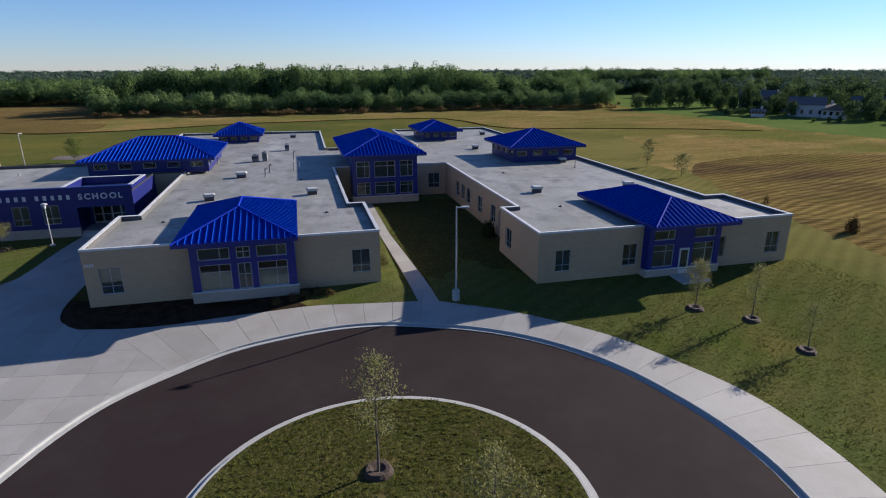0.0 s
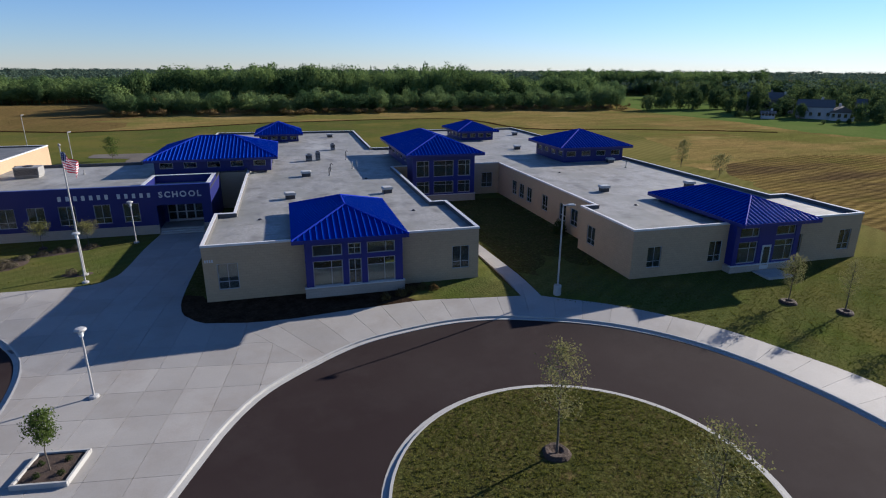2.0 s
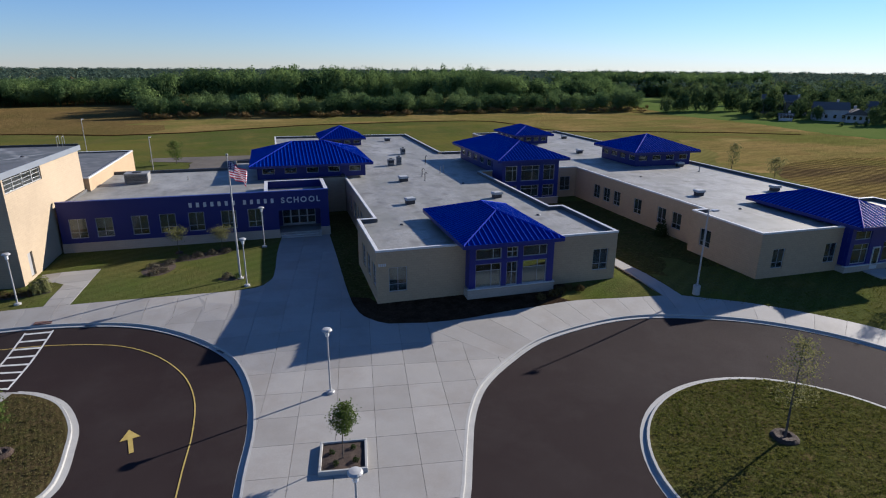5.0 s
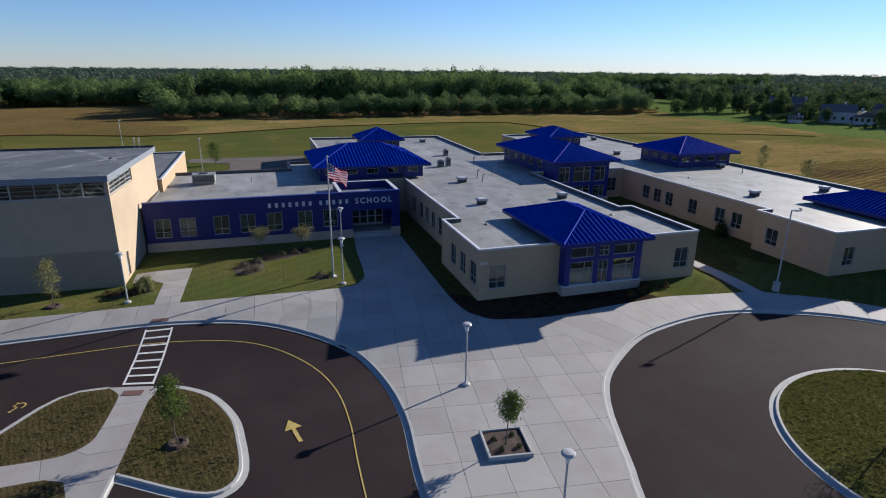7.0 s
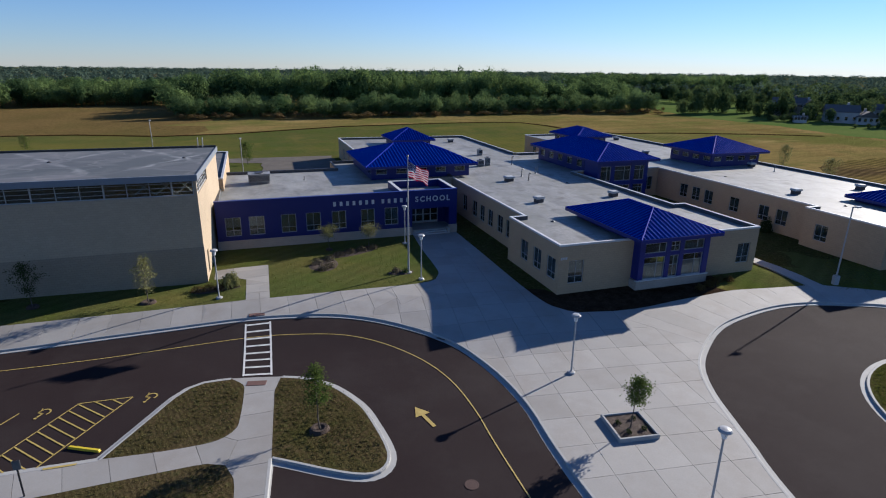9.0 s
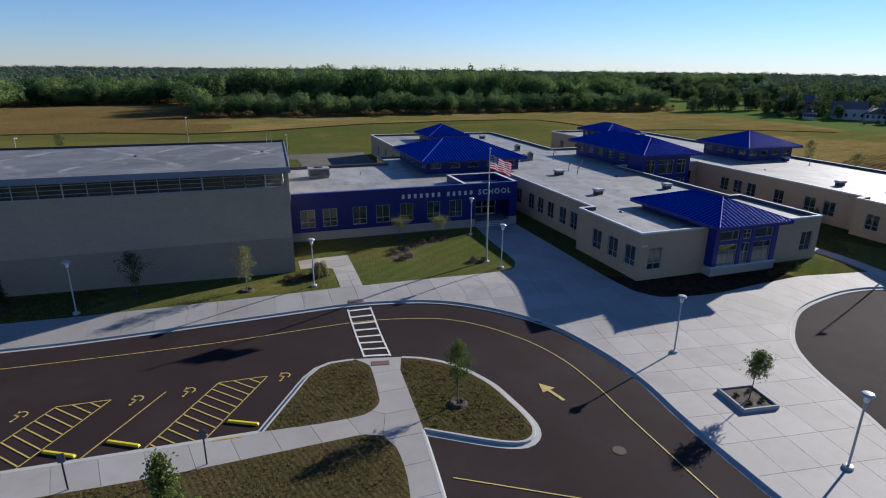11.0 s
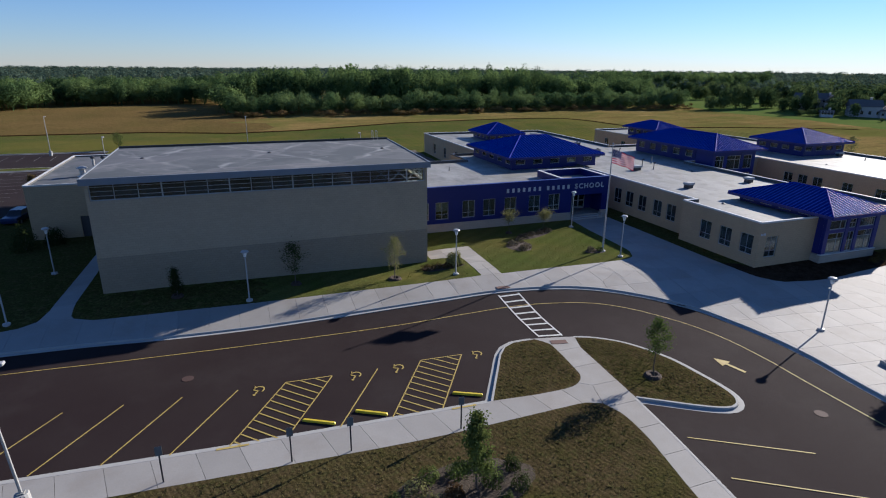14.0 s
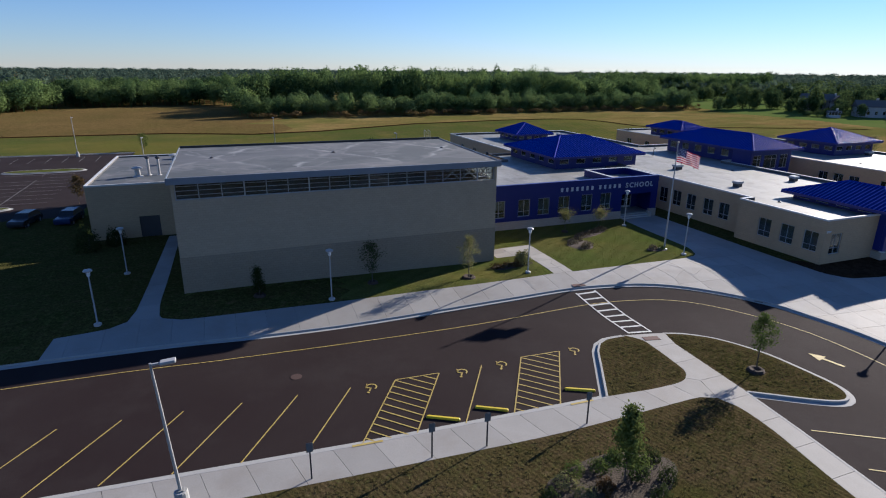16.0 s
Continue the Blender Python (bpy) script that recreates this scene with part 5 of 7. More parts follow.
first = None
for x, y, h in ((-4.85, -10.65, 4.4), (-27.4, 7.8, 4.2), (-10.1, 6.85, 4.15), (-8.7, 18.0, 4.2), (-5.0, -23.27, 4.35), (-45.35, 8.05, 4.3), (-62.2, 9.1, 4.3), (-61.5, 19.3, 4.3)):
    if first is None:
        first = post_lamp(x, y)
    else:
        copy_thing(first, Matrix.Translation(on_ground(x, y)))


def tall_lamp(x, y, h, turn):
    o = thing("tall_lamp", "tall pole lamp with a flat head on a concrete footing", "street lamp", on_ground(x, y), "tall lamps")
    o.rotation_euler.z = radians(turn)
    part("footing", lathe([(0.30, -0.5), (0.30, 0.75), (0.27, 0.8), (0.05, 0.8)], 14), M_KERB, o)
    bm = bmesh.new()
    add_tube(bm, (0, 0, .8), (0, 0, h), 0.075, 0.055, 8)
    part("pole", bm, M_POLE, o)
    part("collar", box_bm((-.14, -.14, .8, .14, .14, .86)), M_GREYMETAL, o)
    part("arm", box_bm((0.05, -.04, h - .12, .4, .04, h - .04)), M_WHITE, o)
    part("head", box_bm((0.35, -.17, h - .14, .95, .17, h - .01), bevel=0.03), M_WHITE, o)
    return o


tall_lamp(26.6, -4.65, 7.35, 0)
tall_lamp(-55.55, -11.75, 7.15, 0).rotation_euler.y = radians(-3.2)
for x, y in ((-79.2, 93.8), (-63.8, 61), (-42.5, 86.5), (-25.4, 56.5)):
    tall_lamp(x, y, 7.4, 90)

pole = thing("flagpole", "tall white tapered flagpole on a round base", "flagpole", on_ground(-10.73, 8.93))
part("base", lathe([(0.3, -0.3), (0.3, 0.08), (0.16, 0.14), (0.12, 0.2)], 14), M_WHITE, pole)
bm = bmesh.new()
add_tube(bm, (0, 0, 0.1), (0, 0, 10.85), 0.10, 0.045, 10)
part("shaft", bm, M_WHITE, pole)
part("finial", lathe([(0.02, 10.84), (0.09, 10.9), (0.11, 10.97), (0.07, 11.05), (0.01, 11.08)], 12), M_GREYMETAL, pole)


def flag():
    """Striped flag drooping from the pole in soft folds."""
    o = thing("flag", "red and white striped flag with a blue canton on the pole", "flag", (-10.73, 8.93, ground_z(-10.73, 8.93)))
    L, Hh, n = 2.9, 1.35, 26
    d = Vector((0.674, -0.736, 0)).normalized()
    side = Vector((-d.y, d.x, 0))

    def at(u, v):
        droop = -0.72 * u ** 1.25
        fold = 0.20 * math.sin(u * 9 + v * 1.6) * (0.25 + u) + 0.08 * math.sin(u * 17 - v * 3)
        p = d * (0.06 + L * 0.72 * u) + side * fold + Vector((0, 0, 10.45 + droop - Hh * v * (1 - 0.10 * u)))
        return p

    for k in range(13):
        v0, v1 = k / 13, (k + 1) / 13
        u0 = 0.4 if k < 7 else 0.0
        bm = bmesh.new()
        us = [u0 + (1 - u0) * i / n for i in range(n + 1)]
        top, bot = [bm.verts.new(at(u, v0)) for u in us], [bm.verts.new(at(u, v1)) for u in us]
        for i in range(n):
            bm.faces.new((top[i], bot[i], bot[i + 1], top[i + 1]))
        part("stripe", bm, M_FLAGRED if k % 2 == 0 else M_FLAGWHITE, o, smooth=True)
    bm = bmesh.new()
    g = [[bm.verts.new(at(0.4 * i / 12, 7 / 13 * j / 6)) for i in range(13)] for j in range(7)]
    for j in range(6):
        for i in range(12):
            bm.faces.new((g[j][i], g[j + 1][i], g[j + 1][i + 1], g[j][i + 1]))
    part("canton", bm, M_FLAGBLUE, o, smooth=True)
    bm = bmesh.new()
    for j in range(5):
        for i in range(6):
            c = at(0.03 + 0.4 * 0.15 * i + 0.01 * (j % 2), 7 / 13 * (0.1 + 0.2 * j)) + side * -0.012
            add_box(bm, c.x - .035, c.y - .012, c.z - .035, c.x + .035, c.y + .03, c.z + .035)
    tagged(part("stars", bm, M_FLAGWHITE, o), kind="stuff")


flag()

planter = thing("planter", "square concrete kerb planter filled with brown mulch", "planter", on_ground(-4.85, -16.95))
planter.rotation_euler.z = radians(-8)
A0, A1 = 1.2, 1.06
for bx in ((-A0, -A0, -.3, A0, -A1, .24), (-A0, A1, -.3, A0, A0, .24), (-A0, -A1, -.3, -A1, A1, .24), (A1, -A1, -.3, A0, A1, .24)):
    part("kerb_stone", box_bm(bx, bevel=0.02), M_KERB, planter)
bm = bmesh.new()
bmesh.ops.create_grid(bm, x_segments=12, y_segments=12, size=A1)
for v in bm.verts:
    v.co.z = 0.13 + 0.05 * noise.noise(v.co * 2.2) + 0.04 * (1 - (v.co.x ** 2 + v.co.y ** 2) / 2)
part("mulch", bm, M_MULCH, planter, smooth=True)

for x, y in ((-50.0, -12.0), (-44.15, -12.55), (-41.2, -12.7), (-35.2, -12.85)):
    o = thing("parking_sign", "small parking sign on a thin dark post", "sign", on_ground(x, y), "parking signs")
    part("post", box_bm((-.035, -.025, -.3, .035, .025, 1.95)), M_DARKMETAL, o)
    part("plate", box_bm((-.155, .027, 1.5, .155, .035, 1.97), bevel=0.003), M_SIGN, o, "grey plate seen from behind")
    part("plate", box_bm((-.155, -.035, 1.5, .155, -.027, 1.97), bevel=0.003), M_SIGN, o)


# ---- writing over the entrance ----
def letters():
    o = thing("entrance_sign", "pale metal capital letters mounted on the blue wall", "sign", (0, 20.97, 3.9))
    x = -15.95
    for c in "#######-#####-SCHOOL":
        if c == "-":
            x += 0.42
        elif c == "#":
            part("bar", box_bm((x + .04, -.06, .06, x + .34, .0, .54), bevel=0.01), M_LETTER, o)
            x += 0.705
        else:
            cu = bpy.data.curves.new("letter", 'FONT')
            cu.body, cu.size, cu.extrude, cu.offset = c, 0.84, 0.03, 0.02
            tmp = bpy.data.objects.new("letter", cu)
            scene.collection.objects.link(tmp)
            me = bpy.data.meshes.new_from_object(tmp.evaluated_get(bpy.context.evaluated_depsgraph_get()))
            bpy.data.objects.remove(tmp)
            me.materials.clear()
            me.materials.append(M_LETTER)
            xs = [v.co.x for v in me.vertices]
            ob = new("letter", me)
            ob.parent = o
            ob.matrix_local = Matrix.Translation((x - min(xs), -0.03, 0)) @ Matrix.Rotation(radians(90), 4, 'X')
            x += max(xs) - min(xs) + 0.2


letters()


number_sign = thing("number_sign", "small pale bars of a number on the beige wall", "sign", (0.15, 0.0, 3.1))
for k in range(4):
    part("bar", box_bm((.16 * k, -.03, 0, .16 * k + .1, .0, .22), bevel=0.006), M_LETTER, number_sign)


# ---- things on the roofs ----
M_HOOD = material("weathered sheet metal", (0.40, 0.40, 0.39), 0.5, tone=(0.28, 0.28, 0.27), scale=2)


def vent_hood(x, y, z, s=1.0, turn=0):
    o = thing("roof_vent", "grey sheet-metal vent hood on a kerb on the flat roof", "roof vent", (x, y, z), "roof vents")
    o.rotation_euler.z = radians(turn)
    part("kerb", box_bm((-.46 * s, -.33 * s, 0, .46 * s, .33 * s, .42), bevel=0.01), M_DARKMETAL, o)
    bm = bmesh.new()
    prof = [(-.54, .42), (-.56, .46), (-.56, .58), (-.46, .68), (.46, .68), (.56, .58), (.56, .46), (.54, .42)]
    a = [bm.verts.new((px * s, -.42 * s, pz)) for px, pz in prof]
    b = [bm.verts.new((px * s, .42 * s, pz)) for px, pz in prof]
    for i in range(len(prof)):
        j = (i + 1) % len(prof)
        bm.faces.new((a[i], a[j], b[j], b[i]))
    bm.faces.new(a[::-1])
    bm.faces.new(b)
    part("hood", bm, M_HOOD, o)


def roof_pipe(x, y, z, h=0.9, hook=True):
    o = thing("vent_pipe", "thin dark vent pipe standing on the flat roof", "vent pipe", (x, y, z), "vent pipes")
    bm = bmesh.new()
    add_tube(bm, (0, 0, 0), (0, 0, h), 0.055, 0.055, 8)
    if hook:
        add_tube(bm, (0, 0, h), (0.16, 0, h + .1), 0.055, 0.055, 8)
        add_tube(bm, (0.16, 0, h + .1), (0.3, 0, h - .05), 0.055, 0.055, 8)
    part("pipe", bm, M_DARKMETAL if hook else M_GREYMETAL, o)
    part("flashing", lathe([(0.18, 0), (0.08, 0.12), (0.06, 0.14)], 10), M_MEMBRANE, o)


def roof_drain(x, y, z):
    ob = part("roof_drain", lathe([(0.2, 0), (0.2, 0.03), (0.12, 0.1), (0.03, 0.13)], 12), M_DARKMETAL)
    ob.location = (x, y, z)
    tagged(ob, "small dark dome drain on the flat roof", "roof drain", "roof drains")


ZL, ZR = 4.05, 3.95
for x, y in ((6.6, 16.4), (16.75, 16.8), (14.8, 70.3)):
    vent_hood(x, y, ZL, 1.0, 8)
vent_hood(8.7, 28.9, ZL, 1.15)
for x, y in ((40.3, 12.2), (51.2, 12.0), (51.9, 30.2), (44.1, 46.5), (51.8, 66.5)):
    vent_hood(x, y, ZR, 1.0, -5)
for x, y, h in ((11.5, 28.6, .95), (11.9, 31.6, .95), (14.9, 41.2, 1.2)):
    roof_pipe(x, y, ZL, h)
for x, y in ((14.9, 33.2), (15.6, 33.9), (4.6, 41.0), (51.6, 25.6)):
    roof_pipe(x, y, ZL - 0.02 if x < 30 else ZR, 1.0, False)
for x, y in ((17.8, 8.3), (3.9, 8.3), (15.7, 25.6)):
    roof_drain(x, y, ZL)
for x, y in ((39.9, 5.4), (40.9, 24.2)):
    roof_drain(x, y, ZR)
for x, y in ((-53.5, 22.4), (-42.0, 22.7), (-30.3, 22.6)):
    roof_drain(x, y, 9.5)


def rooftop_unit(x, y, z, sx, sy, h, label, turn=0):
    o = thing("rooftop_unit", label, "rooftop unit", (x, y, z), "rooftop units")
    o.rotation_euler.z = radians(turn)
    part("curb", box_bm((-sx * .92, -sy * .92, 0, sx * .92, sy * .92, .25)), M_MEMBRANE, o)
    part("cabinet", box_bm((-sx, -sy, .25, sx, sy, h), bevel=0.03), M_GREYMETAL, o)
    for k in range(6):
        zz = .4 + (h - .55) * k / 6
        part("louvre", box_bm((-sx * .9, -sy - .05, zz, sx * .9, -sy - .004, zz + .05)), M_DARKMETAL, o)
    part("fan_guard", lathe([(min(sx, sy) * .6, 0), (min(sx, sy) * .6, .1), (min(sx, sy) * .5, .12)], 16), M_DARKMETAL, o).location = (0, 0, h)
    part("lid", box_bm((-sx - .04, -sy - .04, h - .06, sx + .04, sy + .04, h + .003), bevel=0.01), M_GREYMETAL, o)


rooftop_unit(-23.2, 34.9, 4.3, 1.3, 0.9, 1.25, "large grey rooftop air unit on the entrance block")
rooftop_unit(9.6, 41.3, ZL, 0.45, 0.4, 0.95, "small grey condenser unit on the flat roof")
rooftop_unit(10.9, 41.6, ZL, 0.35, 0.35, 1.25, "narrow grey condenser unit on the flat roof")
rooftop_unit(13.9, 52.2, ZL, 0.35, 0.5, 1.0, "small grey exhaust unit on the flat roof")
roof_pipe(-17.6, 35.4, 4.3, .5, False)
def exhaust_stack(x, y, z, h, r0, label):
    o = thing("exhaust_stack", label, "exhaust stack", (x, y, z), "exhaust stacks")
    bm = bmesh.new()
    add_tube(bm, (0, 0, 0), (0, 0, h), r0, r0, 12)
    part("flue", bm, M_WHITE, o)
    part("flashing", lathe([(r0 * 2, 0), (r0 * 1.3, 0.12), (r0 * 1.02, 0.16)], 12), M_HOOD, o)
    part("cap", lathe([(r0 * 1.1, h - .02), (r0 * 1.9, h + .06), (r0 * 1.9, h + .16), (r0 * .3, h + .34)], 14), M_DARKMETAL if h > 1.5 else M_WHITE, o)


for x, y in ((-60.7, 37.7), (-59.6, 37.4)):
    exhaust_stack(x, y, 5.68, 1.9, 0.14, "tall white flue with a dark cap on the annex roof")
exhaust_stack(-61.8, 37.0, 5.68, 0.85, 0.3, "short white roof fan with a round cap")
exhaust_stack(-58.5, 45.5, 5.68, 1.0, 0.3, "short white roof fan with a round cap")
vent_hood(-58.2, 50.0, 5.68, 1.1)
ladder = thing("roof_ladder", "galvanised ladder with hoops at the roof edge", "ladder", (-27.35, 30.62, 0))
for xx in (-.25, .25):
    bm = bmesh.new()
    add_tube(bm, (xx - 1.9, 0.1, 5.6), (xx - 1.9, 0.1, 10.6), 0.03, 0.03, 6)
    add_tube(bm, (xx - 1.9, 0.1, 10.6), (xx - 1.9, -.6, 10.5), 0.03, 0.03, 6)
    add_tube(bm, (xx - 1.9, -.6, 10.5), (xx - 1.9, -.6, 9.5), 0.03, 0.03, 6)
    part("rail", bm, M_GREYMETAL, ladder)
for k in range(14):
    bm = bmesh.new()
    add_tube(bm, (-2.15, .1, 5.8 + .3 * k), (-1.65, .1, 5.8 + .3 * k), 0.018, 0.018, 6)
    part("rung", bm, M_GREYMETAL, ladder)


# ---- trees and shrubs ----
def leaf_material(name, col, col2, trans=0.35):
    m = bpy.data.materials.new(name)
    m.use_nodes = True
    nt = m.node_tree
    b = nt.nodes["Principled BSDF"]
    out = nt.nodes["Material Output"]
    geo = nt.nodes.new("ShaderNodeNewGeometry")
    info = nt.nodes.new("ShaderNodeObjectInfo")
    n = nt.nodes.new("ShaderNodeTexNoise")
    n.inputs["Scale"].default_value = 0.11
    n.inputs["Detail"].default_value = 2
    nt.links.new(geo.outputs["Position"], n.inputs["Vector"])
    r = nt.nodes.new("ShaderNodeMapRange")
    r.inputs[1].default_value, r.inputs[2].default_value = 0.41, 0.61
    nt.links.new(n.outputs[0], r.inputs[0])
    ad = nt.nodes.new("ShaderNodeMath")
    ad.operation = 'ADD'
    ml = nt.nodes.new("ShaderNodeMath")
    ml.operation = 'MULTIPLY'
    ml.inputs[1].default_value = 0.32
    nt.links.new(geo.outputs["Random Per Island"], ml.inputs[0])
    m2 = nt.nodes.new("ShaderNodeMath")
    m2.operation = 'MULTIPLY'
    m2.inputs[1].default_value = 0.68
    nt.links.new(r.outputs[0], m2.inputs[0])
    nt.links.new(ml.outputs[0], ad.inputs[0])
    nt.links.new(m2.outputs[0], ad.inputs[1])
    x = nt.nodes.new("ShaderNodeMix")
    x.data_type = 'RGBA'
    nt.links.new(ad.outputs[0], x.inputs[0])
    x.inputs[6].default_value, x.inputs[7].default_value = (*col, 1), (*col2, 1)
    nt.links.new(x.outputs[2], b.inputs["Base Color"])
    b.inputs["Roughness"].default_value = 0.7
    b.inputs["Specular IOR Level"].default_value = 0.0
    t = nt.nodes.new("ShaderNodeBsdfTranslucent")
    nt.links.new(x.outputs[2], t.inputs[0])
    s = nt.nodes.new("ShaderNodeMixShader")
    s.inputs[0].default_value = trans
    nt.links.new(b.outputs[0], s.inputs[1])
    nt.links.new(t.outputs[0], s.inputs[2])
    nt.links.new(s.outputs[0], out.inputs[0])
    return m


M_LEAF = leaf_material("green leaves", (0.065, 0.10, 0.022), (0.14, 0.165, 0.05))
M_LEAFPALE = leaf_material("pale thin leaves", (0.13, 0.14, 0.05), (0.22, 0.21, 0.09))
M_LEAFDARK = leaf_material("dark leaves", (0.028, 0.042, 0.014), (0.05, 0.065, 0.022))
M_LEAFRED = leaf_material("reddish brown shrub leaves", (0.07, 0.035, 0.02), (0.10, 0.08, 0.03))
M_LEAFGREY = leaf_material("grey brown dry leaves", (0.055, 0.048, 0.032), (0.14, 0.125, 0.085))
M_WOODS = leaf_material("woodland leaves", (0.026, 0.056, 0.024), (0.180, 0.250, 0.080), 0.38)
M_GARDEN = leaf_material("dark garden tree leaves", (0.026, 0.052, 0.022), (0.125, 0.165, 0.056), 0.35)
# Bluer, flatter leaf colours: the haze over the far woods is painted in.
M_FARWOODS = leaf_material("distant leaves with haze tint", (0.036, 0.062, 0.052), (0.105, 0.145, 0.100), 0.3)
M_WOODEDGE = leaf_material("wood edge leaves", (0.040, 0.082, 0.034), (0.165, 0.225, 0.082), 0.38)
M_BRUSH = leaf_material("brown underbrush", (0.11, 0.075, 0.035), (0.17, 0.13, 0.05), 0.2)
M_BARK = material("grey brown bark", (0.11, 0.09, 0.07), 0.95, tone=(0.06, 0.05, 0.04), scale=6, fine=0.4, fine_scale=20)


def quads(cen, size, rng, normals=None, aspect=0.7):
    """Corner points of leaves: one small quad for each centre, facing roughly along its normal."""
    n = len(cen)
    nrm = rng.normal(size=(n, 3))
    if normals is not None:
        nrm = normals + 0.30 * nrm
    nrm /= np.linalg.norm(nrm, axis=1, keepdims=True) + 1e-9
    ref = rng.normal(size=(n, 3))
    u = np.cross(nrm, ref)
    u /= np.linalg.norm(u, axis=1, keepdims=True) + 1e-9
    w = np.cross(nrm, u)
    s = np.asarray(size).reshape(-1, 1) * (0.6 + 0.8 * rng.random((n, 1)))
    u, w = u * s, w * s * aspect
    return np.stack([cen - u, cen - w * 0.9 + u * 0.1, cen + u, cen + w * 0.9 + u * 0.1], 1)


def quad_mesh(name, q):
    q = np.asarray(q, np.float32).reshape(-1, 4, 3)
    n = len(q)
    me = bpy.data.meshes.new(name)
    me.vertices.add(n * 4)
    me.vertices.foreach_set("co", q.reshape(-1))
    me.loops.add(n * 4)
    me.loops.foreach_set("vertex_index", np.arange(n * 4, dtype=np.int32))
    me.polygons.add(n)
    me.polygons.foreach_set("loop_start", np.arange(0, n * 4, 4, dtype=np.int32))
    me.update(calc_edges=True)
    return me


def young_tree(x, y, h, w, seed, mat, label, leaves=900, leaf=0.055, low=0.35, shape="oval", ring=0.55, clear=0.0):
    rng = np.random.default_rng(seed)
    o = thing("tree", label, "tree", on_ground(x, y), "young trees")
    bm = bmesh.new()
    top = Vector((rng.normal() * .1, rng.normal() * .1, h * 0.93))
    k = 5
    pts = [Vector((0, 0, -.1)).lerp(top, i / k) + Vector((rng.normal() * .03, rng.normal() * .03, 0)) for i in range(k + 1)]
    for i in range(k):
        add_tube(bm, pts[i], pts[i + 1], 0.036 * h / 4 * (1 - i / k) + 0.010, 0.036 * h / 4 * (1 - (i + 1) / k) + 0.010, 6, False)
    part("trunk", bm, M_BARK, o)
    cen = []
    nl = 15
    for i in range(nl):
        t = low + (0.97 - low) * (i + rng.random() * .6) / nl
        p = Vector((0, 0, -.1)).lerp(top, t)
        a = i * 2.4 + rng.random()
        f = (t - low) / (1 - low)
        reach = w / 2 * (math.sin(math.pi * min(1, 0.18 + 0.85 * f)) if shape == "oval" else (1.05 - f)) * (0.7 + 0.5 * rng.random())
        e = p + Vector((math.cos(a) * reach, math.sin(a) * reach, reach * 0.75))
        bm = bmesh.new()
        add_tube(bm, p, e, 0.016, 0.006, 5, False)
        part("limb", bm, M_BARK, o)
        m = int(leaves * 2.2 / nl)
        tt = 0.25 + 0.8 * rng.random((m, 1))
        base = np.array(p) + (np.array(e) - np.array(p)) * tt
        cen.append(base + rng.normal(size=(m, 3)) * (0.07 + 0.12 * w * 0.5))
    me = quad_mesh("crown", quads(np.concatenate(cen), leaf * 0.62, rng))
    me.materials.append(mat)
    new("crown", me).parent = o
    if ring:
        bm = lathe([(ring, -0.06), (ring * 0.92, 0.06), (ring * 0.75, 0.17), (ring * 0.5, 0.16), (ring * 0.28, 0.06), (0.03, 0.03)], 20)
        for v in bm.verts:
            f = 1 + 0.16 * noise.noise(Vector((v.co.x * 1.5 + x, v.co.y * 1.5 + y, 0)))
            v.co.x *= f
            v.co.y *= f
            v.co.z += 0.03 * noise.noise(v.co * 6 + Vector((x, y, 0)))
        m = part("mulch_ring", bm, M_MULCH, o, "ring of dark mulch")
    return o


THIN, FULL = "slender young tree with thin pale leaves in a mulch ring", "small round-headed young tree with dense green leaves"
young_tree(18.15, -21.8, 6.4, 2.7, 1, M_LEAFPALE, THIN, 900, 0.085, 0.32, ring=0.75)
young_tree(21.3, -28.5, 5.8, 2.6, 2, M_LEAFPALE, THIN, 900, 0.085, 0.32, ring=0.75)
young_tree(-4.9, -17.05, 3.5, 1.2, 3, M_LEAF, FULL, 1200, 0.08, 0.5, ring=0)
young_tree(-21.5, -11.85, 4.3, 1.55, 4, M_LEAF, "slender young tree with green leaves in a mulch ring", 1100, 0.085, 0.38, ring=0.6)
young_tree(43.55, -10.4, 4.1, 1.9, 5, M_LEAFPALE, THIN, 800, 0.085, 0.3, ring=0.65)
young_tree(46.5, -12.8, 4.5, 1.5, 6, M_LEAFPALE, THIN, 500, 0.08, 0.3, ring=0.65)
young_tree(46.8, -17.3, 3.5, 1.9, 7, M_LEAFPALE, THIN, 500, 0.08, 0.3, ring=0.65)
young_tree(-36.2, -17.4, 4.6, 1.7, 8, M_LEAF, "conical young tree with dense green leaves among shrubs", 2200, 0.10, 0.12, "cone", ring=0)
young_tree(-50.8, 10.2, 2.6, 1.3, 9, M_LEAFDARK, "small dark conical tree on the shaded lawn", 900, 0.09, 0.1, "cone", ring=0.5)
young_tree(-41.4, 10.2, 3.9, 2.0, 10, M_LEAFDARK, "slender dark tree on the shaded lawn", 700, 0.09, 0.3, ring=0.5)
young_tree(-32.9, 8.75, 4.2, 1.8, 11, M_LEAFPALE, THIN, 800, 0.085, 0.25, ring=0.65)
young_tree(-16.95, 18.0, 2.5, 2.0, 12, M_LEAFPALE, "small spreading ornamental tree with pale leaves on the lawn", 800, 0.08, 0.55, ring=0.4)
young_tree(-12.9, 17.6, 2.5, 2.0, 13, M_LEAFPALE, "small spreading ornamental tree with pale leaves on the lawn", 800, 0.08, 0.55, ring=0.4)
young_tree(75.5, 44.6, 5.3, 2.8, 14, M_LEAFPALE, "young tree with loose pale leaves at the field edge", 700, 0.14, 0.2, ring=0)
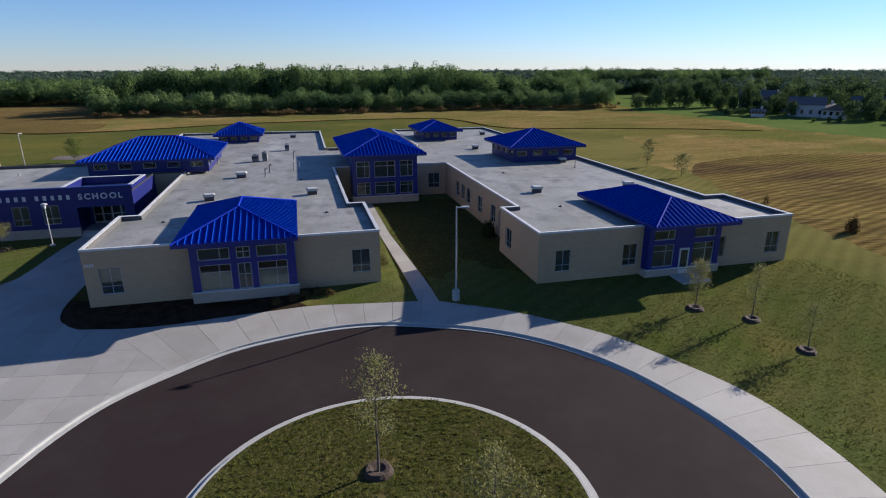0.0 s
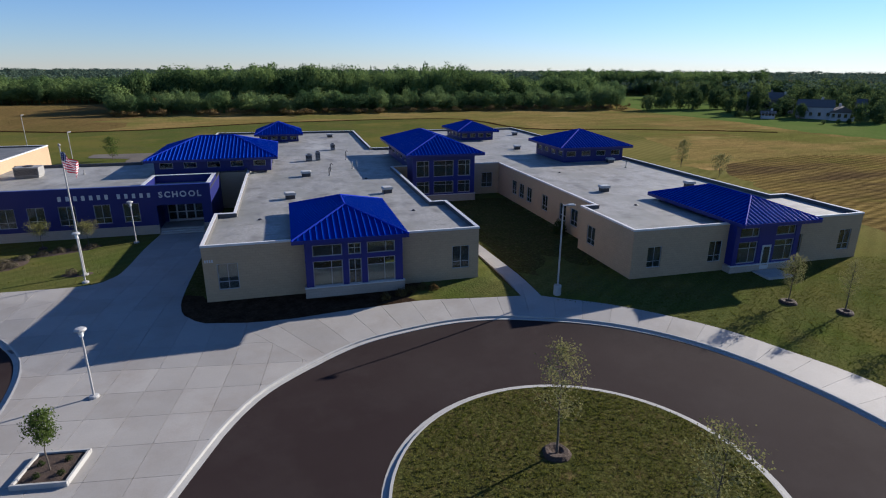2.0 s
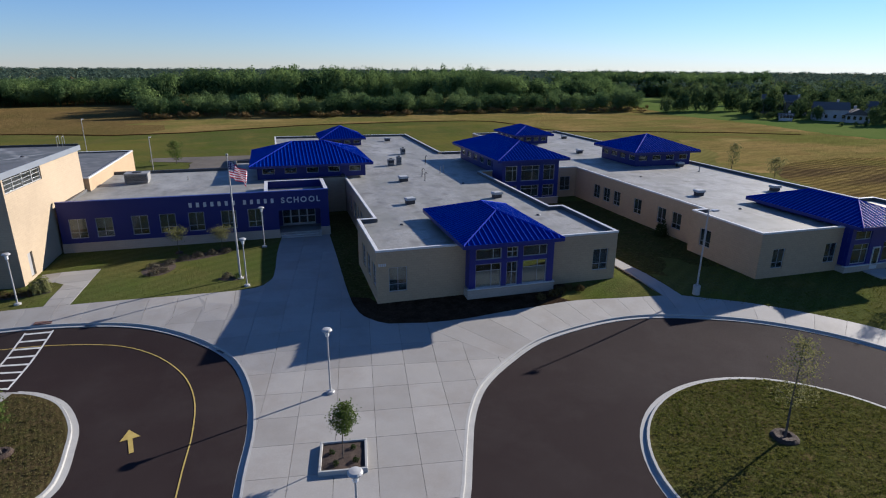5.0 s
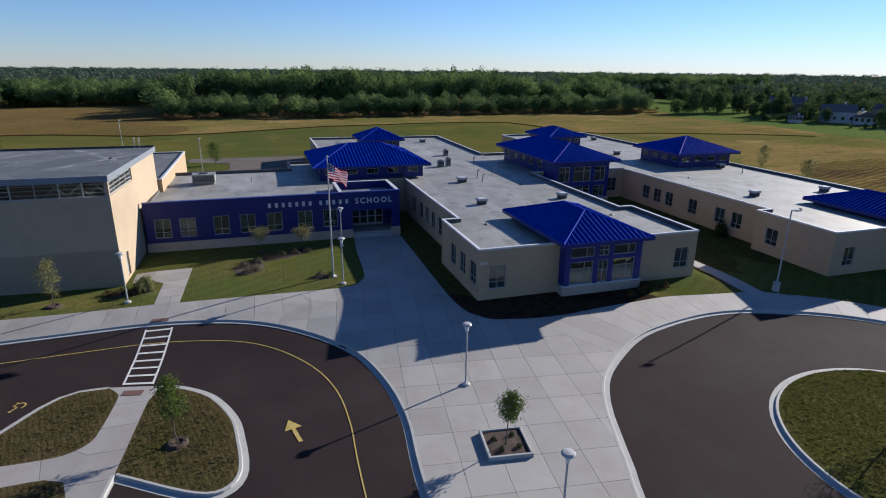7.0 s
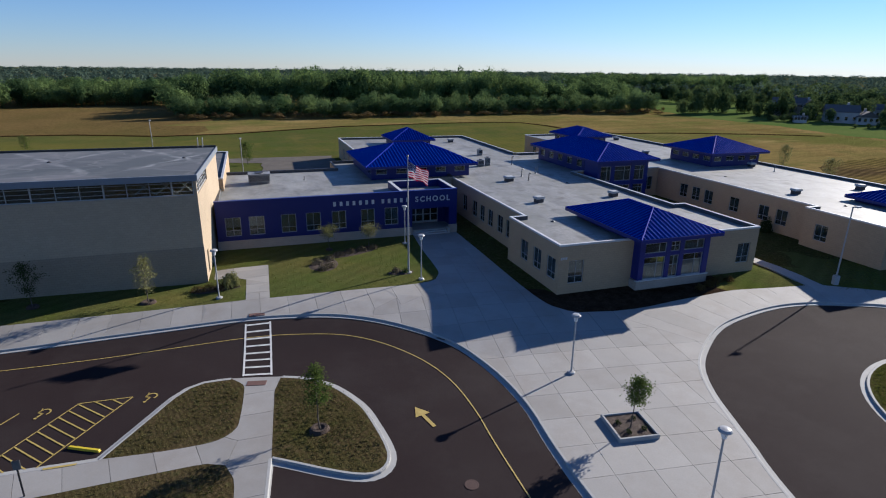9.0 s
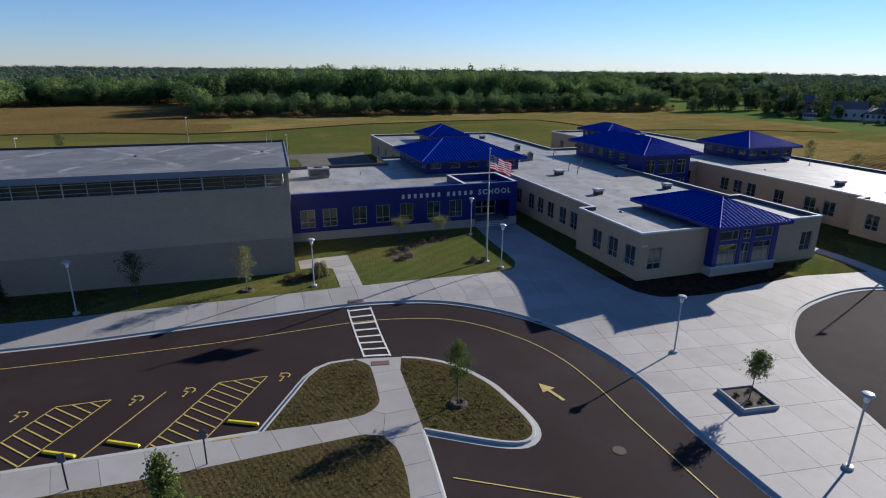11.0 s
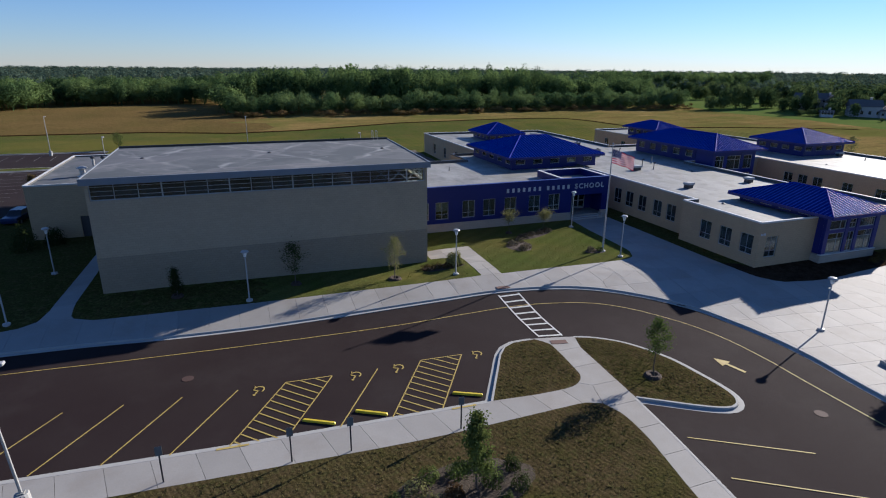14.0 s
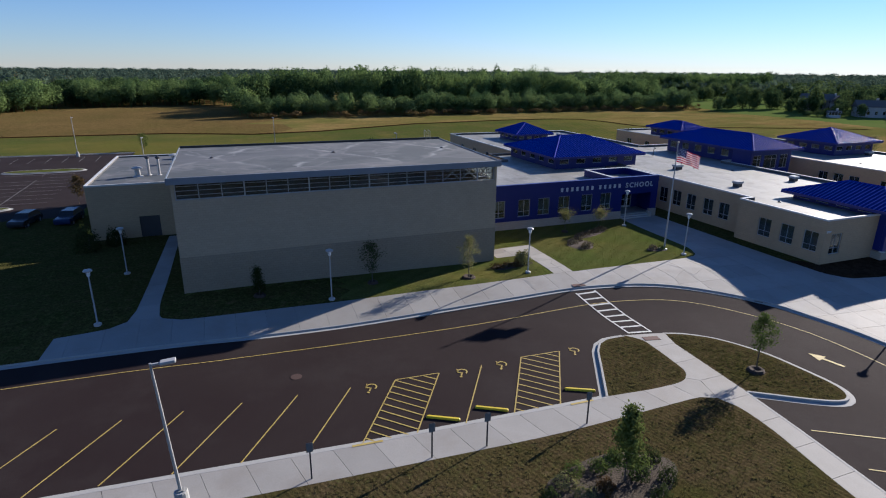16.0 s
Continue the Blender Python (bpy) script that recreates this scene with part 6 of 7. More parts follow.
young_tree(74.9, 34.2, 4.0, 2.8, 15, M_LEAFPALE, "young tree with loose pale leaves at the field edge", 700, 0.14, 0.2, ring=0)
young_tree(-24.8, 75.0, 4.6, 3.0, 16, M_LEAF, "young tree with loose green leaves on the back lawn", 800, 0.14, 0.2, ring=0)
young_tree(-71.3, 52.0, 4.0, 1.8, 17, M_LEAFRED, "dark red-leaved young tree beside the parking lot", 700, 0.12, 0.3, ring=0)
young_tree(-68.0, 98.5, 3.6, 2.0, 18, M_LEAF, "young tree with green leaves behind the parking lot", 600, 0.12, 0.2, ring=0)


def shrub(x, y, h, w, seed, mat, label, n=260, leaf=0.07):
    n, leaf = n * 2, leaf * 0.62
    rng = np.random.default_rng(seed)
    o = thing("shrub", label, "shrub", on_ground(x, y), "shrubs")
    d = rng.normal(size=(n, 3))
    d /= np.linalg.norm(d, axis=1, keepdims=True)
    d[:, 2] = np.abs(d[:, 2])
    r = (0.55 + 0.45 * rng.random((n, 1)) ** 0.5) * (1 + 0.25 * np.sin(d[:, :1] * 5 + seed) * np.cos(d[:, 1:2] * 4))
    cen = d * r * np.array([w / 2, w / 2, h]) + np.array([0, 0, 0.04])
    me = quad_mesh("foliage", quads(cen, leaf, rng, d))
    me.materials.append(mat)
    new("foliage", me).parent = o
    bm = bmesh.new()
    for k in range(5):
        a = 2 * math.pi * k / 5 + rng.random()
        add_tube(bm, (0, 0, -.05), (math.cos(a) * w * .3, math.sin(a) * w * .3, h * .7), 0.015, 0.006, 5, False)
    part("stems", bm, M_BARK, o)
    return o


def bed(x, y, rx, ry, seed, mat=M_MULCH, turn=0, label="irregular bed of brown mulch in the lawn"):
    bm = bmesh.new()
    n, rings = 26, 4
    c, s = math.cos(radians(turn)), math.sin(radians(turn))
    grid = [[None] * n for _ in range(rings + 1)]
    for r in range(1, rings + 1):
        for i in range(n):
            a = 2 * math.pi * i / n
            k = r / rings * (1 + 0.22 * noise.noise(Vector((math.cos(a) * 1.3, math.sin(a) * 1.3, seed))))
            X, Y = k * rx * math.cos(a), k * ry * math.sin(a)
            px, py = x + X * c - Y * s, y + X * s + Y * c
            grid[r][i] = bm.verts.new((px, py, ground_z(px, py) + (-0.03 if r == rings else 0.05 + 0.03 * noise.noise(Vector((px, py, 0)) * 2))))
    m = bm.verts.new((x, y, ground_z(x, y) + .07))
    for i in range(n):
        bm.faces.new((m, grid[1][i], grid[1][(i + 1) % n]))
        for r in range(1, rings):
            bm.faces.new((grid[r][i], grid[r + 1][i], grid[r + 1][(i + 1) % n], grid[r][(i + 1) % n]))
    tagged(part("mulch_bed", bm, mat, smooth=True), label, "planting bed", kind="structure")


bed(-18.0, 13.4, 1.5, 2.1, 1, turn=-15)
bed(-14.6, 16.5, 3.3, 1.0, 2, turn=20)
bed(-11.4, 9.2, 1.4, 0.7, 3)
bed(-27.9, 10.3, 2.2, 0.9, 4, turn=-8)
bed(-37.0, -17.3, 4.3, 2.0, 5, M_DRYSOIL, 8, "dark brown mulched bed under shrubs")
GREY = "low grey-brown dry shrub in a mulch bed"
RED, GREEN, DARK = "low reddish-brown shrub in a mulch bed", "low green shrub in a mulch bed", "dark rounded shrub in a mulched bed"
for i, (x, y, h, w, mat, lab) in enumerate((
        (-18.6, 13.9, .5, 1.3, M_LEAFGREY, GREY), (-17.6, 12.6, .5, 1.3, M_LEAFGREY, GREY), (-18.3, 12.0, .45, 1.1, M_LEAFGREY, GREY), (-17.3, 14.6, .5, 1.2, M_LEAFGREY, GREY), (-16.2, 15.9, .45, 1.2, M_LEAFGREY, GREY), (-15.0, 16.4, .5, 1.3, M_LEAFGREY, GREY),
        (-13.7, 16.8, .5, 1.2, M_LEAFGREY, GREY), (-12.5, 17.2, .5, 1.3, M_LEAFGREY, GREY), (-11.9, 9.3, .5, 1.0, M_LEAFGREY, GREY), (-10.9, 9.1, .45, .9, M_LEAF, GREEN), (-26.5, 10.4, 1.2, 1.7, M_LEAFPALE, GREEN), (-28.3, 10.4, .55, 1.3, M_LEAFRED, RED), (-29.3, 10.5, .5, 1.2, M_LEAFRED, RED), (-27.4, 10.0, .5, 1.1, M_LEAFRED, RED),
        (-34.0, -16.6, .75, 1.0, M_LEAFDARK, DARK), (-35.4, -17.4, .75, 1.1, M_LEAFDARK, DARK), (-34.2, -18.0, .8, 1.05, M_LEAFDARK, DARK), (-35.4, -18.9, .7, 1.0, M_LEAFDARK, DARK), (-40.2, -17.2, .65, 1.0, M_LEAFDARK, DARK), (-40.8, -18.6, .65, 1.0, M_LEAFDARK, DARK),
        (-39.0, -16.6, .6, 1.3, M_LEAFPALE, GREEN), (-38.6, -17.7, .55, 1.3, M_LEAFPALE, GREEN), (-38.1, -16.0, .6, 1.1, M_LEAF, GREEN), (-37.3, -17.4, .5, 1.0, M_LEAFRED, RED), (-36.8, -16.2, .55, 1.0, M_LEAF, GREEN), (-39.6, -18.5, .5, 1.2, M_LEAFGREY, GREY), (-37.9, -18.6, .5, 1.1, M_LEAFRED, RED), (-35.6, -15.8, .5, .9, M_LEAF, GREEN),
        (14.5, -2.0, .6, 1.0, M_LEAFRED, RED), (15.4, -1.6, .6, 1.1, M_LEAFRED, RED), (16.3, -1.3, .55, 1.0, M_LEAFRED, RED), (17.2, -1.5, .5, .9, M_LEAFRED, RED), (13.2, -2.3, .5, .9, M_LEAFRED, RED),
        (22.4, 5.4, .8, 1.1, M_LEAFPALE, GREEN), (22.4, 4.2, .7, .9, M_LEAFPALE, GREEN), (34.3, 10.3, 1.7, 1.5, M_LEAFDARK, DARK),
        (72.2, 1.9, 1.7, 1.3, M_LEAFRED, "dark brown dry bush at the edge of the hay field"), (73.9, 15.5, 1.1, .9, M_LEAFRED, "dark brown dry bush at the edge of the hay field"),
        (-66.0, 28.0, 2.6, 2.6, M_LEAFDARK, "large dark rounded shrub beside the annex wall"), (-63.8, 29.5, 1.8, 2.0, M_LEAFDARK, "large dark rounded shrub beside the annex wall"))):
    shrub(x, y, h, w, 40 + i, mat, lab, 260 if h < 1.2 else 700, 0.075 if h < 1.2 else 0.13)


for i, (x, y) in enumerate(((-5.4, -16.6), (-4.3, -16.5), (-4.3, -17.5), (-5.3, -17.5))):
    shrub(x, y, .22, .36, 90 + i, M_LEAFDARK, "tiny dark seedling in the mulch of the planter", 60, 0.06).location.z += 0.13


# ---- grass blades on the near lawns ----
def turf(name, spots, mat, label, h, seed):
    """Short tufts of three bent blades each, standing on the ground at the spots."""
    rg = np.random.default_rng(seed)
    P = np.array([(x, y, ground_z(x, y)) for x, y in spots])
    lump = np.array([[max(0.3, 1.0 + 1.5 * noise.noise(Vector((x * 4.2, y * 4.2, seed))))] for x, y in spots])
    out = []
    for k in range(3):
        a = rg.random(len(P)) * 6.283
        u = np.stack([np.cos(a), np.sin(a), 0 * a], 1)
        v = np.stack([-np.sin(a), np.cos(a), 0 * a], 1)
        hh = h * (0.4 + rg.random((len(P), 1))) * lump
        up = np.array([[0, 0, 1.0]])
        w = 0.020 * (0.7 + 0.6 * rg.random((len(P), 1)))
        b = P + u * 0.05 * rg.random((len(P), 1)) - up * 0.01
        out.append(np.stack([b - v * w, b + v * w, b + v * w * 0.7 + u * hh * 0.35 + up * hh * 0.7, b + u * hh * 0.9 + up * hh], 1))
    me = quad_mesh(name, np.concatenate(out))
    me.materials.append(mat)
    return tagged(new(name, me), label, "grass", kind="stuff")


BARE = [(18.15, -21.8, .95), (21.3, -28.5, .9), (-21.5, -11.85, .7), (43.55, -10.4, .75), (46.5, -12.8, .75), (46.8, -17.3, .75), (-32.9, 8.75, .75), (-17.6, 14.2, 1.5), (-13.6, 16.6, 1.5), (-26.6, 10.3, 1.3),
        (-11, 9.1, .9), (-38.3, -17.5, 1.1), (-34.9, -17.5, 1.5), (-36.6, -17.4, 1.2), (46.6, -5.6, 1.6)]


def scatter(poly, per, seed):
    rg = np.random.default_rng(seed)
    A = np.array(poly)
    lo, hi = A.min(0), A.max(0)
    pts = lo + (hi - lo) * rg.random((int((hi[0] - lo[0]) * (hi[1] - lo[1]) * per), 2))
    ok = inside(poly, pts)
    for cx, cy, rr in BARE:
        ok &= np.hypot(pts[:, 0] - cx, pts[:, 1] - cy) > rr
    dens = np.array([noise.noise(Vector((p[0] * .35, p[1] * .35, seed))) for p in pts])
    return [tuple(p) for p in pts[ok & (rg.random(len(pts)) < 0.75 + 0.5 * dens)]]


M_BLADE = leaf_material("green grass blades", (0.060, 0.078, 0.011), (0.135, 0.135, 0.028), 0.4)
M_BLADEDRY = leaf_material("drying grass blades", (0.066, 0.070, 0.023), (0.165, 0.142, 0.060), 0.45)
circle_in = [(18.4 + 8.3 * math.cos(a), -24.3 + 8.3 * math.sin(a)) for a in [2 * math.pi * i / 40 for i in range(40)]]
turf("grass", scatter(circle_in, 105, 1), M_BLADE, "short tufted grass on the round island", 0.058, 1)
isle_l = [(-32.0, -10.9), (-30.8, -8.7), (-29.3, -6.2), (-27.8, -5.05), (-26.5, -4.95), (-25.8, -6.5), (-25.95, -8.5), (-26.1, -10.2), (-26.6, -10.75), (-27.6, -11.1), (-29.6, -11.05)]
isle_r = [(-23.3, -5.75), (-21.9, -6.4), (-20.4, -7.8), (-19.15, -10.2), (-18.7, -12.6), (-18.5, -14.4), (-18.6, -15.2), (-18.9, -15.75), (-19.5, -15.95), (-20.3, -15.7), (-21.4, -15.0), (-22.8, -14.05), (-23.95, -13.2), (-23.55, -7.0)]
turf("grass", scatter(isle_l, 110, 2) + scatter(isle_r, 110, 3), M_BLADEDRY, "short drying grass on the traffic islands", 0.06, 2)
south = [(-62, -11.8), (-53, -12.45), (-43.2, -13.05), (-36.8, -13.35), (-29.8, -13.25), (-27.4, -13.25), (-26.6, -13.7), (-26.3, -14.6), (-26.35, -16.9), (-27.2, -21.6), (-50, -21.6), (-62, -18)]
turf("grass", scatter(south, 60, 4), M_BLADEDRY, "short drying grass beside the pavement", 0.055, 3)
east = [(26, -5.6), (30, -7.8), (33.4, -10.4), (36.1, -13.2), (38.1, -16.4), (39.5, -19.7), (40, -23.1), (40, -28), (56, -28), (62, -12), (60, -4), (33.6, -4), (33.5, 3)]
turf("grass", scatter(east, 30, 5), M_BLADE, "short green grass sloping away from the wing", 0.06, 4)
front_lawn = [(-23.1, 6.8), (-16, 6.4), (-10.7, 6.3), (-9, 6.9), (-8.3, 8.1), (-8, 10.5), (-7.7, 15.8), (-7.3, 20.5), (-27.7, 20.5), (-27.7, 15.5), (-22.9, 15.4)]
turf("grass", scatter(front_lawn, 16, 6) + scatter([(-28.2, 7.1), (-38, 7.5), (-49, 8.1), (-49, 12.3), (-28.3, 12.3), (-25.6, 11.2), (-25.6, 7)], 16, 7), M_BLADE, "short green grass on the entrance lawn", 0.035, 5)


# ---- woods ----
def crown_proto(seed, clumps, per, leaf):
    """Leaf quads of one crown about 1 m high and 1 m wide, made of clumps."""
    rng = np.random.default_rng(seed)
    d = rng.normal(size=(clumps, 3))
    d /= np.linalg.norm(d, axis=1, keepdims=True)
    c = d * np.array([0.34, 0.34, 0.30]) * (0.75 + 0.25 * rng.random((clumps, 1))) + np.array([0, 0, 0.56])
    rad = 0.17 + 0.08 * rng.random((clumps, 1))
    out = []
    for k in range(clumps):
        e = rng.normal(size=(per, 3))
        e /= np.linalg.norm(e, axis=1, keepdims=True)
        cen = c[k] + e * rad[k] * (0.72 + 0.28 * rng.random((per, 1)))
        out.append(quads(cen, leaf, rng, e + 0.4 * d[k], 0.8))
    return np.concatenate(out)


def plant(list_of, protos, name, mat, label, category, seed):
    """All the trees of the list (x, y, height, width) joined as one mass of leaves, trunks included."""
    rng = np.random.default_rng(seed)
    out = []
    for x, y, h, w in list_of:
        q = protos[rng.integers(len(protos))]
        a = rng.random() * 6.28
        c, s = math.cos(a), math.sin(a)
        R = np.array([[c * w, -s * w, 0], [s * w, c * w, 0], [0, 0, h]])
        out.append(q @ R.T + np.array([x, y, ground_z(x, y)]))
        t = 0.018 * h
        z0, z1 = ground_z(x, y) - .2, ground_z(x, y) + h * .6
        out.append(np.array([[[x - t, y, z0], [x + t, y, z0], [x + t * .5, y, z1], [x - t * .5, y, z1]], [[x, y - t, z0], [x, y + t, z0], [x, y + t * .5, z1], [x, y - t * .5, z1]]]))
    me = quad_mesh(name, np.concatenate(out))
    me.materials.append(mat)
    return tagged(new(name, me), label, category, kind="stuff")


near_p = [crown_proto(100 + i, 26 + 3 * (i % 3), 56, 0.026) for i in range(8)]
mid_p = [crown_proto(120 + i, 18, 54, 0.031) for i in range(5)]
garden_p = [crown_proto(180 + i, 24, 60, 0.036) * np.array([1, 1, 1.18]) - np.array([0, 0, 0.17]) for i in range(6)]
far_p = [crown_proto(140 + i, 9, 18, 0.056) for i in range(5)]
brush_p = [crown_proto(160 + i, 9, 30, 0.055) for i in range(4)]
EDGE = [(-180, 168), (-116, 181), (-106, 206), (-64, 213), (-47, 203), (-44, 150), (-22, 153), (8, 148), (49, 153), (90, 152), (128, 146), (140, 168), (152, 212), (175, 232), (205, 240), (245, 228), (300, 235), (420, 330)]
rng = np.random.default_rng(7)


def edge_y(x):
    if -47 < x < -44:
        return 150
    return lerp(x, EDGE)


row0, row1, row2, brush = [], [], [], []
for x in np.arange(-175, 132, 3.6):
    xx = x + rng.normal() * 1.2
    front = xx > -44.5
    y = edge_y(xx) + 1.5 + rng.random() * 4
    if rng.random() < 0.85:
        row0.append((xx, y + 2, rng.uniform(4.5, 8.0) if front else rng.uniform(7, 11), rng.uniform(4.5, 7.5)))
    if front and xx < 142:
        for k in range(2):
            brush.append((xx + rng.normal() * 1.5, y - 2.5 + rng.normal() * 0.9, rng.uniform(1.0, 2.4), rng.uniform(2.5, 4.5)))
for d in (7, 11, 16, 25, 31, 39, 48, 58):
    for x in np.arange(-200, 300, 4.4 if d < 18 else 5.6 if d < 32 else 7.5):
        xx = x + rng.normal() * 1.6
        yy = edge_y(xx) + d + rng.normal() * 1.8
        tall = lerp(xx, [(-60, 10.5), (-40, 14.5), (10, 16.5), (70, 16.0), (100, 12.5), (130, 11.5), (160, 14)])
        if d < 18 and xx > -44:      # a low belt of young growth before the tall wood
            row0.append((xx, yy, rng.uniform(3.4, 8.2) * (1 + 0.5 * noise.noise(Vector((xx * .07, yy * .07, 5)))), rng.uniform(3.8, 7.8)))
            continue
        h = (tall if d > 18 else min(tall, 7.0 + 0.22 * d)) * rng.uniform(0.82, 1.0) * (1 + 0.13 * noise.noise(Vector((xx * .035, yy * .035, 9))))
        (row1 if d < 32 else row2).append((xx, yy, h, rng.uniform(6.5, 13.5)))
far = []
r = 270.0
while r < 1700:
    sp = max(9.0, r / 55)
    for a in np.arange(-62, 58, math.degrees(sp / r)):
        aa = radians(a + rng.normal() * 0.3)
        rr = r + rng.normal() * sp * 0.5
        x, y = rr * math.sin(aa), rr * math.cos(aa) - 20
        if y > edge_y(x) + 55 or (x > 150 and rr > 300 and rng.random() < 0.9):
            far.append((x, y, rng.uniform(8.0, 11.5) * (1 + 0.3 * noise.noise(Vector((x * .012, y * .012, 3)))), sp * rng.uniform(1.0, 1.5)))
    r *= 1.11
plant(row0, near_p, "woods_edge", M_WOODEDGE, "edge of a green wood, small trees of uneven height", "woods", 1)
plant(row1, near_p, "woods", M_WOODS, "dense green deciduous wood behind the meadow", "woods", 2)
plant(row2, mid_p, "woods", M_WOODS, "dense green deciduous wood behind the meadow", "woods", 3)
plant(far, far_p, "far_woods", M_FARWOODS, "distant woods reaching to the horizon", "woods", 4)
plant(brush, brush_p, "underbrush", M_BRUSH, "brown underbrush along the foot of the wood", "underbrush", 5)
row3 = []
for k in range(1500):
    x, y = rng.uniform(150, 360), rng.uniform(20, 250)
    clump = noise.noise(Vector((x * .035, y * .035, 2)))
    if x < lerp(y, [(20, 190), (60, 196), (95, 205), (118, 208), (140, 192), (165, 180), (235, 175)]) or rng.random() > 0.48 + 1.1 * clump or (x < 250 and 152 < y < 232 and rng.random() < 0.72):
        continue
    row3.append((x, y, rng.uniform(5, 9.5), rng.uniform(5.5, 9.5)))
# the garden trees that stand out singly: round the sheds and houses, and along the meadow
for x, y, h, w in ((137.5, 146, 6, 6), (143.4, 147, 5, 4.5), (148.5, 149, 8.5, 6.5), (153.5, 148, 10.4, 7), (158.5, 147.5, 8.5, 6.5), (162, 150, 7, 6), (167.7, 146, 9.3, 7), (172.5, 147, 6.5, 5), (170.3, 129, 11.2, 6), (166, 131.5, 7, 5.5), (175, 131, 8, 6), (163, 134, 6, 5),
                   (157, 121.5, 2.2, 4), (160, 119.3, 2.6, 4), (163.5, 118.3, 3.2, 4), (167, 116.8, 5.2, 4.6), (172.3, 111.5, 5.2, 4.4), (174.5, 121.5, 6.5, 6), (179, 124, 7.5, 6.5), (190, 121, 8, 7), (196, 116.5, 8.5, 7), (186.5, 118, 7, 6.5), (193, 127.5, 9.5, 8),
                   (183, 99, 6.6, 5.5), (188, 97, 5.5, 5), (192.5, 100, 7.5, 6.5), (197, 103.5, 7.5, 7), (193, 90.5, 5.5, 6), (198.5, 86, 6, 6), (205, 82, 7, 7), (211, 78, 7.5, 8), (168, 98.6, 1.5, 1.6), (172, 97, 1.7, 1.6), (175, 95.8, 2.1, 1.8), (203, 110, 8, 7), (209, 103, 8, 7.5)):
    row3.append((x, y, h, w))
plant(row3, garden_p, "garden_trees", M_GARDEN, "round garden trees scattered among the houses", "trees", 6)


# ---- houses beyond the field ----
def house(x, y, sx, sy, h, ridge, turn, wall, label):
    o = thing("house", label, "house", on_ground(x, y), "houses beyond the field")
    o.rotation_euler.z = radians(turn)
    out = [(-sx, -sy), (sx, -sy), (sx, sy), (-sx, sy)]
    inn = offset_poly(out, 0.25)
    for i in range(4):
        a, b = out[i], out[(i + 1) % 4]
        L = math.dist(a, b)
        hs = [(L * (k + .5) / 4 - .5, L * (k + .5) / 4 + .5, z, z + 1.3) for k in range(4) for z in ((0.9, 3.5) if h > 4 else (0.9,))]
        part("wall", wall_bm(a, b, inn[i], inn[(i + 1) % 4], -1.0, h, hs), wall, o)
        for q in hs:
            window(o, a, Vector(b) - Vector(a), *q, kind="single", frame=0.08)
    bm = bmesh.new()
    e = 0.4
    vs = [bm.verts.new(p) for p in ((-sx - e, -sy - e, h), (sx + e, -sy - e, h), (sx + e, sy + e, h), (-sx - e, sy + e, h), (-sx - e, 0, ridge), (sx + e, 0, ridge))]
    for f in ((0, 1, 5, 4), (2, 3, 4, 5), (0, 4, 3), (1, 2, 5), (3, 2, 1, 0)):
        bm.faces.new([vs[i] for i in f])
    part("roof", bm, M_SHINGLE, o)
    part("chimney", box_bm((sx * .3, .2, h, sx * .3 + .7, .9, ridge + .8)), wall, o)


house(180.2, 113.6, 5.0, 3.5, 3.7, 6.2, -42, M_SIDING, "two-storey pale sided house with a dark roof")
house(184.6, 107.2, 3.4, 3.4, 2.5, 4.5, 48, M_SIDING, "low pale gabled garage wing with a dark roof")
house(181.0, 136.5, 5.6, 3.8, 4.2, 7.0, -42, M_SIDING2, "two-storey tan sided house with a dark roof")
house(185.5, 131.0, 2.8, 2.6, 4.2, 6.6, 48, M_SIDING, "pale gabled house wing with a dark roof")
house(162.8, 115.2, 2.0, 1.4, 1.6, 2.5, -42, M_SIDING, "small pale garden shed")
house(214.5, 121.0, 4.6, 3.4, 3.4, 5.4, -42, M_SIDING, "distant pale sided house among garden trees")


for a, b in (((-47.7, -10.33), (-46.1, -10.43)), ((-35.0, -10.98), (-33.5, -11.05))):
    stripe("kerb_paint", straight_line([a, b]), 0.15, M_YELLOW, "yellow paint on the kerb by a parking bay", 0.018)


# ---- service drive behind the entrance block ----
verts, faces = [], []
for y in np.arange(56.0, 82.1, 2.0):
    for x in (-22.2 if y < 77 else -30.0, -15.0, -8.0):
        verts.append((x + 0.25 * math.sin(y * 2.1), y + 0.3 * math.sin(x), ground_z(x, y) + 0.06))
for i in range(len(verts) // 3 - 1):
    for k in (0, 1):
        faces.append((3 * i + k, 3 * i + k + 1, 3 * i + k + 4, 3 * i + k + 3))
tagged(from_lists("service_drive", verts, faces, M_WORNASPHALT), "weathered grey asphalt service drive behind the entrance block", "road", kind="structure")


# ---- back parking lot ----
def lot_island(x, y, rx, ry):
    n = 40
    ring = [(x + rx * math.copysign(abs(math.cos(a)) ** 0.6, math.cos(a)), y + ry * math.sin(a)) for a in [2 * math.pi * i / n for i in range(n)]]
    kerb("kerb", ring, 1, True)
    bm = bmesh.new()
    bm.faces.new([bm.verts.new((px, py, ground_z(px, py) + 0.0)) for px, py in ring])
    tagged(part("lot_island", bm, M_LAWN), "grass island ringed by a pale kerb in the parking lot", "traffic island", kind="structure")


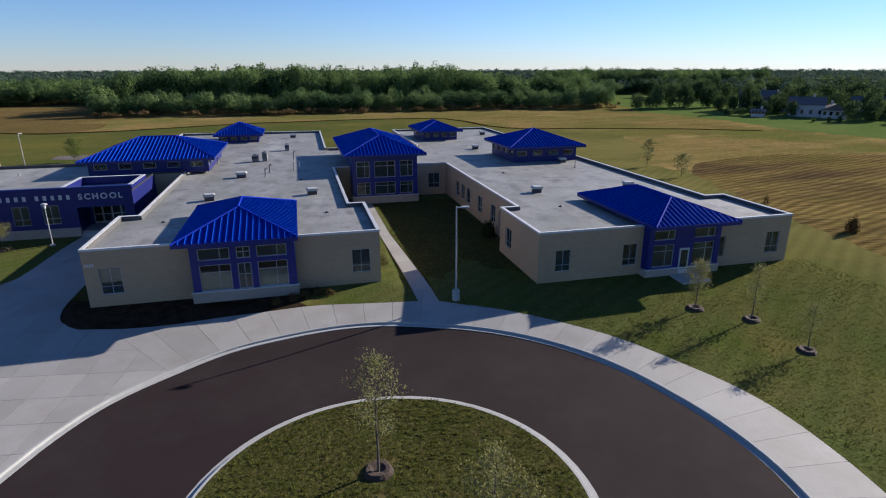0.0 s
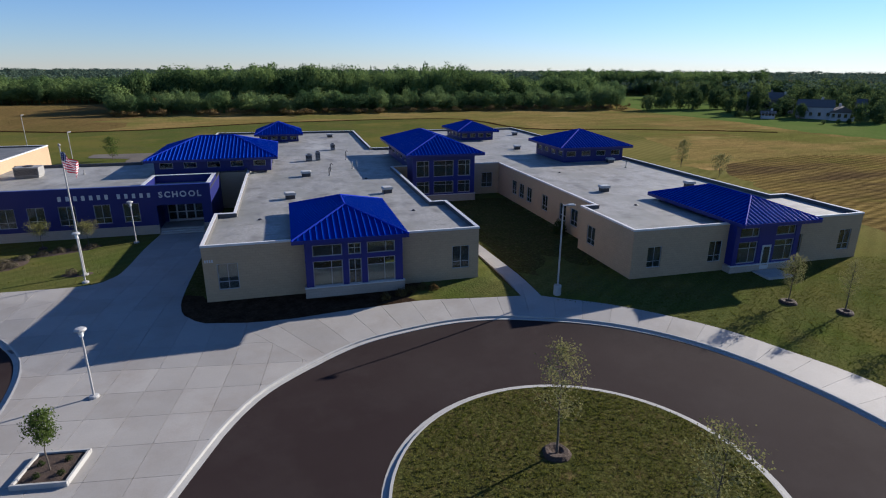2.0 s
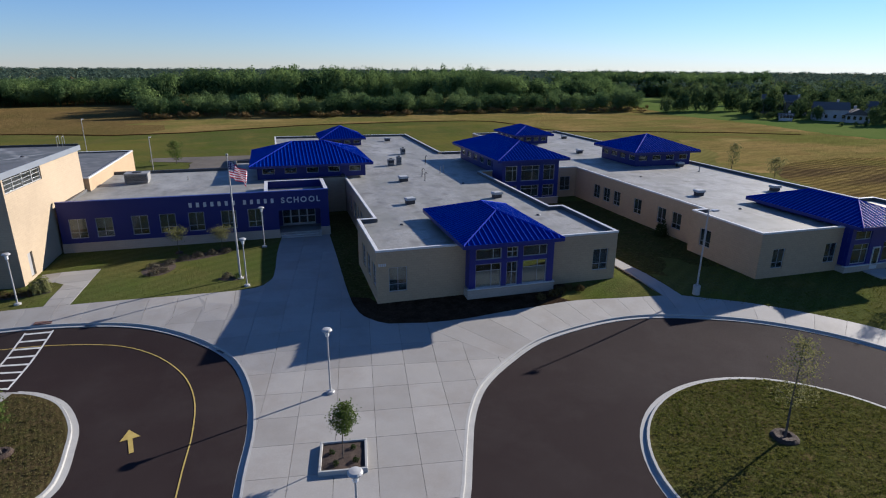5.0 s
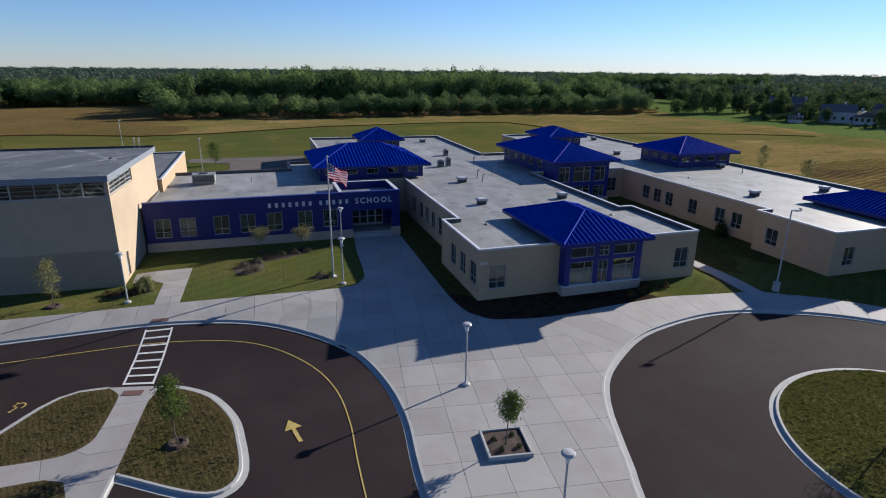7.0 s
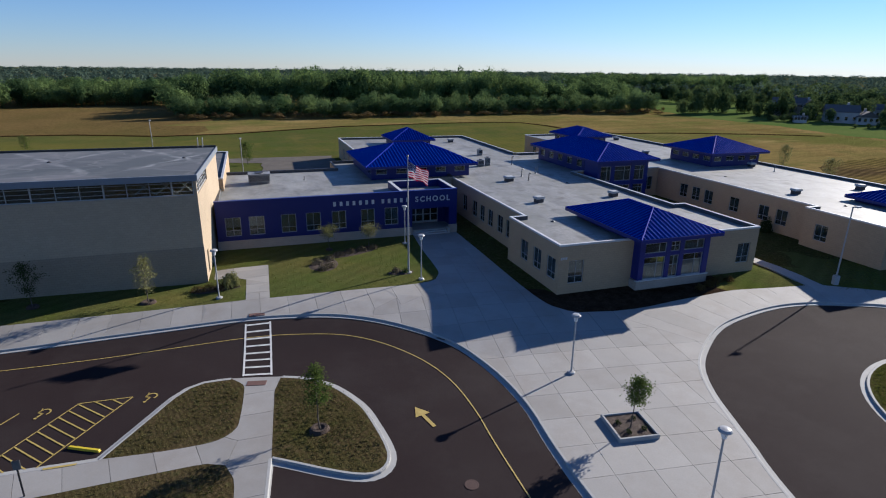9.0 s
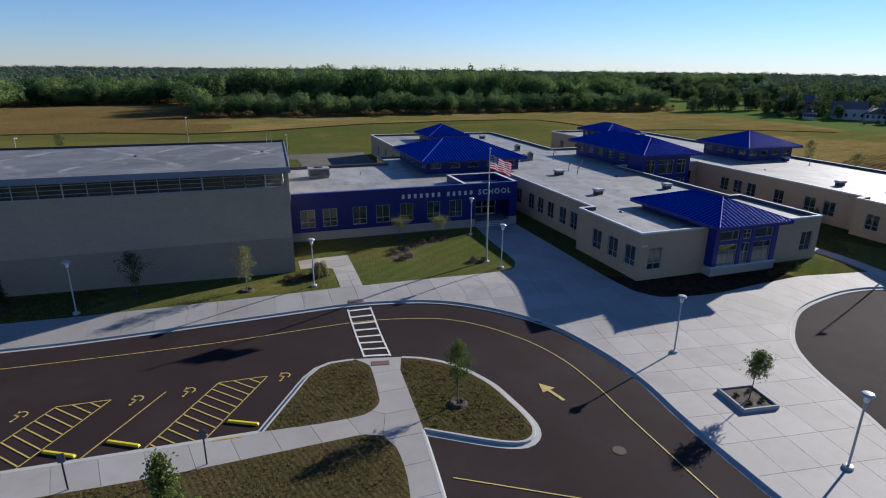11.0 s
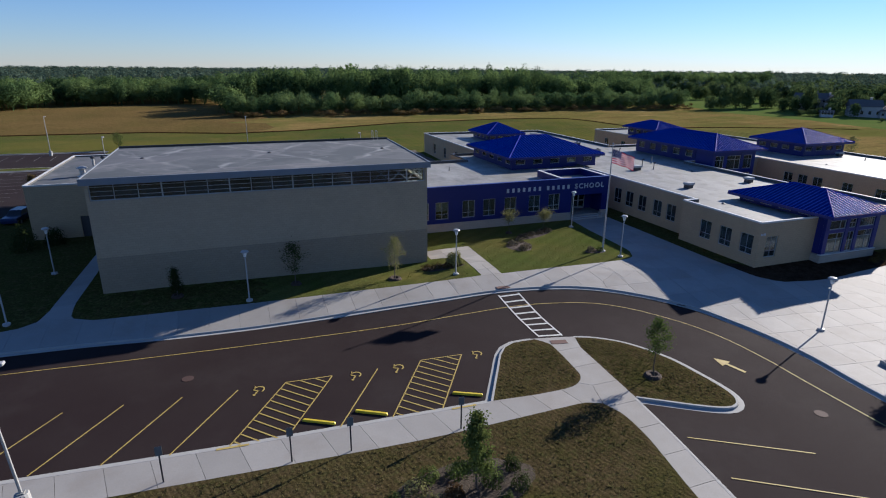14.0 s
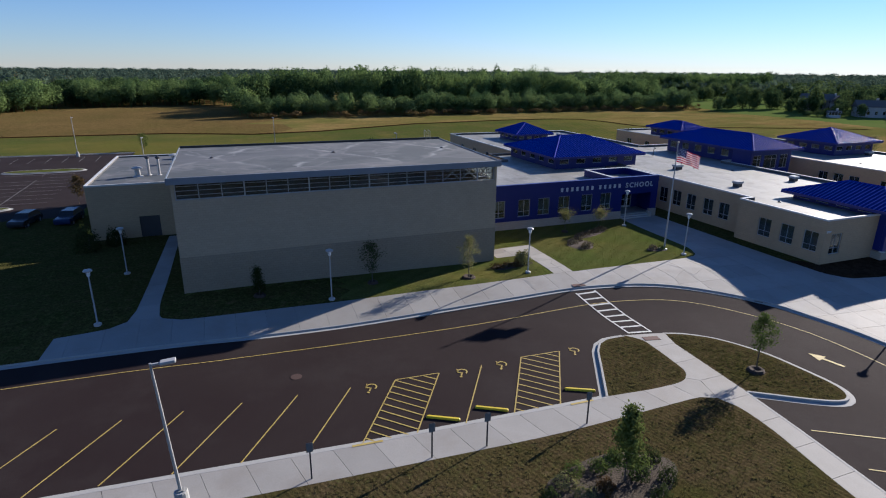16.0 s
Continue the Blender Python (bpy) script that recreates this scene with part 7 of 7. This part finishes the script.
lot_island(-81.5, 79.5, 6.0, 1.3)
lot_island(-86, 51.5, 7.0, 1.3)
for k in range(16):
    x = -72.5 - 2.75 * k
    stripe("bay_line", straight_line([(x, 88), (x, 93.5)]), 0.09, M_LINEWORN, "thin white line of a parking bay")
for c in (-81.0, -101.0):
    stripe("bay_line", straight_line([(c, 53.5), (c, 78)]), 0.10, M_LINEWORN, "thin white line of a parking bay")
    for k in range(9):
        stripe("bay_line", straight_line([(c - 5.4, 54.5 + 2.75 * k), (c + 5.4, 54.5 + 2.75 * k)]), 0.09, M_LINEWORN, "thin white line of a parking bay")
kerb("kerb", straight_line([(-130, 98.4), (-69.5, 96.0)], 3), 1)


def parked_car(x, y, turn, body, label):
    o = thing("car", label, "car", on_ground(x, y, -0.15), "parked cars")
    o.rotation_euler.z = radians(turn)
    bm = bmesh.new()
    prof = [(-2.3, .35), (-2.35, .75), (-2.2, .95), (-1.0, 1.02), (-.2, 1.05), (2.2, .98), (2.3, .7), (2.25, .35)]
    a = [bm.verts.new((px, -.88, pz)) for px, pz in prof]
    b = [bm.verts.new((px, .88, pz)) for px, pz in prof]
    for i in range(len(prof)):
        j = (i + 1) % len(prof)
        bm.faces.new((a[i], a[j], b[j], b[i]))
    bm.faces.new(a[::-1])
    bm.faces.new(b)
    bmesh.ops.bevel(bm, geom=bm.edges[:], offset=0.06, segments=2, affect='EDGES')
    part("body", bm, body, o)
    bm = bmesh.new()
    lo = [bm.verts.new(p) for p in ((-1.1, -.82, 1.0), (2.1, -.82, 1.0), (2.1, .82, 1.0), (-1.1, .82, 1.0))]
    hi = [bm.verts.new(p) for p in ((-.4, -.66, 1.5), (1.6, -.66, 1.5), (1.6, .66, 1.5), (-.4, .66, 1.5))]
    for i in range(4):
        bm.faces.new((lo[i], lo[(i + 1) % 4], hi[(i + 1) % 4], hi[i]))
    bm.faces.new(lo[::-1])
    part("cabin_glass", bm, M_DARKGLASS, o)
    part("roof", box_bm((-.42, -.67, 1.49, 1.62, .67, 1.54), bevel=0.02), body, o)
    for px in (-1.45, 1.45):
        for py in (-.8, .8):
            bm = bmesh.new()
            add_tube(bm, (px, py - .1, .34), (px, py + .1, .34), .34, .34, 14)
            wh = part("wheel", bm, M_RUBBER, o)
            bm = bmesh.new()
            add_tube(bm, (px, py - .105, .34), (px, py + .105, .34), .2, .2, 10)
            part("rim", bm, M_GREYMETAL, wh)


parked_car(-70.3, 41.6, 82, M_CARBLUE, "dark blue car parked beside the annex")
parked_car(-74.8, 41.9, 80, M_CARDARK, "dark grey car parked beside the annex")


# ---- drainage ditch across the meadow ----
stripe("ditch", straight_line(DITCH[1:] + [(106.6, 95.7), (120.5, 92), (137, 85)], 4), 1.7, M_DITCH, "narrow dark drainage ditch between lawn and meadow", 0.05)
